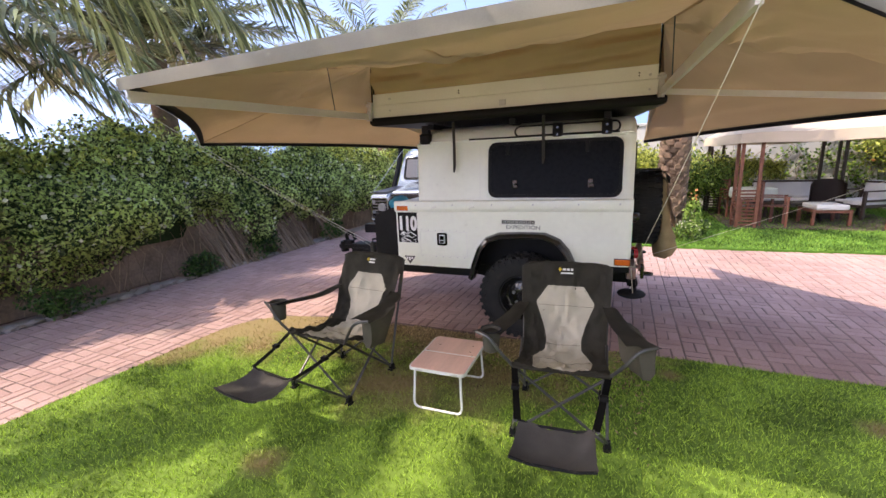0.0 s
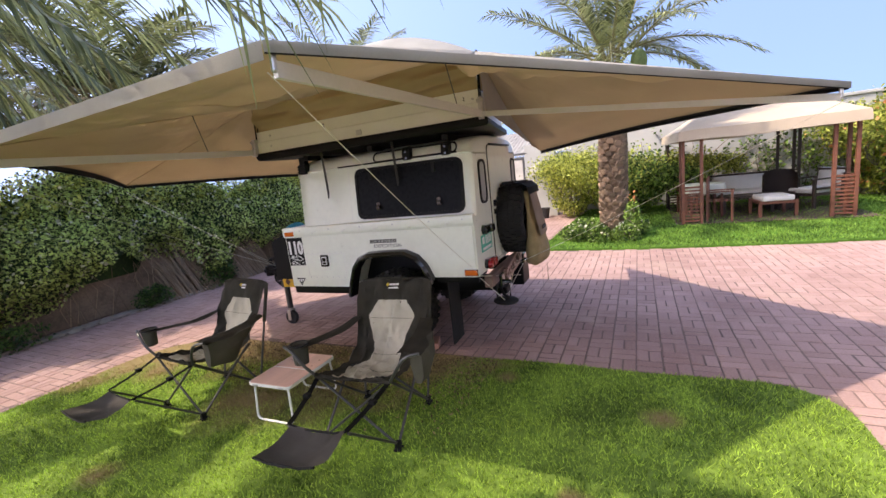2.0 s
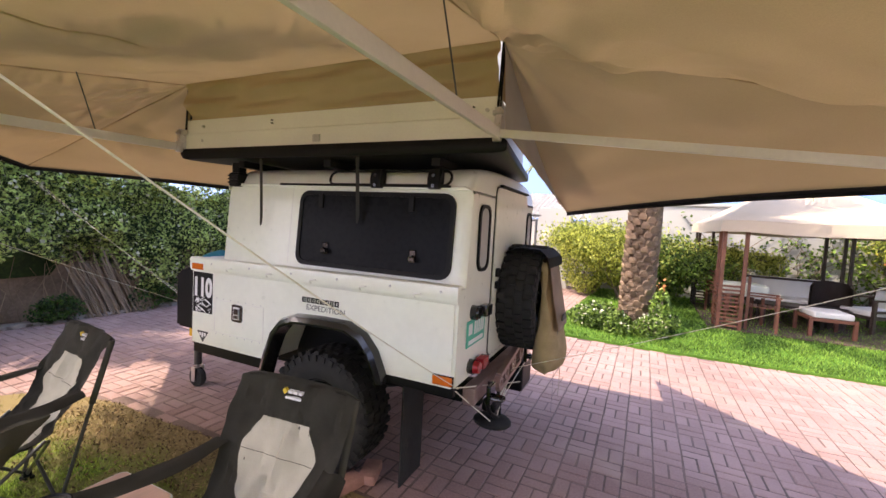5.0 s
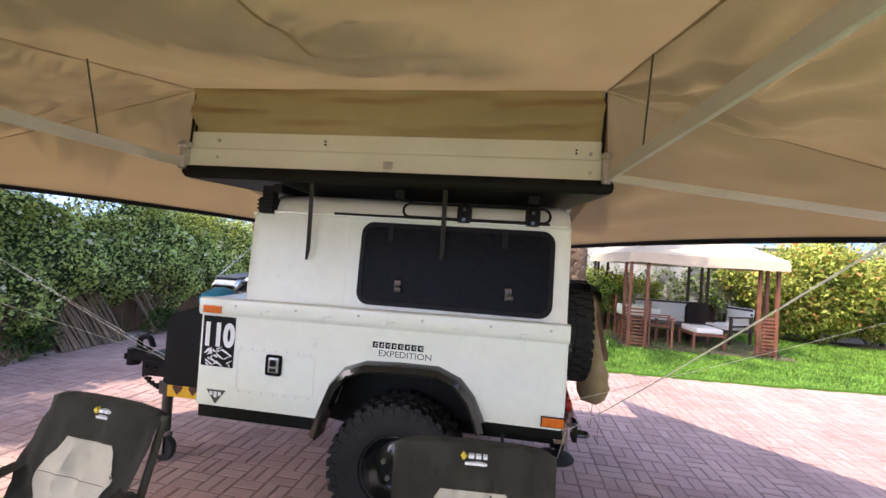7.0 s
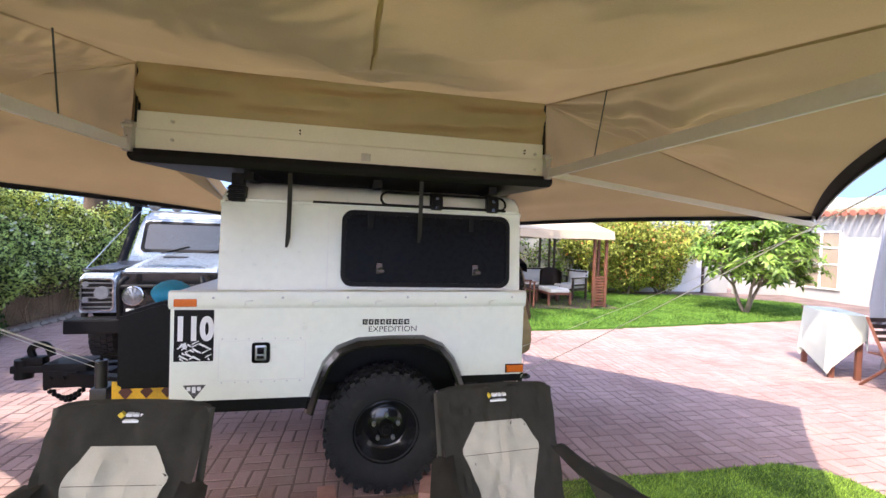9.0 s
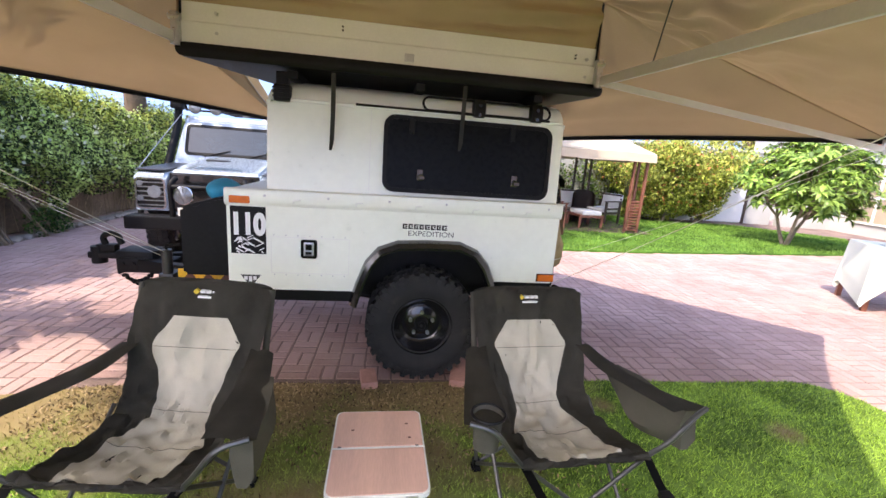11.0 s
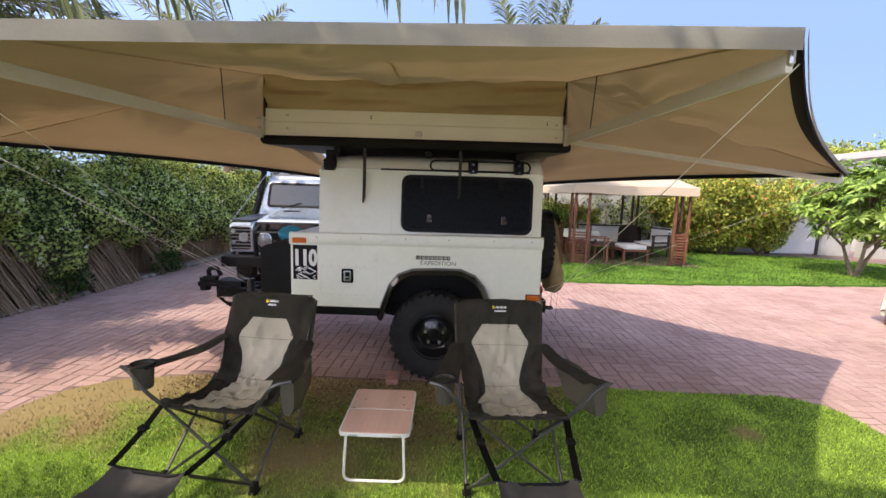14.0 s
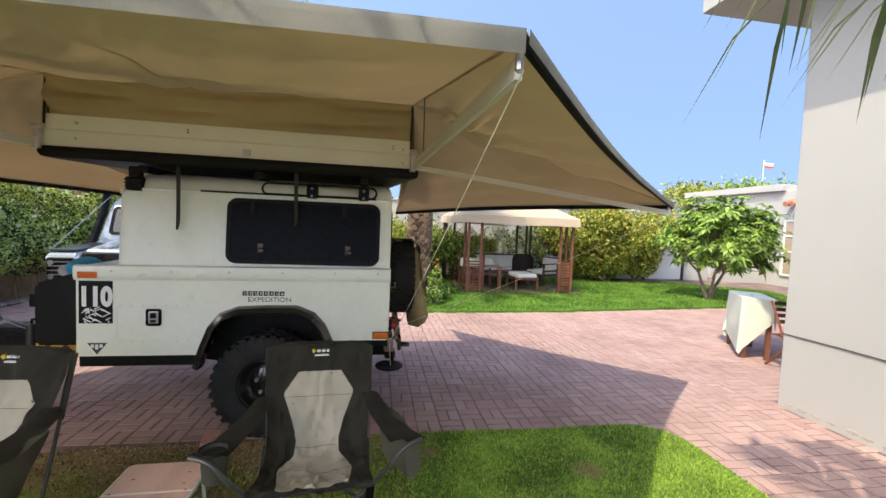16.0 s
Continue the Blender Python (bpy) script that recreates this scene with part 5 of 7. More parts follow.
        bm = BM()
        tube(bm, [ff, (-0.275 * sx, -0.31, 0.465)], 0.009, 8)
        part("cross_tube", bm, GREY_TUBE, ch, smooth=True)
        bm = BM()
        tube(bm, [fb, (-0.28 * sx, 0.17, 0.43)], 0.009, 8)
        part("cross_tube", bm, GREY_TUBE, ch, smooth=True)
        for f in (ff, fb):
            bm = BM()
            box(bm, (f[0] - 0.024, f[1] - 0.03, 0.0), (f[0] + 0.024, f[1] + 0.03, 0.016), 0.006)
            box(bm, (f[0] - 0.018, f[1] - 0.02, 0.014), (f[0] + 0.018, f[1] + 0.02, 0.06), 0.008)
            part("foot", bm, BLACK, ch)
        # arm: a broad sagging cloth strap, on one side with a deep pocket under it, on the other with a cup ring

        def strap_at(t):
            return Vector((sx * (0.30 + 0.135 * t), 0.30 - 0.615 * t, 0.66 + 0.003 * t - 0.028 * math.sin(math.pi * t)))

        rows = []
        for k in range(19):
            t = k / 18
            c, w = strap_at(t), 0.052 + 0.036 * t
            tilt = 0.12 * (1 - t)
            rows.append([c + Vector((sx * w * q * math.cos(tilt), 0, -w * q * math.sin(tilt) - 0.016 * q * q * math.sin(math.pi * min(1, 0.15 + t)) + 0.005 * math.sin(9 * t + 4 * q))) for q in (-1, -0.6, -0.2, 0.2, 0.6, 1)])
        bm = BM()
        loft(bm, rows, closed=False, caps=False)
        bmesh.ops.solidify(bm, geom=bm.faces[:], thickness=0.008)
        arm = part("arm_strap", bm, CHAIR_DARK, ch, "charcoal fabric arm", smooth=True)
        bm = BM()
        tube(bm, bent([(0.275 * sx, -0.31, 0.465), (0.34 * sx, -0.345, 0.55), (0.41 * sx, -0.35, 0.655), (0.50 * sx, -0.315, 0.665)], 4, 0.06), 0.0105, 8)
        part("arm_post", bm, GREY_TUBE, arm, smooth=True)
        bm = BM()
        if sx > 0:
            rings = []
            for k in range(15):
                q = k / 14
                t = 0.26 + 0.70 * q
                c = strap_at(t) + Vector((0.03, 0, -0.014))
                h = 0.20 * min(1.0, 0.12 + 1.9 * q) - 0.06 * max(0.0, q - 0.75)
                w = 0.034 + 0.024 * math.sin(math.pi * q)
                rings.append([c + Vector((w * a + 0.009 * math.sin(7 * t + 9 * b), 0.006 * math.sin(11 * b + 3 * a), -h * b + 0.006 * math.sin(17 * t))) for a, b in ((-1, 0), (-1.05, 0.35), (-0.95, 0.75), (-0.5, 1), (0.5, 1), (1.05, 0.75), (1.25, 0.35), (1.1, 0))])
            part("side_pocket", loft(bm, rings), POCKET, arm, "olive-charcoal cooler pocket", smooth=True)
            bm = BM()
            tube(bm, [strap_at(0.28 + 0.68 * k / 8) + Vector((0.066, 0, -0.03)) for k in range(9)], 0.004, 5)
            part("pocket_zip", bm, BLACK, arm, smooth=True)
        else:
            x0 = -0.415
            rings = [[(x0 + r0 * math.cos(a), -0.265 + r0 * math.sin(a), z0) for a in np.linspace(0, 2 * math.pi, 18, endpoint=False)] for z0, r0 in ((0.525, 0.04), (0.53, 0.048), (0.645, 0.056), (0.664, 0.063), (0.668, 0.054), (0.55, 0.043))]
            cup = part("cup_holder", loft(bm, rings), CHAIR_DARK, arm, "black mesh cup holder", smooth=True)
            bm = BM()
            tube(bm, [(x0 + 0.062 * math.cos(a), -0.265 + 0.062 * math.sin(a), 0.667) for a in np.linspace(0, 2 * math.pi, 25)], 0.006, 6)
            part("cup_ring", bm, BLACK, cup, "black piped rim", smooth=True)
        # footrest struts and webbing
        bm = BM()
        tube(bm, [(0.275 * sx, -0.32, 0.045), (0.20 * sx, -0.70, 0.365)], 0.008, 8)
        part("footrest_strut", bm, GREY_TUBE, ch, smooth=True)
        bm = BM()
        rows = [[(sx * (0.265 - 0.075 * k / 6 + q), -0.31 - 0.40 * k / 6, 0.462 - 0.085 * k / 6 - 0.012 * math.sin(math.pi * k / 6)) for q in (-0.019, 0.019)] for k in range(7)]
        loft(bm, rows, closed=False, caps=False)
        bmesh.ops.solidify(bm, geom=bm.faces[:], thickness=0.006)
        strap = part("footrest_strap", bm, BLACK, ch, "black webbing strap")
        bm = BM()
        box(bm, (sx * 0.235 - 0.023, -0.49, 0.408), (sx * 0.235 + 0.023, -0.455, 0.432), 0.004)
        part("strap_buckle", bm, BLACK, strap)
    bm = BM()
    rows = [[Vector((0.185 * u * (1 + 0.05 * v), -0.70 - 0.29 * v, 0.375 - 0.03 * math.sin(math.pi * v) - 0.03 * (1 - u * u) + 0.006 * math.sin(8 * u + 5 * v) + 0.012 * noise.noise(Vector((u * 2.5, v * 3, at[0]))))) for u in np.linspace(-1, 1, 13)] for v in np.linspace(0, 1, 9)]
    loft(bm, rows, closed=False, caps=False)
    bmesh.ops.solidify(bm, geom=bm.faces[:], thickness=0.016)
    rest = part("footrest", bm, FOOT_GREY, ch, "padded charcoal footrest", smooth=True)
    for y0 in (-0.70, -0.985):
        bm = BM()
        tube(bm, [(-0.19, y0, 0.372), (-0.1, y0, 0.352), (0.1, y0, 0.352), (0.19, y0, 0.372)], 0.007, 8)
        part("footrest_bar", bm, BLACK, rest, smooth=True)
    return ch


build_chair((0.53, -1.10, 0.012), 5, "charcoal camp chair with stone centre panel on the grass")
build_chair((-1.14, -1.17, 0.012), -5, "charcoal reclining camp chair with its footrest raised")

table = thing("camp_table", "low folding table with pink wood-grain top on the lawn", "table", (-0.262, -1.128, 0.012), 1.5)
for y0, y1 in ((-0.268, -0.002), (0.002, 0.268)):
    bm = BM()
    o = [(x, y) for x, y in rounded(-0.205, -0.268, 0.205, 0.268, 0.035) if (y <= 0) == (y0 < -0.1)]
    o = o + [(0.205, -0.002), (-0.205, -0.002)] if y0 < -0.1 else o + [(-0.205, 0.002), (0.205, 0.002)]
    cx, cy = 0, (y0 + y1) / 2
    o.sort(key=lambda p: math.atan2(p[1] - cy, p[0] - cx))
    loft(bm, [[(x, y, 0.292) for x, y in o], [(x, y, 0.312) for x, y in o]])
    leaf = part("table_leaf", bm, WHITE_METAL, table, "white metal-edged table half")
    bm = BM()
    loft(bm, [[(cx + (x - cx) * 0.965, cy + (y - cy) * 0.955, 0.3125) for x, y in o], [(cx + (x - cx) * 0.96, cy + (y - cy) * 0.95, 0.3155) for x, y in o]])
    part("table_top", bm, WOODTOP, leaf, "pinkish beech laminate")
for x0, y0 in ((-0.17, 0.005), (0.17, 0.005), (0.13, 0.16), (-0.12, 0.12), (0.14, 0.06)):
    bm = BM()
    box(bm, (x0 - 0.007, y0 - 0.004, 0.3155), (x0 + 0.007, y0 + 0.004, 0.3172), 0.001)
    part("hinge_mark", bm, STRAP if abs(x0) > 0.15 else MAROON, table)
for y0, s in ((-0.235, -1), (0.235, 1)):
    bm = BM()
    tube(bm, bent([(-0.165, y0, 0.295), (-0.178, y0 + s * 0.02, 0.01), (0.178, y0 + s * 0.02, 0.01), (0.165, y0, 0.295)], 5, 0.05), 0.0085, 8)
    part("leg_loop", bm, WHITE_METAL, table, smooth=True)
for x0 in (-0.12, 0.13):
    bm = BM()
    box(bm, (x0 - 0.025, -0.274, 0.294), (x0 + 0.025, -0.267, 0.307), 0.002)
    part("latch", bm, METAL, table)

# ---- the parked off-road car in front of the trailer ----
car = thing("off_road_car", "silver boxy off-road car with roof lamps, parked on pavers", "car", (-2.47, 2.80, -0.012), 5.5)
# local: x to the car's left as seen from the front, -y ahead, nose at y = 0
bm = BM()
prism(bm, [(0.10, 1.10), (0.14, 1.20), (1.18, 1.33), (1.18, 0.62), (0.10, 0.62)], 0, -0.52, 0.52)
bmesh.ops.bevel(bm, geom=[e for e in bm.edges if abs(e.verts[0].co.x - e.verts[1].co.x) < 0.01 and min(v.co.z for v in e.verts) > 1.0], offset=0.03, segments=3, affect="EDGES")
bonnet = part("bonnet", bm, SILVER, car, "pale silver bonnet", smooth=True)
bm = BM()
rows = [[(x, y, 1.205 + (y - 0.14) * 0.125 + 0.035 * max(0, 1 - (x / 0.34) ** 4)) for x in np.linspace(-0.42, 0.42, 13)] for y in np.linspace(0.22, 1.1, 6)]
loft(bm, rows, closed=False, caps=False)
bmesh.ops.solidify(bm, geom=bm.faces[:], thickness=0.02)
part("bonnet_bulge", bm, SILVER, bonnet, smooth=True)
for k in range(9):
    part("bonnet_mark", box(BM(), (-0.36 + k * 0.082, 0.155, 1.212), (-0.315 + k * 0.082, 0.185, 1.222)), METAL, bonnet)
bm = BM()
box(bm, (-0.28, 0.66, 1.31), (0.0, 0.95, 1.325), 0.006, pose(0, 0, -0.0))
part("bonnet_vent", bm, CHECKER, bonnet)
for s in (-1, 1):
    bm = BM()
    prism(bm, [(0.0, 0.70), (0.0, 1.13), (0.05, 1.165), (1.2, 1.21), (1.2, 0.62), (0.95, 0.62), (0.86, 0.86), (0.62, 0.95), (0.36, 0.93), (0.2, 0.72)], 0, min(s * 0.53, s * 0.88), max(s * 0.53, s * 0.88))
    bmesh.ops.bevel(bm, geom=[e for e in bm.edges if abs(e.verts[0].co.x - e.verts[1].co.x) < 0.01 and min(v.co.z for v in e.verts) > 1.1], offset=0.03, segments=3, affect="EDGES")
    wing = part("front_wing", bm, SILVER, car, smooth=True)
    bm = BM()
    box(bm, (min(s * 0.55, s * 0.87), 0.06, 1.185), (max(s * 0.55, s * 0.87), 1.15, 1.20), 0.004, pose(0, 0, 0.0, 1.8))
    part("wing_plate", bm, CHECKER, wing, "black chequer plate")
    cx = s * 0.705
    bm = BM()
    o, i = rounded(cx - 0.165, 0.72, cx + 0.165, 1.10, 0.05), rounded(cx - 0.148, 0.737, cx + 0.148, 1.083, 0.04)
    loft(bm, [[(x, -0.002, z) for x, z in o], [(x, -0.022, z) for x, z in o], [(x, -0.022, z) for x, z in i], [(x, -0.002, z) for x, z in i]], caps=False)
    part("lamp_surround", bm, CHROME, wing, "bright lamp surround")
    bm = BM()
    loft(bm, [[(x, -0.003, z) for x, z in i], [(x, 0.004, z) for x, z in i]])
    part("lamp_back", bm, GLOSS, wing)
    bm = BM()
    for k in range(6):
        box(bm, (cx - 0.145, -0.016, 0.76 + k * 0.055), (cx + 0.145, -0.006, 0.775 + k * 0.055), 0.002)
    part("lamp_grille", bm, GATE_FRAME, wing)
    for dx, z0, r in ((0.04 * -s, 0.93, 0.08), (0.115 * s, 1.03, 0.035), (0.115 * s, 0.85, 0.035)):
        bm = BM()
        cyl(bm, (cx + dx, 0.0, z0), (cx + dx, -0.02, z0), r, r * 0.92, 20)
        part("headlamp" if r > 0.05 else "marker_lamp", bm, LENS, wing, smooth=True)
    bm = BM()
    tube(bm, [(s * 0.9, 0.58 - 0.44 * math.cos(a), 0.56 + 0.41 * math.sin(a)) for a in np.linspace(0, math.pi, 12)], 0.035, 8)
    part("wing_flare", bm, BLACK, wing, smooth=True)
bm = BM()
box(bm, (-0.52, 0.06, 0.68), (0.52, 0.11, 1.17), 0.02)
part("grille", bm, GLOSS, car, "black mesh grille")
bm = BM()
box(bm, (-0.93, -0.22, 0.50), (0.93, 0.0, 0.66), 0.02)
bump = part("front_bumper", bm, BLACK, car, "black winch bumper with spot lamps")
bm = BM()
for s in (-1, 1):
    tube(bm, bent([(s * 0.42, -0.16, 0.60), (s * 0.42, -0.20, 1.06), (s * 0.38, -0.12, 1.12)], 4, 0.08), 0.032, 10)
tube(bm, [(-0.42, -0.19, 1.02), (0.42, -0.19, 1.02)], 0.032, 10)
part("bull_bar", bm, BLACK, bump, smooth=True)
for x0 in (-0.26, 0.26):
    bm = BM()
    lathe(bm, [(0.0, 0.06), (0.07, 0.055), (0.105, 0.01), (0.11, -0.02), (0.098, -0.03)], 24, pose(x0, -0.24, 0.93))
    spot = part("spot_lamp", bm, GLOSS, bump, "round driving lamp", smooth=True)
    bm = BM()
    lathe(bm, [(0.0, -0.045), (0.06, -0.04), (0.096, -0.026)], 24, pose(x0, -0.24, 0.93))
    part("spot_lens", bm, LENS, spot, smooth=True)
    bm = BM()
    lathe(bm, [(0.096, -0.028), (0.1, -0.038), (0.108, -0.036), (0.112, -0.02)], 28, pose(x0, -0.24, 0.93))
    part("spot_rim", bm, CHROME, spot, smooth=True)
    bm = BM()
    for k in range(10):
        a = k * 0.628
        box(bm, (-0.004, -0.046, 0.028), (0.004, -0.04, 0.085), 0.0, pose(x0, -0.24, 0.93) @ Matrix.Rotation(a, 4, "Y"))
    part("spot_facets", bm, GATE_FRAME, spot)
bm = BM()
box(bm, (-0.34, -0.235, 0.68), (-0.17, -0.222, 0.78), 0.004)
pl = part("number_plate", bm, WHITE, bump, "white registration plate")
bm = BM()
box(bm, (-0.31, -0.238, 0.735), (-0.20, -0.234, 0.755))
box(bm, (-0.27, -0.238, 0.695), (-0.24, -0.234, 0.72))
part("plate_bars", bm, BLACK, pl)
# cab and body
bm = BM()
prism(bm, [(1.18, 0.62), (1.18, 1.33), (1.40, 1.84), (1.48, 1.93), (4.1, 1.96), (4.2, 1.9), (4.2, 0.62)], 0, -0.86, 0.86)
for v in bm.verts:
    if v.co.z > 1.5:
        v.co.x *= 0.88
bmesh.ops.bevel(bm, geom=[e for e in bm.edges if max(v.co.z for v in e.verts) > 1.8], offset=0.04, segments=3, affect="EDGES")
cab = part("cab", bm, SILVER, car, "silver cab and body", smooth=True)
rot = math.degrees(math.atan2(0.22, 0.51))
m = pose(0, 1.178, 1.345, -rot, 0, 0)
bm = BM()
o = rounded(-0.70, 0.03, 0.70, 0.47, 0.05)
loft(bm, [[m @ Vector((x, -0.012, z)) for x, z in o], [m @ Vector((x, 0.01, z)) for x, z in o]])
ws = part("windscreen", bm, SCREEN, cab, "flat windscreen that mirrors the sky")
bm = BM()
i = rounded(-0.68, 0.05, 0.68, 0.45, 0.04)
loft(bm, [[m @ Vector((x, -0.008, z)) for x, z in rounded(-0.72, 0.01, 0.72, 0.49, 0.06)], [m @ Vector((x, -0.02, z)) for x, z in rounded(-0.72, 0.01, 0.72, 0.49, 0.06)], [m @ Vector((x, -0.02, z)) for x, z in i], [m @ Vector((x, -0.008, z)) for x, z in i]], caps=False)
part("screen_seal", bm, BLACK, ws)
for x0 in (-0.45, 0.1):
    bm = BM()
    tube(bm, [m @ Vector((x0, -0.03, -0.01)), m @ Vector((x0 + 0.34, -0.028, 0.10))], 0.008, 6)
    part("wiper", bm, BLACK, ws)
for s in (-1, 1):
    bm = BM()
    prism(bm, [(1.42, 1.38), (1.56, 1.80), (2.3, 1.82), (2.3, 1.38)], 0, min(s * 0.80, s * 0.835), max(s * 0.80, s * 0.835))
    part("side_window", bm, SCREEN, cab)
# snorkel on one side
bm = BM()
tube(bm, bent([(-0.93, 0.75, 1.05), (-0.94, 1.1, 1.12), (-0.86, 1.38, 1.75), (-0.84, 1.42, 2.02)], 5, 0.12), 0.05, 10)
box(bm, (-0.92, 1.30, 2.0), (-0.76, 1.48, 2.12), 0.03)
part("snorkel", bm, BLACK, car, "black intake snorkel", smooth=True)
bm = BM()
for x0 in (-0.72, 0.72):
    tube(bm, bent([(x0, 1.38, 2.0), (x0, 1.32, 2.10), (x0, 4.0, 2.10)], 4, 0.06), 0.016, 8)
for y0 in np.linspace(1.34, 4.0, 9):
    tube(bm, [(-0.72, y0, 2.09), (0.72, y0, 2.09)], 0.012, 6)
tube(bm, [(-0.72, 1.34, 2.0), (0.72, 1.34, 2.0)], 0.014, 6)
rack = part("roof_rack", bm, BLACK, car, "black tubular roof rack", smooth=True)
for x0 in (-0.58, -0.30, 0.12, 0.40, 0.62):
    bm = BM()
    lathe(bm, [(0.0, 0.05), (0.06, 0.045), (0.085, 0.0), (0.08, -0.02)], 20, pose(x0, 1.28, 2.03))
    lamp = part("roof_lamp", bm, GLOSS, rack, "round roof spot lamp", smooth=True)
    bm = BM()
    lathe(bm, [(0.0, -0.03), (0.05, -0.027), (0.078, -0.018)], 20, pose(x0, 1.28, 2.03))
    part("roof_lens", bm, LENS, lamp, smooth=True)
for x0, y0 in ((-0.75, 0.58), (0.75, 0.58), (-0.75, 3.35), (0.75, 3.35)):
    wheel(car, "wheel", pose(x0, y0, 0.40, 0, 0, 90 if x0 > 0 else -90))
bm = BM()
box(bm, (-0.5, 0.15, 0.38), (0.5, 4.1, 0.64), 0.03)
part("underbody", bm, BLACK, car)
bm = BM()
tube(bm, [(-0.88, 0.08, 1.17), (-0.80, 1.42, 1.95)], 0.006, 5)
part("limb_riser", bm, METAL, car, "thin steel wire from wing to roof")

cover = thing("water_bag", "bright blue fabric bag lying on the black locker", "bag", (-1.40, 0.30, 1.205))
bm = BM()
ball(bm, (0, 0, 0.06), 0.10, 18, (1.1, 1.4, 0.72))
for v in bm.verts:
    v.co += Vector((0.01 * math.sin(40 * v.co.z), 0.012 * math.sin(30 * v.co.x + 20 * v.co.z), 0.008 * math.sin(25 * v.co.y)))
part("bag_body", bm, BLUE, cover, smooth=True)


# ---- gazebo with its seats ----
gaz = thing("gazebo", "wooden garden gazebo with a sand canvas roof on the lawn", "gazebo", (4.48, 8.6, 0.03), 2.5)
GX = 1.43
for x0, y0 in ((-GX, -1.55), (GX, -1.55), (-GX, 1.55), (GX, 1.55)):
    for dx, dy in ((0, 0), (-0.34 * math.copysign(1, x0), 0), (0, -0.34 * math.copysign(1, y0))):
        b2 = BM()
        box(b2, (x0 + dx - 0.03, y0 + dy - 0.03, 0), (x0 + dx + 0.03, y0 + dy + 0.03, 1.95), 0.004)
        part("post", b2, TEAK if y0 < 0 else DARKWOOD, gaz)
    for k in range(11):
        b2 = BM()
        z0 = 0.06 + k * 0.072
        sx = math.copysign(1, x0)
        box(b2, (min(x0, x0 - 0.34 * sx), y0 - 0.012, z0), (max(x0, x0 - 0.34 * sx), y0 + 0.012, z0 + 0.035))
        part("slat", b2, TEAK if y0 < 0 else DARKWOOD, gaz)
        b2 = BM()
        sy = math.copysign(1, y0)
        box(b2, (x0 - 0.012, min(y0, y0 - 0.34 * sy), z0), (x0 + 0.012, max(y0, y0 - 0.34 * sy), z0 + 0.035))
        part("slat", b2, TEAK if y0 < 0 else DARKWOOD, gaz)
bm = BM()
for s in (-1, 1):
    box(bm, (-GX - 0.05, 1.55 * s - 0.03, 1.88), (GX + 0.05, 1.55 * s + 0.03, 1.95), 0.004)
    box(bm, (GX * s - 0.03, -1.6, 1.881), (GX * s + 0.03, 1.6, 1.951), 0.004)
part("top_beam", bm, DARKWOOD, gaz)
E_ = 1.72


def roof_ring(h, z, sag=0.0):
    pts = []
    for (ax, ay), (bx, by) in zip(((-h, -h), (h, -h), (h, h), (-h, h)), ((h, -h), (h, h), (-h, h), (-h, -h))):
        for k in range(8):
            t = k / 8
            pts.append(((ax + (bx - ax) * t) * 0.885, ay + (by - ay) * t, z - sag * math.sin(math.pi * t) + 0.012 * math.sin(11 * t)))
    return pts


part("canvas_roof", loft(BM(), [roof_ring(0.42, 2.72), roof_ring(0.9, 2.44, 0.02), roof_ring(1.4, 2.15, 0.02), roof_ring(E_, 1.98), roof_ring(E_ + 0.01, 1.90, 0.01), roof_ring(E_ + 0.02, 1.78, 0.015)], caps=False), GAZEBO_ROOF, gaz, "sand canvas roof with a valance", smooth=True)
part("canvas_cap", loft(BM(), [roof_ring(0.03, 2.98), roof_ring(0.3, 2.82), roof_ring(0.52, 2.74), roof_ring(0.53, 2.66)]), GAZEBO_ROOF, gaz, "small vented canvas cap", smooth=True)
bm = BM()
box(bm, (2.98, 6.95, 0.028), (6.35, 10.2, 0.05), 0.005)
tagged(part("floor", bm, DECK), "brown paved floor under the gazebo, darkened to show its shade", "floor", kind="structure")


def bench(name, at, rz, width, label, back=True):
    s = thing(name, label, "sofa" if width > 1 else "armchair" if back else "footstool", at, rz)
    h = width / 2
    for x0 in (-h, h):
        for y0 in (-0.33, 0.33):
            bm = BM()
            box(bm, (x0 - 0.028, y0 - 0.028, 0), (x0 + 0.028, y0 + 0.028, 0.62 if back else 0.34), 0.004)
            part("leg", bm, DARKWOOD if back else TEAK, s)
        if back:
            bm = BM()
            box(bm, (x0 - 0.035, -0.38, 0.62), (x0 + 0.035, 0.38, 0.65), 0.006)
            part("armrest", bm, DARKWOOD, s)
            bm = BM()
            box(bm, (x0 - 0.012, -0.33, 0.40), (x0 + 0.012, 0.33, 0.45), 0.003)
            part("side_rail", bm, DARKWOOD, s)
    bm = BM()
    box(bm, (-h, -0.35, 0.27), (h, 0.35, 0.33), 0.005)
    part("seat_rail", bm, DARKWOOD if back else TEAK, s)
    bm = BM()
    box(bm, (-h + 0.03, -0.36, 0.33), (h - 0.03, 0.32, 0.44), 0.035, seg=3)
    part("seat_cushion", bm, CUSHION, s, "cream seat cushion", smooth=True)
    if back:
        bm = BM()
        box(bm, (-h + 0.03, 0.20, 0.43), (h - 0.03, 0.34, 0.88), 0.04, pose(0, 0.05, 0, -8), seg=3)
        part("back_cushion", bm, CUSHION, s, "cream back cushion", smooth=True)
        bm = BM()
        for k in range(4):
            box(bm, (-h, 0.36, 0.45 + k * 0.11), (h, 0.385, 0.50 + k * 0.11), 0.003)
        part("back_slats", bm, DARKWOOD, s)
    return s


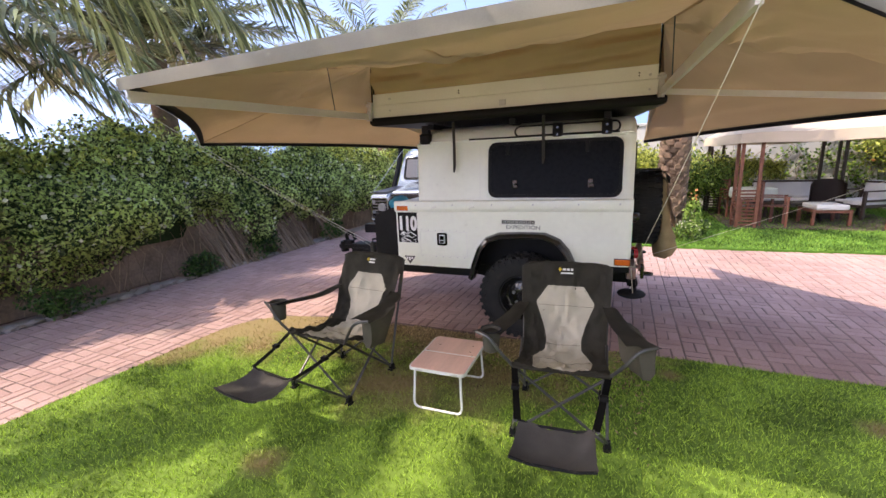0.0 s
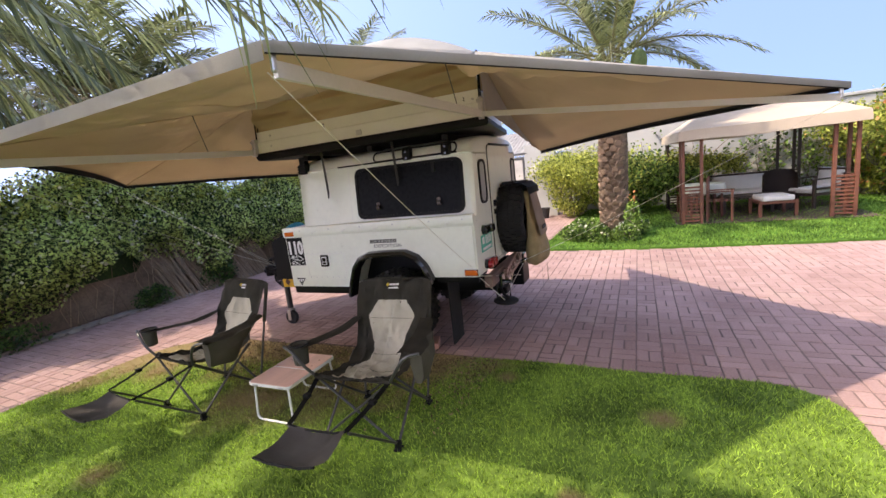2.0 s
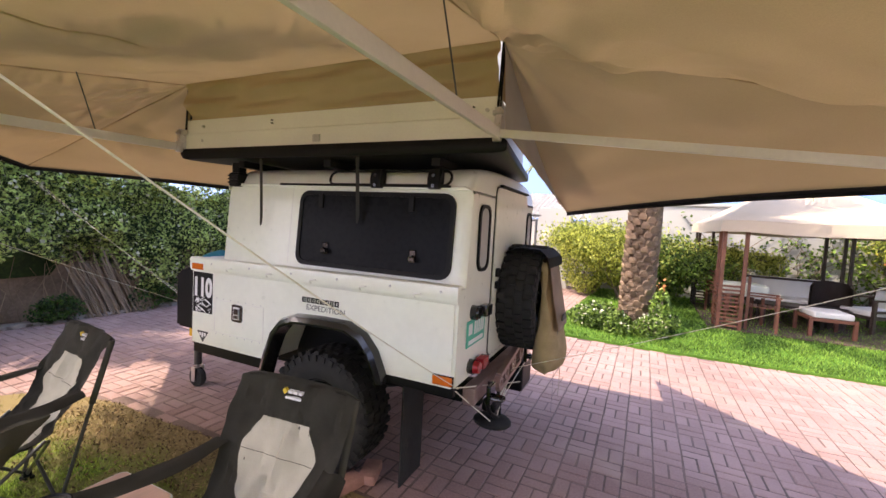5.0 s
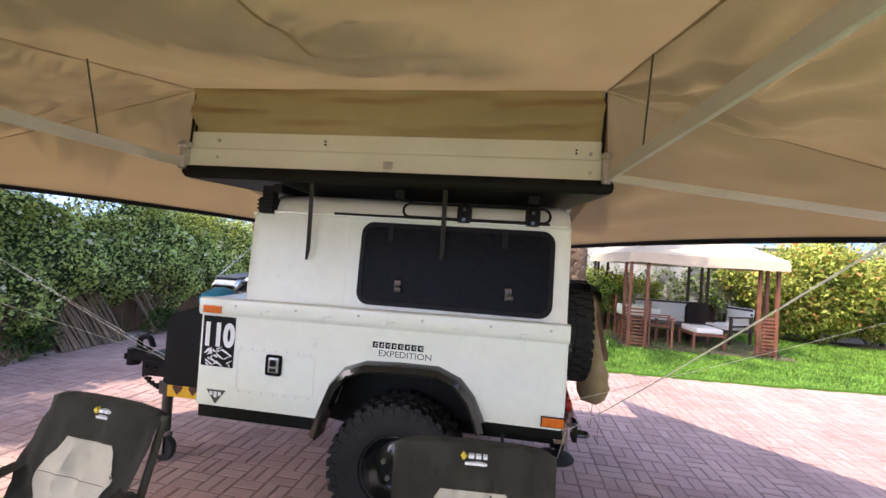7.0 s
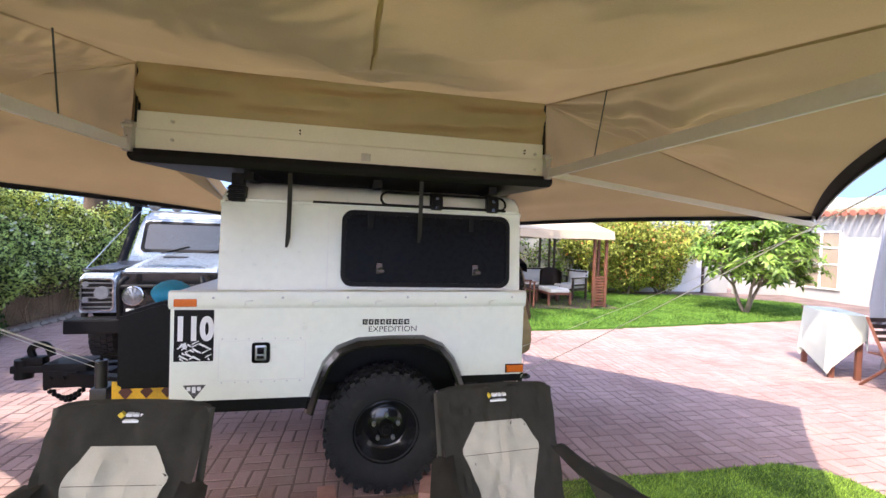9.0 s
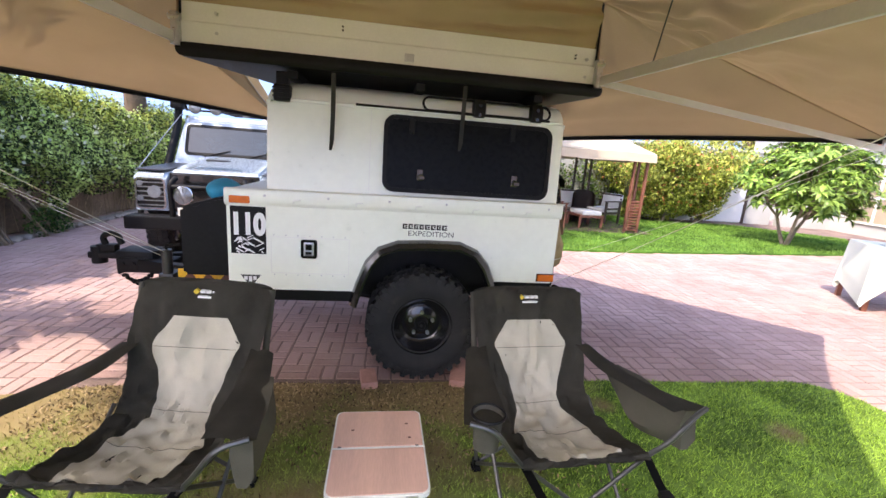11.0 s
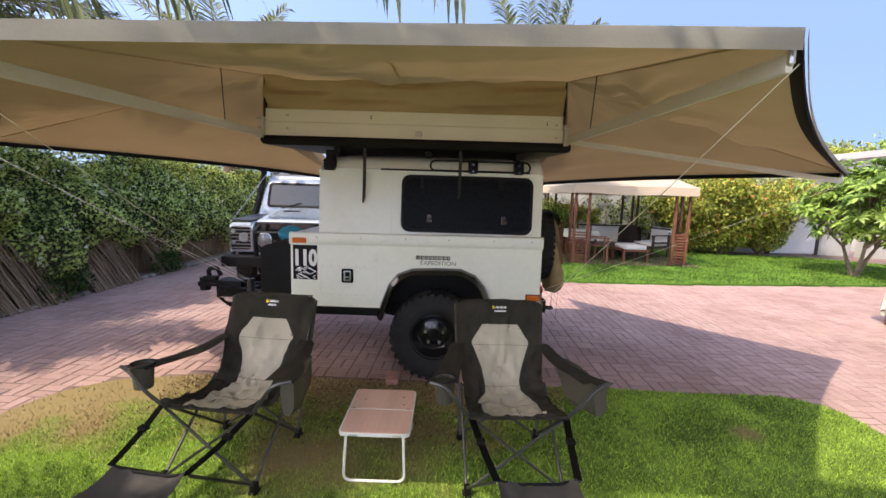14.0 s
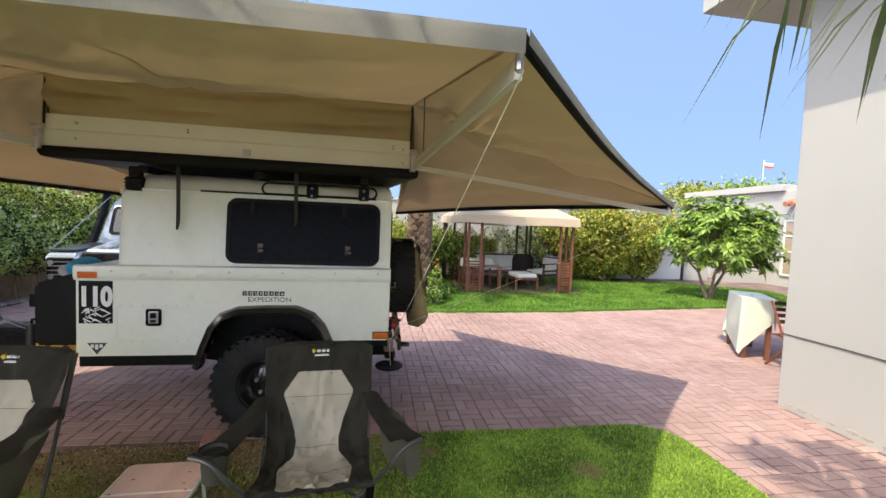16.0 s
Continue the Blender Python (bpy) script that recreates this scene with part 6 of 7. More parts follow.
bench("garden_sofa", (4.75, 9.3, 0.05), 0, 1.6, "dark wooden garden sofa with cream cushions under the gazebo")
bench("garden_armchair", (5.85, 8.75, 0.05), -62, 0.66, "dark wooden garden armchair with cream cushions")
bench("footstool", (4.85, 7.75, 0.05), 4, 0.62, "red-brown wooden footstool with a cream cushion", back=False)
ct = thing("coffee_table", "low dark wooden coffee table between the seats", "table", (4.5, 8.4, 0.05))
bm = BM()
box(bm, (-0.5, -0.3, 0.36), (0.5, 0.3, 0.40), 0.006)
part("table_top", bm, DARKWOOD, ct)
for x0 in (-0.45, 0.45):
    for y0 in (-0.25, 0.25):
        bm = BM()
        box(bm, (x0 - 0.025, y0 - 0.025, 0), (x0 + 0.025, y0 + 0.025, 0.36))
        part("leg", bm, DARKWOOD, ct)
oval = thing("wicker_chair", "dark wicker chair with a rounded back", "chair", (5.2, 8.62, 0.05))
bm = BM()
rows = [[(0.33 * math.sin(a), 0.25 - 0.3 * (1 - math.cos(a)) * 0.6, z0) for a in np.linspace(-1.9, 1.9, 17)] for z0 in (0.1, 0.35, 0.6, 0.78)]
rows.append([(0.28 * math.sin(a), 0.26 - 0.28 * (1 - math.cos(a)) * 0.6, 0.84 + 0.06 * math.cos(a)) for a in np.linspace(-1.9, 1.9, 17)])
loft(bm, rows, closed=False, caps=False)
bmesh.ops.solidify(bm, geom=bm.faces[:], thickness=0.03)
part("shell", bm, DARKWOOD, oval, smooth=True)
bm = BM()
cyl(bm, (0, 0.05, 0), (0, 0.05, 0.38), 0.26, 0.28, 18)
part("seat", bm, DARKWOOD, oval)



def dining_chair(at, rz):
    d = thing("dining_chair", "red-brown slatted wooden dining chair under the gazebo", "chair", at, rz, "dining chairs at the gazebo")
    for x0 in (-0.23, 0.23):
        for y0, h in ((-0.22, 0.62), (0.22, 0.95)):
            part("leg", box(BM(), (x0 - 0.022, y0 - 0.022, 0), (x0 + 0.022, y0 + 0.022, h), 0.004), TEAK, d)
        part("armrest", box(BM(), (x0 - 0.03, -0.26, 0.62), (x0 + 0.03, 0.22, 0.645), 0.006), TEAK, d)
    for k in range(6):
        part("seat_slat", box(BM(), (-0.22, -0.22 + k * 0.073, 0.42), (0.22, -0.165 + k * 0.073, 0.44), 0.003), TEAK, d)
    for k in range(6):
        part("back_slat", box(BM(), (-0.21, 0.205, 0.5 + k * 0.075), (0.21, 0.235, 0.54 + k * 0.075), 0.003), TEAK, d)
    return d


dining_chair((3.84, 7.35, 0.05), 80)
dining_chair((3.42, 8.85, 0.05), 100)
tcl = thing("dining_table", "small garden table under a white cloth under the gazebo", "table", (3.62, 8.1, 0.05), 5)
for x0 in (-0.3, 0.3):
    for y0 in (-0.3, 0.3):
        part("leg", box(BM(), (x0 - 0.025, y0 - 0.025, 0), (x0 + 0.025, y0 + 0.025, 0.72), 0.004), TEAK, tcl)
part("table_top", box(BM(), (-0.36, -0.36, 0.72), (0.36, 0.36, 0.75), 0.006), TEAK, tcl)
TC = rounded(-0.375, -0.375, 0.375, 0.375, 0.06, 6)
cloth = part("tablecloth", loft(BM(), [[(x * q, y * q, 0.757) for x, y in TC] for q in (0.1, 0.97)] + [[(x * (1.0 + 0.02 * v * (1 + math.sin(9 * math.atan2(y, x)))), y * (1.0 + 0.02 * v * (1 + math.sin(9 * math.atan2(y, x)))), 0.757 - 0.22 * v) for x, y in TC] for v in (0.06, 0.5, 1.0)], caps=False), CLOTH, None, smooth=True)
tagged(cloth, "white cloth hanging over the small garden table", "tablecloth")
cloth.matrix_world = pose(3.62, 8.1, 0.05, 0, 0, 5)

# ---- covered table and folding chair by the house ----
TAB = pose(6.37, 1.86, 0.0, 0, 0, 58.4)
ctab = thing("covered_table", "red-brown garden table under a draped sheet on the drive", "table", (6.37, 1.86, 0.0), 58.4)
for x0 in (-0.22, 0.57):
    for y0 in (-0.02, 0.26):
        bm = BM()
        box(bm, (x0 - 0.03, y0 - 0.03, 0), (x0 + 0.03, y0 + 0.03, 0.82), 0.004)
        part("leg", bm, TEAK, ctab)
bm = BM()
box(bm, (-0.28, -0.08, 0.82), (0.63, 0.31, 0.855), 0.008)
part("table_top", bm, TEAK, ctab)
for y0 in (-0.04, 0.27):
    part("rail", box(BM(), (-0.19, y0 - 0.012, 0.74), (0.54, y0 + 0.012, 0.82), 0.003), TEAK, ctab)
OUT = rounded(-0.295, -0.09, 0.54, 0.325, 0.05, 12)


def drape(v):
    """One ring of the sheet: it lies on the top and hangs in folds, longest over one long side."""
    ring = []
    for x, y in OUT:
        a = math.atan2(y - 0.12, (x - 0.12) * 0.5)
        side = max(0.0, min(1.0, (y - 0.18) / 0.12))
        end = max(0.0, min(1.0, (-0.12 - x) / 0.16)) * (1 - side)
        low = 0.855 - 0.70 * side - 0.36 * end + (0.06 * math.sin(7 * a + 1) + 0.05 * math.sin(17 * a) - 0.07 * math.exp(-((x + 0.2) / 0.12) ** 2)) * max(side, end)
        fold = (0.06 + 0.11 * math.sin(19 * a) + 0.06 * math.sin(33 * a + 1)) * v
        ring.append((x * (1.0 + (0.02 + 0.5 * fold * end) * v), y * (1.0 + 0.8 * fold * side), 0.862 + (low - 0.862) * v))
    return ring


sheet = part("draped_sheet", loft(BM(), [[(0.12 + (x - 0.12) * q, 0.12 + (y - 0.12) * q, 0.866) for x, y in OUT] for q in (0.1, 0.5, 0.97)] + [drape(v) for v in (0.0, 0.04, 0.12, 0.3, 0.5, 0.7, 0.85, 1.0)], caps=False), CLOTH, None, smooth=True)
tagged(sheet, "pale crumpled sheet hanging over a garden table", "sheet")
sheet.matrix_world = TAB
for at, rz in (((6.25, 1.24, 0.0), -8),):
    fch = thing("folding_chair", "red-brown slatted folding chair beside the covered table", "chair", at, rz)
    for x0 in (-0.22, 0.22):
        bm = BM()
        tube(bm, [(x0, -0.25, 0.0), (x0, 0.18, 0.88)], 0.018, 6)
        part("back_leg", bm, TEAK, fch)
        bm = BM()
        tube(bm, [(x0 * 0.85, 0.25, 0.0), (x0 * 0.85, -0.2, 0.45)], 0.018, 6)
        part("front_leg", bm, TEAK, fch)
    for k in range(6):
        bm = BM()
        box(bm, (-0.2, -0.2 + k * 0.065, 0.43), (0.2, -0.155 + k * 0.065, 0.45), 0.003)
        part("seat_slat", bm, TEAK, fch)
    for k in range(4):
        bm = BM()
        box(bm, (-0.21, 0.07 + k * 0.032, 0.60 + k * 0.075), (0.21, 0.09 + k * 0.032, 0.65 + k * 0.075), 0.003)
        part("back_slat", bm, DARKWOOD, fch)

# closed parasol standing behind the table
para = thing("parasol", "closed grey fabric parasol on a pole beside the house", "parasol", (7.52, 2.05, 0.0), 12)
part("base", lathe(BM(), [(0.0, 0.08), (0.22, 0.075), (0.26, 0.05), (0.27, 0.0), (0.0, 0.0)], 24), STONE, para, smooth=True)
part("pole", cyl(BM(), (0, 0, 0.05), (0, 0, 2.98), 0.028, 0.024, 12), METAL, para, smooth=True)
rings = []
for z0, r0 in ((0.62, 0.24), (0.9, 0.26), (1.3, 0.23), (1.75, 0.19), (2.1, 0.17), (2.4, 0.16), (2.52, 0.14), (2.62, 0.13)):
    rings.append([((r0 * (1 + 0.22 * math.cos(8 * a + 0.6 * math.sin(3 * z0)) + 0.08 * math.sin(3 * a + 4 * z0))) * math.cos(a), (r0 * (1 + 0.22 * math.cos(8 * a + 0.6 * math.sin(3 * z0)))) * math.sin(a), z0 + (0.07 * math.sin(8 * a) if z0 < 0.7 else 0)) for a in np.linspace(0, 2 * math.pi, 48, endpoint=False)])
canopy = part("canopy", loft(BM(), rings, caps=False), PARASOL, para, "grey canopy folded in loose pleats", smooth=True)
part("vent_cap", loft(BM(), [[(r0 * (1 + 0.12 * math.cos(8 * a)) * math.cos(a), r0 * (1 + 0.12 * math.cos(8 * a)) * math.sin(a), z0) for a in np.linspace(0, 2 * math.pi, 32, endpoint=False)] for z0, r0 in ((2.55, 0.18), (2.72, 0.12), (2.92, 0.08), (3.0, 0.03))]), PARASOL, canopy, smooth=True)

# ---- gate ----
gate = thing("gate", "tall pale sheet-metal double gate with dark bars", "gate", (-2.05, 10.25, 0.0), kind="structure")
for x0 in (-0.98, 0.02):
    bm = BM()
    box(bm, (x0, -0.012, 0.04), (x0 + 0.94, 0.012, 1.9), 0.004)
    leaf = part("gate_leaf", bm, GATE, gate)
    for lo, hi in (((x0, 0.02), (x0 + 0.05, 1.93)), ((x0 + 0.45, 0.02), (x0 + 0.49, 1.93)), ((x0 + 0.9, 0.02), (x0 + 0.95, 1.93))):
        bm = BM()
        box(bm, (lo[0], -0.035, lo[1]), (hi[0], 0.03, hi[1]), 0.003)
        part("upright", bm, GATE_FRAME, leaf)
    for z0 in (0.02, 0.98, 1.88):
        bm = BM()
        box(bm, (x0, -0.032, z0), (x0 + 0.95, 0.028, z0 + 0.05), 0.003)
        part("rail", bm, GATE_FRAME, leaf)
bm = BM()
box(bm, (-1.1, -0.08, -0.03), (-0.99, 0.08, 2.1), 0.01)
box(bm, (-1.1, -0.05, 2.02), (1.1, 0.05, 2.09), 0.01)
part("gate_post", bm, GATE_FRAME, gate)
meter = thing("meter_box", "small grey wall box beside the gate", "box", (-0.75, 10.16, 1.35))
bm = BM()
box(bm, (-0.12, -0.05, 0), (0.12, 0.045, 0.28), 0.008)
part("box_body", bm, GATE, meter)
bm = BM()
tube(bm, bent([(0.0, -0.01, 0.0), (0.0, -0.01, -0.5), (-0.15, -0.01, -0.6), (-0.15, -0.01, -1.35)], 4, 0.05), 0.012, 6)
part("conduit", bm, GREY_TUBE, meter)
pot = thing("flower_pot", "black plastic flower pot standing by the gate pier", "flower pot", (-0.42, 9.72, -0.006))
bm = BM()
lathe(bm, [(0.0, 0.0), (0.12, 0.0), (0.16, 0.28), (0.175, 0.28), (0.175, 0.32), (0.155, 0.32), (0.14, 0.24), (0.0, 0.24)], 20, pose(0, 0, 0, 90))
part("pot_body", bm, POT, pot, smooth=True)

# ---- plants ----


def frond_geo(base, tip, rise, n, length, rng, verts, faces, rib, sag=0.35, width=0.022, splay=1.0):
    """A palm frond: a bowed rib from base to tip with two rows of drooping leaflets."""
    base, tip = Vector(base), Vector(tip)
    mid = (base + tip) / 2 + Vector((0, 0, rise))
    pts = [base.lerp(mid, t).lerp(mid.lerp(tip, t), t) for t in np.linspace(0, 1, 15)]
    rib.append(pts)
    for k in range(n):
        t = 0.14 + 0.86 * k / (n - 1)
        p = base.lerp(mid, t).lerp(mid.lerp(tip, t), t)
        d = (base.lerp(mid, min(1, t + 0.02)).lerp(mid.lerp(tip, min(1, t + 0.02)), min(1, t + 0.02)) - base.lerp(mid, t - 0.02).lerp(mid.lerp(tip, t - 0.02), t - 0.02)).normalized()
        side = d.cross(Vector((0, 0, 1)))
        side = side.normalized() if side.length > 1e-3 else Vector((1, 0, 0))
        up = side.cross(d)
        L = length * (0.45 + 0.75 * math.sin(math.pi * min(1, 0.12 + 0.82 * t)) ** 0.8) * rng.uniform(0.85, 1.15)
        for s in (-1, 1):
            way = (d * rng.uniform(0.55, 0.95) + side * s * splay * rng.uniform(0.7, 1.0) + up * splay * rng.uniform(0.05, 0.4)).normalized()
            a = p
            b = p + way * L * 0.5 + Vector((0, 0, -sag * 0.18 * L))
            c = p + way * L * 0.97 + Vector((0, 0, -sag * L * rng.uniform(0.6, 1.2)))
            w = way.cross(Vector((0, 0, 1)) + up * 0.5).normalized() * width * 0.5
            i0 = len(verts)
            verts += [a - w * 0.5, a + w * 0.5, b + w, b - w, c]
            faces += [(i0, i0 + 1, i0 + 2, i0 + 3), (i0 + 3, i0 + 2, i0 + 4)]


def palm(name, foot, crown, r, tips, label, seed, leaf=0.5, n=46, width=0.03, bases=0, clumps=()):
    """tips: ends of single fronds (place, rise)."""
    rng = random.Random(seed)
    foot, crown = Vector(foot), Vector(crown)
    p = thing(name, label, "palm tree", foot)
    top = crown - foot
    bm = BM()
    pts = [Vector((0, 0, 0)).lerp(top, t) + Vector((0.05 * math.sin(3 * t), 0.03 * math.sin(4 * t), 0)) * (t * (1 - t) * 4) for t in np.linspace(0, 1, 12)]
    tube(bm, pts, r, 14, r * 0.82)
    trunk = part("trunk", bm, BARK, p, "rough fibrous trunk", smooth=True)
    if bases:
        me = None
        turns = bases
        for k in range(turns):
            t = (k + 0.5) / turns
            a = k * 2.39996
            q = Vector((0, 0, 0)).lerp(top, t)
            rr = r * (1 - 0.18 * t)
            if me is None:
                b2 = BM()
                loft(b2, [[(0.02, -0.075, -0.05), (0.02, 0.075, -0.05), (-0.03, 0.075, -0.05), (-0.03, -0.075, -0.05)], [(0.055, -0.085, 0.02), (0.055, 0.085, 0.02), (-0.03, 0.08, 0.02), (-0.03, -0.08, 0.02)], [(0.075, -0.045, 0.085), (0.075, 0.045, 0.085), (-0.01, 0.045, 0.09), (-0.01, -0.045, 0.09)]])
                bmesh.ops.recalc_face_normals(b2, faces=b2.faces[:])
                me = bpy.data.meshes.new("leaf_base")
                b2.to_mesh(me)
                b2.free()
                me.materials.append(BARK)
            ob = new("leaf_base", me)
            ob.parent = trunk
            s = rng.uniform(0.62, 0.85) * r / 0.27
            ob.matrix_basis = Matrix.Translation(q) @ Matrix.Rotation(a, 4, "Z") @ Matrix.Translation((rr * 0.96, 0, 0)) @ Matrix.Rotation(rng.uniform(-0.15, 0.15), 4, "X") @ Matrix.Diagonal((s, s, s, 1))
    ribs = []
    for tip, rise, *own in tips:
        verts, faces = [], []
        a = Vector(tip) - crown
        base = top + Vector((a.x, a.y, 0)).normalized() * r * 0.5 + Vector((0, 0, rng.uniform(-0.1, 0.25)))
        rb = []
        n1, leaf1, sag1, wide1, splay1 = (*own, width, 1.0)[:5] if len(own) == 3 else own or (n, leaf, 0.35, width, 1.0)
        frond_geo(base, Vector(tip) - foot, rise, n1, leaf1, rng, verts, faces, rb, sag1, wide1, splay1)
        fr = raw("frond", verts, faces, FROND, p)
        bm = BM()
        tube(bm, rb[0], 0.022, 5, 0.004)
        part("rib", bm, FROND_RIB, fr)
    for c in clumps:
        bm = BM()
        for k in range(14):
            a = rng.uniform(0, 6.28)
            tube(bm, [top + Vector((0.1 * math.cos(a), 0.1 * math.sin(a), 0.0)), top + Vector((0.35 * math.cos(a), 0.35 * math.sin(a), 0.35)), top + Vector((0.5 * math.cos(a), 0.5 * math.sin(a), 0.1))], 0.012, 4)
        part("fruit_stalk", bm, c, p, "orange-brown fruit stalks")
    return p


def crown_tips(c, n, reach, seed, up=1.2, a0=0.0, a1=2 * math.pi):
    rng = random.Random(seed)
    out = []
    for k in range(n):
        a = a0 + (a1 - a0) * (k + rng.uniform(-0.3, 0.3)) / n
        f = (k * 0.618) % 1.0
        L = reach * rng.uniform(0.8, 1.1)
        el = -0.45 + 1.45 * f
        out.append(((c[0] + L * math.cos(a) * math.cos(el * 0.9), c[1] + L * math.sin(a) * math.cos(el * 0.9), c[2] + L * math.sin(el) * 0.9), up * (0.35 + 0.3 * (1 - f))))
    return out


# the palm in the far lawn, with scale-like leaf bases
c = (1.80, 6.25, 3.45)
palm("date_palm", (1.76, 6.15, 0.02), c, 0.27, crown_tips(c, 24, 2.5, 3, 1.0) + [((c[0] + 0.75 * math.cos(2.4 * k), c[1] + 0.75 * math.sin(2.4 * k), c[2] + 1.9 + 0.25 * (k % 3)), 0.1) for k in range(11)], "date palm with a scaly trunk rising from the far lawn", 11, 0.42, 52, 0.03, bases=280)
bm = BM()
ball(bm, (2.32, 6.05, 3.42), 0.17, 14, (0.9, 0.9, 1.3))
tagged(part("fruit_net", bm, NET), "green net bag tied round the dates of the palm", "net bag")
# the palm behind the hedge
c = (-7.8, 2.2, 3.85)
palm("date_palm", (-7.9, 2.25, 0.0), c, 0.25, crown_tips(c, 44, 2.7, 5, 1.1), "leafy date palm standing behind the hedge", 12, 0.62, 60, 0.045, clumps=(TWIG,))
# a palm close by on that side
c = (-8.6, -1.9, 4.1)
palm("date_palm", (-8.9, -2.0, 0.0), c, 0.25, crown_tips(c, 36, 3.0, 9, 1.1) + [((-5.6, -1.2, 2.8), 1.0, 80, 0.7, 0.7), ((-5.9, 0.3, 2.8), 1.1, 80, 0.7, 0.7), ((-4.75, -0.9, 3.2), 0.7, 64, 0.6, 0.5), ((-4.7, -0.2, 3.15), 0.75, 64, 0.6, 0.5), ((-5.2, -2.2, 3.2), 0.7, 64, 0.6, 0.5)] + [(q, 0.8, 64, 0.6, 0.6) for q in ((-6.6, -3.2, 2.7), (-6.4, -1.8, 2.55), (-6.7, -0.5, 2.5), (-7.0, 0.8, 2.5), (-7.4, 1.8, 2.5))], "date palm at the hedge with grey-green hanging fronds", 13, 0.62, 60, 0.042)
c = (-2.9, -5.3, 4.7)
palm("date_palm", (-3.1, -5.8, 0.0), c, 0.26, crown_tips(c, 5, 2.4, 23, 1.1, math.pi, math.pi * 2.0) + [(q, 1.1, 72, 0.44, 0.45) for q in ((-0.56, -2.66, 2.55), (-1.15, -2.75, 2.48), (-0.9, -2.2, 2.78), (-0.5, -1.95, 2.8), (-0.05, -1.95, 2.78), (0.24, -1.95, 2.8))], "date palm on the lawn with fronds that hang into view", 19, 0.5, 56, 0.02)
# a palm beside the viewer: its long fronds hang over the chairs, the rest shows as a star-shaped shadow
c = (-3.78, -3.86, 4.8)
star = [((c[0] + L * math.cos(radians(a)), c[1] + L * math.sin(radians(a)), c[2] + dz), 0.55, 40, 0.36, 0.35, 0.03, 1.0) for a, L, dz in ((174, 1.6, -0.5), (205, 1.3, -0.4), (4, 0.9, -0.2), (-26, 1.15, -0.4), (-62, 0.8, -0.2), (-137, 1.45, -0.4))]
hanging = [(q, 0.75, 62, 0.56, 0.75) for q in ((-2.7, -1.0, 2.85), (-2.0, -1.15, 2.86), (-1.35, -1.4, 2.88), (-2.4, -1.7, 2.85), (-3.5, -0.9, 2.8), (-1.0, -1.65, 2.82))] + [(q, 0.8, 70, 0.6, 0.45) for q in ((-0.25, -0.95, 2.98), (0.15, -0.65, 3.08), (-2.1, 0.2, 3.05), (-2.9, 0.1, 2.95))]
palm("date_palm", (-3.98, -4.1, 0.0), c, 0.17, star + hanging, "date palm at the lawn's edge with long drooping fronds", 27, 0.36, 34, 0.034)
# a palm far beyond the hedge
c = (-6.5, 8.5, 4.6)
palm("date_palm", (-6.5, 8.5, 0.0), c, 0.25, crown_tips(c, 30, 3.0, 15, 1.2), "tall date palm beyond the parked car", 14, 0.5, 40, 0.04)
# the palm behind the viewer, whose frond tips hang into the picture
c = (1.6, -6.0, 4.9)
palm("date_palm", (1.6, -6.4, 0.0), c, 0.26, crown_tips(c, 9, 2.6, 21, 1.2, math.pi * 1.0, math.pi * 2.0) + [(q, 1.2, 60, 0.30, 0.55, 0.0085, w) for q, w in (((1.5, -2.66, 2.15), 0.42), ((1.62, -2.72, 2.13), 0.42), ((1.72, -2.66, 2.2), 0.5), ((1.42, -2.74, 2.24), 0.5), ((1.84, -2.62, 2.24), 0.5))] + [(q, 0.5, 64, 0.5, 0.4, 0.05, 1.0) for q in ((1.45, -2.5, 4.6), (2.1, -2.45, 4.5), (-0.5, -3.5, 4.5), (0.0, -3.3, 4.5), (0.5, -3.25, 4.5), (0.95, -3.2, 4.6), (-0.9, -4.2, 4.6), (-0.3, -4.4, 4.7))], "date palm on the lawn with a few long fronds", 15, 0.5, 52, 0.0125)


def cloud(n, centre, radii, seed, shell=0.55):
    """Places in an uneven, lumpy crown."""
    rng = np.random.default_rng(seed)
    d = rng.normal(size=(n, 3))
    d /= np.linalg.norm(d, axis=1)[:, None]
    lump = np.ones(n)
    for k in range(14):
        q = rng.normal(size=3)
        q /= np.linalg.norm(q)
        lump += 0.28 * np.exp(6 * ((d @ q) - 1)) * (1 if k % 3 else -1.3)
    r = lump * rng.uniform(shell, 1, n) ** 0.6
    return np.asarray(centre) + d * r[:, None] * np.asarray(radii)


# hedge
rng = np.random.default_rng(17)
hedge = thing("hedge", "tall dense green hedge with dry brown stems below", "hedge", (-5.7, 2.0, 0.0))
n = 118000
y = rng.uniform(-4.5, 10.3, n)
z = rng.uniform(0.0, 1.0, n)
topz = 2.12 + 0.16 * np.sin(1.3 * y + 0.5) + 0.12 * np.sin(3.1 * y) + 0.35 * np.clip((-0.4 - y) / 2.0, 0, 1) + 0.4 * np.clip((-1.6 - y) / 1.4, 0, 1)
lowz = 0.16 + 0.16 * np.sin(0.9 * y + 2.0) + 0.16 * np.sin(2.3 * y) + 0.1 * np.sin(5.3 * y)
lowz = np.maximum(0.03, lowz + 0.55 * np.exp(-((y - 0.9) / 1.4) ** 4) + 0.38 * np.exp(-((y - 4.2) / 1.6) ** 4))
zz = lowz + (topz - lowz) * z ** 0.85
bulge = 0.14 * np.sin(1.3 * y + 1.7 * zz) - 0.12
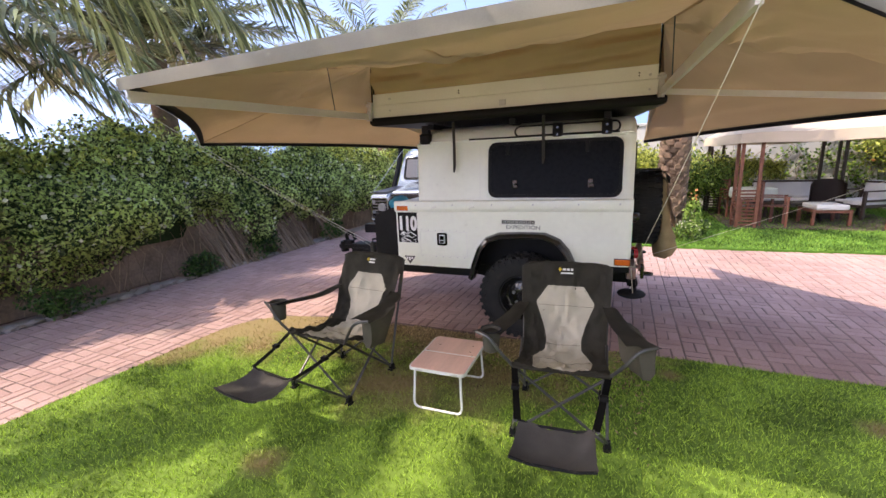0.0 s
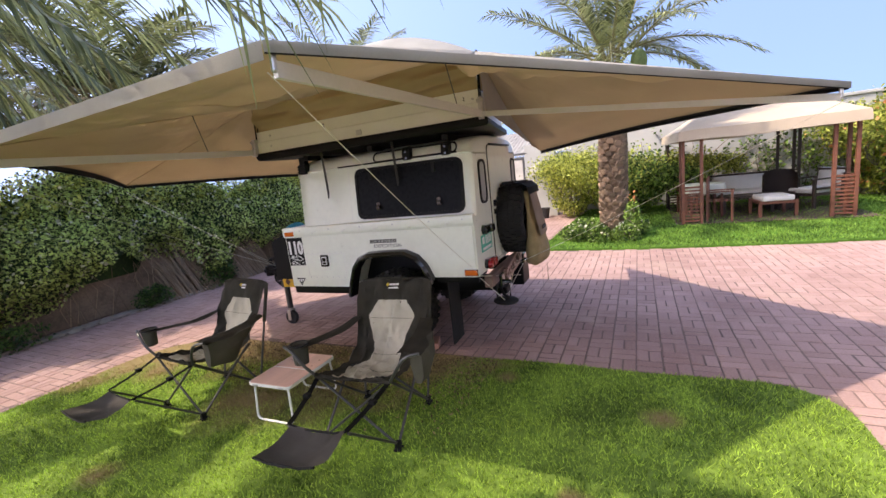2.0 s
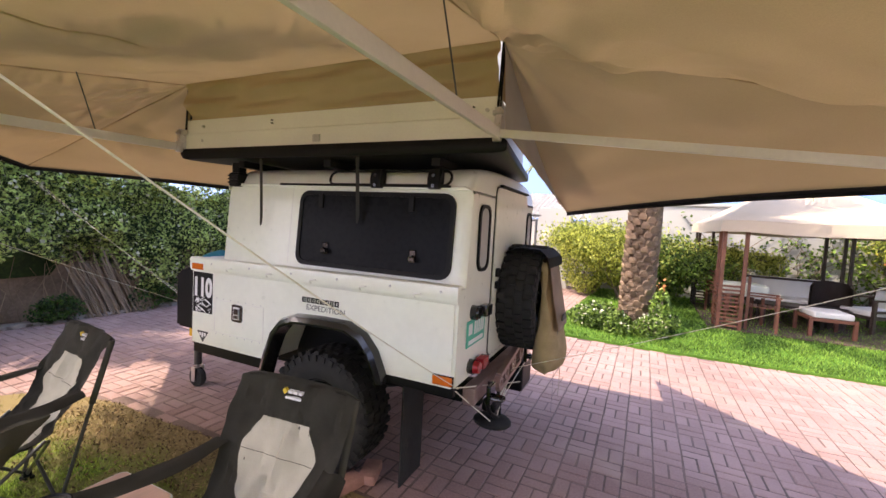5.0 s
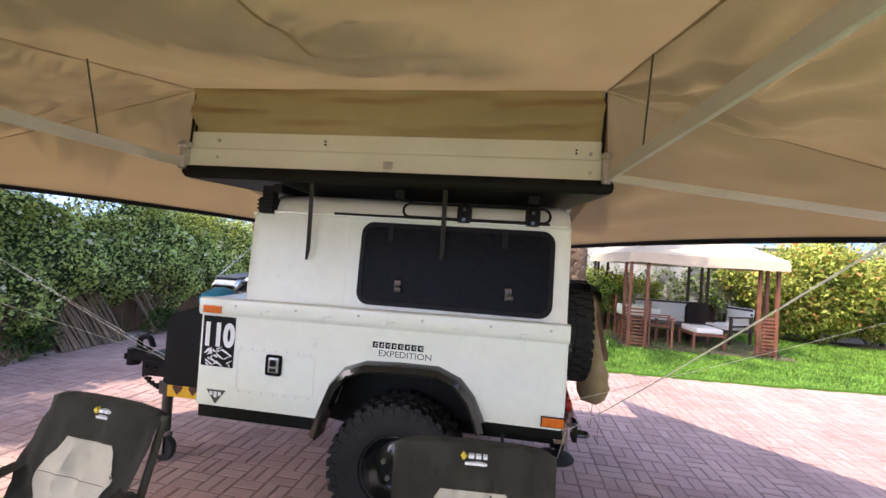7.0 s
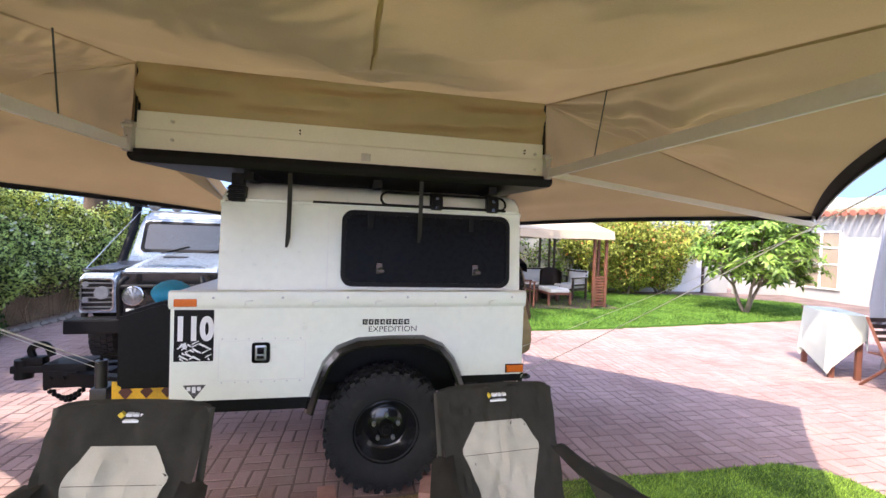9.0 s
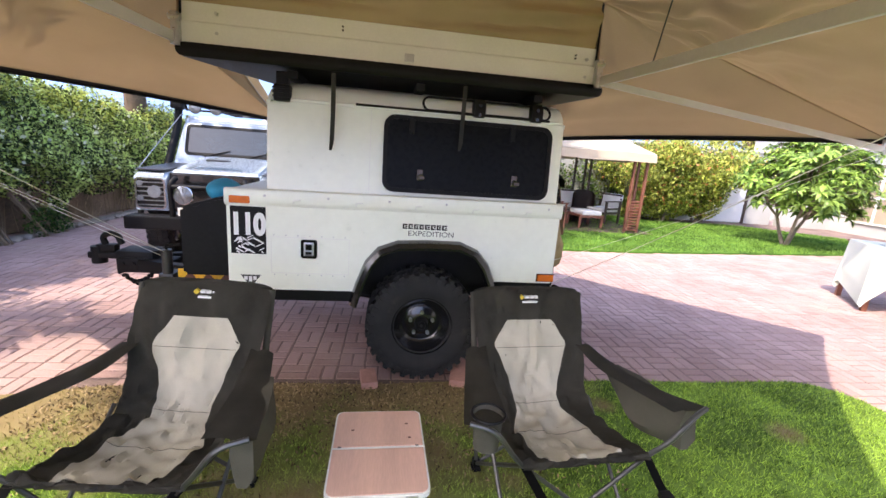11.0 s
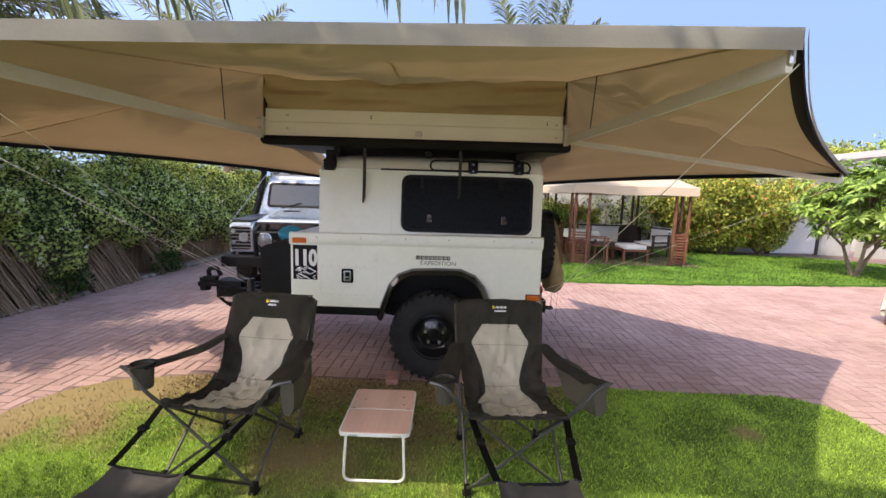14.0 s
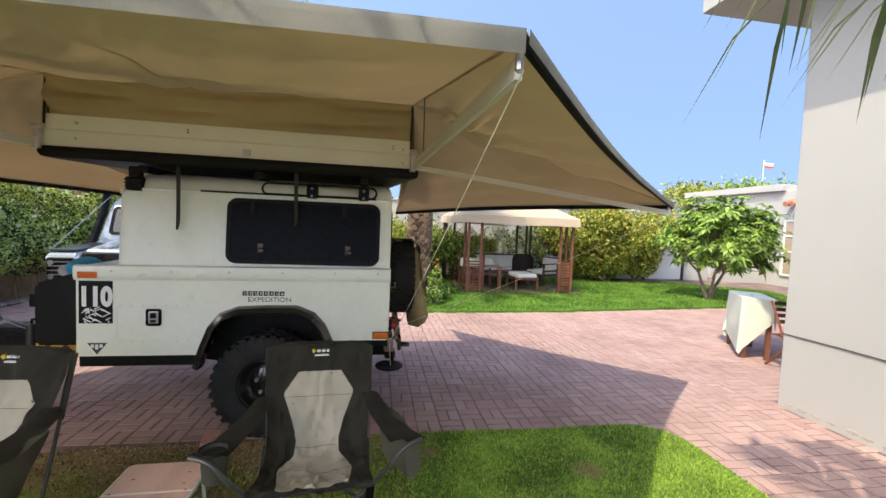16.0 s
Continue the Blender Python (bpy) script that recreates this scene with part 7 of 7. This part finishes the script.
for _ in range(260):
    yc, zc, rc = rng.uniform(-4.6, 10.4), rng.uniform(0.2, 2.4), rng.uniform(0.1, 0.34)
    close = np.abs(y - yc) < 2 * rc
    bulge[close] += 0.9 * rc * np.exp(-((y[close] - yc) ** 2 + (zz[close] - zc) ** 2) / rc ** 2)
xx = -5.52 + bulge - 1.0 * np.clip((zz - topz + 0.95) / 0.95, 0, 1) ** 1.5 - 0.25 * np.clip((lowz + 0.5 - zz) / 0.5, 0, 1) - rng.exponential(0.12, n)
over = rng.uniform(0, 1, n) < 0.22
xx = np.where(over, rng.uniform(-7.3, -6.2, n), xx)
zz = np.where(over, topz + 0.12 * np.sin(5 * xx) + rng.normal(0, 0.07, n), zz)
pts = np.c_[xx + 5.7, y - 2.0, zz]
leaves("hedge_leaf", pts, 0.058, LEAF_H, hedge, 18, 0.6, (0.5, -0.15, 0.5))
# Sprigs of yellower leaf along the top put the sunlit rim into colour.
sy = rng.uniform(-4.4, 10.0, 260)
sprig = np.concatenate([np.c_[np.linspace(0, 1, 22) * q[0] + q[1] + rng.normal(0, 0.05, 22), yy + np.linspace(0, 1, 22) * q[2] + rng.normal(0, 0.05, 22), np.linspace(0, 1, 22) * q[3] + q[4] + rng.normal(0, 0.04, 22)] for yy, q in ((yy, (rng.uniform(-0.1, 0.35), rng.uniform(-6.5, -5.8), rng.uniform(-0.2, 0.2), rng.uniform(0.05, 0.38), 2.02 + 0.16 * math.sin(1.3 * yy + 0.5) + 0.12 * math.sin(3.1 * yy) - rng.exponential(0.25))) for yy in sy)])
leaves("sprig", sprig + [5.7, -2.0, 0], 0.08, LEAF_Y, hedge, 20, 0.5, (0.6, -0.3, 0.8))
pick = rng.uniform(0, 1, n) < 0.022
leaves("blossom", pts[pick] + [0.03, 0, 0.02], 0.06, BLOSSOM, hedge, 19, 0.9)
# Solid dark hull behind the leaves, coloured for the hedge's shaded inside.
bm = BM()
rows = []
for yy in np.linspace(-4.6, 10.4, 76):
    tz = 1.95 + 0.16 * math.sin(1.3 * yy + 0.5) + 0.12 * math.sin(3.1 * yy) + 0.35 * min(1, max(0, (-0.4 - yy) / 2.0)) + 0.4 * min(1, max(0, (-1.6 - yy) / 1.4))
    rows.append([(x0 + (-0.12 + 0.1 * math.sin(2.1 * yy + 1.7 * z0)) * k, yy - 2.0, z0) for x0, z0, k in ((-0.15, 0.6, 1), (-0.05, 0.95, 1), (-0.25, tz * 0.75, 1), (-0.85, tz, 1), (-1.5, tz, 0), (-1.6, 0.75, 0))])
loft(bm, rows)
part("hedge_core", bm, LEAF_D, hedge, "dark hull standing for the hedge's shaded inside")
stems = thing("reed_bundle", "bundle of dry reed stalks leaning under the hedge", "reeds", (-5.4, 1.5, 0.0))
rs = random.Random(4)
for y0, y1, n0, lean in ((-0.35, 0.55, 46, -0.32), (0.95, 1.95, 58, -0.40), (2.5, 2.95, 16, -0.45)):
    for k in range(n0):
        yy = y0 + (y1 - y0) * (k + rs.random()) / n0
        h = rs.uniform(0.62, 0.98)
        foot_x = rs.uniform(-0.05, 0.06)
        bm = BM()
        tube(bm, [(foot_x, yy, 0.0), (foot_x - 0.14, yy + lean * h * 0.5 + rs.uniform(-0.02, 0.02), h * 0.55), (foot_x - 0.27, yy + lean * h + rs.uniform(-0.05, 0.05), h)], rs.uniform(0.010, 0.017), 6, 0.007)
        part("reed", bm, TWIG, stems)
bm = BM()
for k in range(190):
    yy = rs.uniform(-6.3, 8.0)
    x0 = rs.uniform(-0.35, 0.05)
    h = rs.uniform(0.4, 1.1)
    tube(bm, [(x0, yy, 0.0), (x0 + rs.uniform(-0.1, 0.1), yy + rs.uniform(-0.2, 0.2), h * 0.5), (x0 + rs.uniform(-0.15, 0.1), yy + rs.uniform(-0.35, 0.35), h)], 0.007, 4, 0.003)
tagged(part("undergrowth", bm, TWIG, hedge, "tangle of dry brown stems"), kind="stuff")
for yy, s in ((-1.1, 0.22), (0.75, 0.2), (2.1, 0.27), (4.2, 0.25)):
    sh = thing("shrub", "small dark shrub at the foot of the hedge", "shrub", (-5.42, yy, 0.0), group="shrubs under the hedge")
    leaves("foliage", cloud(900, (0, 0, s * 0.9), (s * 0.8, s * 1.5, s), int(90 + yy * 10), 0.2), 0.055, LEAF_D, sh, int(100 + yy * 10), 0.55, (0.3, 0, 0.6))
    bm = BM()
    for k in range(8):
        a = rs.uniform(0, 6.28)
        tube(bm, [(0, 0, 0), (s * 0.5 * math.cos(a), s * 0.7 * math.sin(a), s)], 0.008, 4, 0.004)
    part("stems", bm, BRANCH, sh)


def limb_tree(name, at, label, spread, height, seed, mat, leaf, n_leaf, trunk_r, forks, ratio=0.35, clump=0.28, category="tree", low=0.35, flowers=None):
    """Trunk forking into limbs, with leaf clumps at their ends."""
    rng = random.Random(seed)
    t = thing(name, label, category, at)
    bm = BM()
    ends = []

    def grow(p, d, L, r, depth):
        q = p + d * L
        m = p.lerp(q, 0.5) + Vector((rng.uniform(-1, 1), rng.uniform(-1, 1), rng.uniform(0, 0.5))) * L * 0.08
        tube(bm, [p, m, q], r, 7, r * 0.65)
        if depth == 0:
            ends.append(q)
            return
        for k in range(2 if depth < forks else 3):
            e = (d + Vector((rng.uniform(-1, 1), rng.uniform(-1, 1), rng.uniform(-0.15, 0.55))) * 0.75).normalized()
            grow(q, e, L * rng.uniform(0.6, 0.85), r * 0.62, depth - 1)

    for k in range(3):
        a = 2 * math.pi * k / 3 + rng.uniform(-0.4, 0.4)
        grow(Vector((0.04 * math.cos(a), 0.04 * math.sin(a), 0)), Vector((spread * math.cos(a), spread * math.sin(a), 1)).normalized(), height * low, trunk_r, forks)
    part("bough", bm, BRANCH, t, "grey-brown forking limbs", smooth=True)
    g = np.random.default_rng(seed)
    per = max(8, n_leaf // len(ends))
    pts = np.concatenate([np.array(e) + g.normal(0, clump * 0.55, (per, 3)) * [1, 1, 0.7] for e in ends])
    pts = pts[pts[:, 2] > height * 0.3]
    if category == "bush":
        low_pts = cloud(n_leaf // 2, (0, 0, height * 0.36), (height * 0.3, height * 0.3, height * 0.36), seed + 3, 0.4)
        pts = np.concatenate([pts, low_pts[low_pts[:, 2] > 0.05]])
    leaves("foliage", pts, leaf, mat, t, seed + 1, ratio, (0, 0, 0.9))
    if flowers is not None:
        leaves("flower", pts[g.uniform(0, 1, len(pts)) < 0.05] + [0, 0, 0.05], leaf * 0.9, flowers, t, seed + 2, 0.8)
    return t


plum = limb_tree("plumeria_tree", (9.7, 6.55, 0.02), "bright green plumeria tree with several forking stems", 0.36, 2.5, 31, LEAF_P, 0.19, 900, 0.05, 4, 0.3, 0.27, low=0.3)


def rosettes(name, centres, hub, per, size, mat, parent, seed):
    """Whorls of long pointed leaves round each twig's end, each leaf bowed over."""
    g = np.random.default_rng(seed)
    V, F = [], []
    for c in centres:
        axis = Vector(c) - Vector(hub)
        axis = (axis.normalized() + Vector((0, 0, 0.9))).normalized()
        side = axis.orthogonal().normalized()
        for k in range(per):
            a = 2.4 * k + g.uniform(-0.3, 0.3)
            d = Matrix.Rotation(a, 3, axis) @ side
            L = size * g.uniform(0.7, 1.25)
            up = 0.15 + 0.8 * k / per
            mid = Vector(c) + d * L * 0.5 + axis * L * 0.4 * up
            tip = Vector(c) + d * L + axis * L * (0.45 * up - 0.2)
            w = d.cross(axis).normalized() * L * 0.15
            i = len(V)
            V += [Vector(c), mid + w - axis * L * 0.03, tip, mid - w - axis * L * 0.03, mid]
            F += [(i, i + 1, i + 4), (i + 1, i + 2, i + 4), (i + 2, i + 3, i + 4), (i + 3, i, i + 4)]
    return tagged(raw(name, V, F, mat, parent), kind="stuff")


pg = np.random.default_rng(77)
whorls, twigs = [], BM()
while len(whorls) < 300:
    d = pg.normal(size=3)
    d /= np.linalg.norm(d)
    if d[2] < -0.8:
        continue
    r = pg.uniform(0.62, 1.0) * (0.88 + 0.14 * math.sin(5 * math.atan2(d[1], d[0]) + 2 * d[2]))
    whorls.append((0.28 + 1.62 * r * d[0], 1.3 * r * d[1], 1.66 + 1.22 * r * d[2]))
for w in whorls:
    a = Vector((0.1 + 0.5 * w[0], 0.5 * w[1], 1.0 + 0.35 * (w[2] - 1.0)))
    tube(twigs, [a, a.lerp(Vector(w), 0.5) + Vector((0, 0, -0.06)), Vector(w)], 0.016, 4, 0.009)
part("twig_crown", twigs, BRANCH, plum, "thick grey twigs", smooth=True)
rosettes("leaf_whorl", whorls, (0.2, 0.0, 1.2), 16, 0.27, LEAF_P, plum, 78)
limb_tree("shrub_tree", (8.6, 10.0, 0.02), "large yellow-green flowering bush against the wall", 0.5, 2.9, 33, LEAF_Y, 0.12, 9000, 0.045, 4, 0.5, 0.5, "bush", 0.28, FLOWER)
limb_tree("shrub_tree", (10.0, 10.25, 0.02), "large yellow-green flowering bush against the wall", 0.5, 2.8, 36, LEAF_Y, 0.12, 9000, 0.045, 4, 0.5, 0.5, "bush", 0.28, FLOWER)
limb_tree("shrub_tree", (7.7, 10.3, 0.02), "leafy green bush beside the gazebo", 0.5, 2.7, 39, LEAF_Y, 0.11, 7000, 0.04, 4, 0.5, 0.5, "bush", 0.26, FLOWER)
limb_tree("shrub_tree", (0.55, 9.6, 0.0), "pale yellow-green shrub beside the drive", 0.6, 2.3, 43, LEAF_Y, 0.09, 9000, 0.035, 4, 0.5, 0.5, "bush", 0.25)
limb_tree("shrub_tree", (1.35, 9.3, 0.0), "pale yellow-green shrub behind the palm", 0.6, 2.2, 44, LEAF_Y, 0.09, 8000, 0.035, 4, 0.5, 0.5, "bush", 0.25)
limb_tree("shrub_tree", (2.3, 9.5, 0.0), "leafy green shrub behind the palm", 0.6, 1.75, 47, LEAF_M, 0.09, 8000, 0.04, 4, 0.5, 0.5, "bush", 0.25)

limb_tree("far_tree", (17.2, 15.6, 0.0), "far leafy tree rising behind the white house", 0.35, 4.1, 57, LEAF_Y, 0.24, 3500, 0.09, 4, 0.4, 0.6)
limb_tree("far_tree", (19.4, 15.2, 0.0), "far leafy tree rising behind the white house", 0.35, 4.2, 59, LEAF_P, 0.24, 3000, 0.09, 4, 0.4, 0.5)
mast = thing("flag_mast", "small red, white and dark flag on a far tall mast", "flag", (43.6, 37.8, 0.0))
part("mast", cyl(BM(), (0, 0, 0), (0, 0, 10.6), 0.06, 0.035, 8), WHITE_METAL, mast)
bm = BM()
loft(bm, [[(0.05 + 1.1 * u, 0.12 * math.sin(5 * u), 9.8 + 0.6 * v - 0.15 * u) for u in np.linspace(0, 1, 9)] for v in (0.0, 1.0)], closed=False, caps=False)
bmesh.ops.solidify(bm, geom=bm.faces[:], thickness=0.01)
flag = part("flag_cloth", bm, WHITE, mast, "wind-blown flag cloth")
bm = BM()
loft(bm, [[(0.05 + 1.1 * u, 0.12 * math.sin(5 * u) - 0.015, 9.81 + 0.2 * v - 0.15 * u) for u in np.linspace(0, 1, 9)] for v in (0.0, 1.0)], closed=False, caps=False)
bmesh.ops.solidify(bm, geom=bm.faces[:], thickness=0.006)
part("flag_band", bm, ORANGE, flag, "orange-red lower band")

# climbers on the boundary wall
vine = thing("wall_climber", "climber with bare brown runners on the white wall", "climber", (5.0, 10.95, 0.0))
bm = BM()
rv = random.Random(6)
pts = []
for k in range(52):
    p = Vector((rv.uniform(-3.3, 3.4), -0.02, 0.0))
    path = [p.copy()]
    a = rv.uniform(-0.7, 0.7)
    for j in range(rv.randint(5, 10)):
        a += rv.uniform(-0.5, 0.5)
        p = p + Vector((math.sin(a) * 0.28, rv.uniform(-0.02, 0.02), abs(math.cos(a)) * 0.27))
        p.y = min(-0.015, p.y)
        path.append(p.copy())
        for _ in range(4 if k % 3 else 12):
            pts.append(p + Vector((rv.gauss(0, 0.12), -abs(rv.gauss(0, 0.05)), rv.gauss(0, 0.12))))
    tube(bm, path, 0.016, 5, 0.006)
part("stem_network", bm, BRANCH, vine, "bare brown creeping stems")
leaves("foliage", pts, 0.10, LEAF_M, vine, 7, 0.6, (0, -1, 0.3))
limb_tree("hanging_plant", (3.55, 10.1, 0.0), "bright bushy plant in front of the wall", 0.3, 1.5, 53, LEAF_Y, 0.10, 2500, 0.03, 3, 0.5, 0.3, "plant", 0.35)

for x0, s in ((3.38, 0.2), (3.83, 0.23), (4.58, 0.2)):
    pp = thing("standard_plant", "small clipped standard plant on a thin stem near the wall", "plant", (x0, 10.2, 0.03), group="standard plants by the gazebo")
    leaves("foliage", cloud(1000, (0, 0, 0.98), (s, s, s * 1.6), int(x0 * 100)), 0.07, LEAF_Y, pp, int(x0 * 100) + 1, 0.5, (0, -0.3, 0.7))
    bm = BM()
    tube(bm, [(0, 0, -0.02), (0.02, 0.01, 0.5), (0, 0, 0.98)], 0.018, 6)
    part("stem", bm, BRANCH, pp)

# flower bed round the palm's foot
bed = thing("flower_bed", "bed of leafy plants with white and red flowers round the palm", "flower bed", (1.7, 5.75, 0.02))
pts = np.concatenate([cloud(1100, (dx, dy, 0.14), (0.28, 0.23, 0.20), 60 + k) for k, (dx, dy) in enumerate(((-0.72, 0.05), (-0.5, -0.2), (-0.2, -0.35), (0.28, -0.28), (0.45, 0.05), (-0.55, 0.35)))])
pts = pts[pts[:, 2] > 0.0]
leaves("foliage", pts, 0.075, LEAF_M, bed, 61, 0.5, (0, -0.2, 0.7))
g = np.random.default_rng(8)
leaves("petal", pts[g.uniform(0, 1, len(pts)) < 0.03] + [0, -0.02, 0.05], 0.05, BLOSSOM, bed, 62, 0.9)
bm = BM()
for k in range(40):
    q = pts[rv.randrange(len(pts))]
    tube(bm, [(q[0] * 0.9, q[1] * 0.9, 0), tuple(q)], 0.006, 4, 0.003)
tagged(part("stems", bm, BRANCH, bed), kind="stuff")
rose = thing("flowering_plant", "tall stem with coral-red flowers beside the palm", "flower", (2.12, 5.75, 0.02))
bm = BM()
for k in range(5):
    tube(bm, [(0, 0, 0), (rv.uniform(-0.1, 0.1), rv.uniform(-0.05, 0.05), 0.35), (rv.uniform(-0.14, 0.14), rv.uniform(-0.1, 0.1), rv.uniform(0.6, 0.85))], 0.008, 5, 0.004)
part("stems", bm, BRANCH, rose)
leaves("foliage", cloud(350, (0, 0, 0.45), (0.17, 0.15, 0.35), 71), 0.08, LEAF_P, rose, 72, 0.5)
leaves("petal", cloud(16, (0.02, 0, 0.8), (0.10, 0.08, 0.1), 73), 0.06, FLOWER, rose, 74, 0.9)

# ---- the drive's clay pavers, one by one ----
PW, PL, GAP = 0.1, 0.2, 0.0115
rp = random.Random(2)


def paver_mesh():
    bm = BM()
    hx, hy, c = PL / 2 - GAP / 2, PW / 2 - GAP / 2, 0.005
    loft(bm, [[(x, y, -0.03) for x, y in ((-hx, -hy), (hx, -hy), (hx, hy), (-hx, hy))], [(x, y, -c) for x, y in ((-hx, -hy), (hx, -hy), (hx, hy), (-hx, hy))], [(x, y, 0.0) for x, y in ((-hx + c, -hy + c), (hx - c, -hy + c), (hx - c, hy - c), (-hx + c, hy - c))]])
    bmesh.ops.recalc_face_normals(bm, faces=bm.faces[:])
    me = bpy.data.meshes.new("paver")
    bm.to_mesh(me)
    bm.free()
    me.materials.append(PAVER)
    return me


# Stretcher rows in twos, turned by a right angle from square to square.
PME = paver_mesh()
BV = np.array([v.co[:] for v in PME.vertices])
BF = [tuple(f.vertices) for f in PME.polygons]
spots = []
for ix in range(-27, 70):
    for iy in range(-20, 53):
        x, y = ix * 0.2 + 0.1, iy * 0.2 + 0.1
        for k in (-0.05, 0.05):
            spots.append((x, y + k, 0) if (ix + iy) % 2 else (x + k, y, 90))
SX = np.array([s[0] for s in spots])
SY = np.array([s[1] for s in spots])
keep = ~inside([(x, y + 0.05) for x, y in LAWN], SX, SY) & ~inside(FAR_LAWN, SX, SY) & (SX > -5.42) & ((SX < 4.91) | (SY > 0.4) & (SY < 6.2))
near = keep & (SX > -1.6) & (SX < 2.75) & (SY > -0.25) & (SY < 1.2)
count = 0
V, F = [], []
for s, k, q in zip(spots, keep, near):
    if not k:
        continue
    m = pose(s[0] + rp.uniform(-0.0022, 0.0022), s[1] + rp.uniform(-0.0022, 0.0022), rp.uniform(-0.004, 0.002), rp.uniform(-0.5, 0.5), rp.uniform(-0.5, 0.5), s[2] + rp.uniform(-1.2, 1.2))
    if q and count < 300:
        ob = new("paver", PME)
        ob.parent = road
        ob.matrix_basis = m
        count += 1
    else:
        a = np.array(m)
        i0 = len(V) * len(BV)
        V.append(BV @ a[:3, :3].T + a[:3, 3])
        F += [tuple(i + i0 for i in f) for f in BF]
me = bpy.data.meshes.new("pavers")
me.from_pydata(np.concatenate(V), [], F)
tagged(link("pavers", me, PAVER, road), kind="stuff")
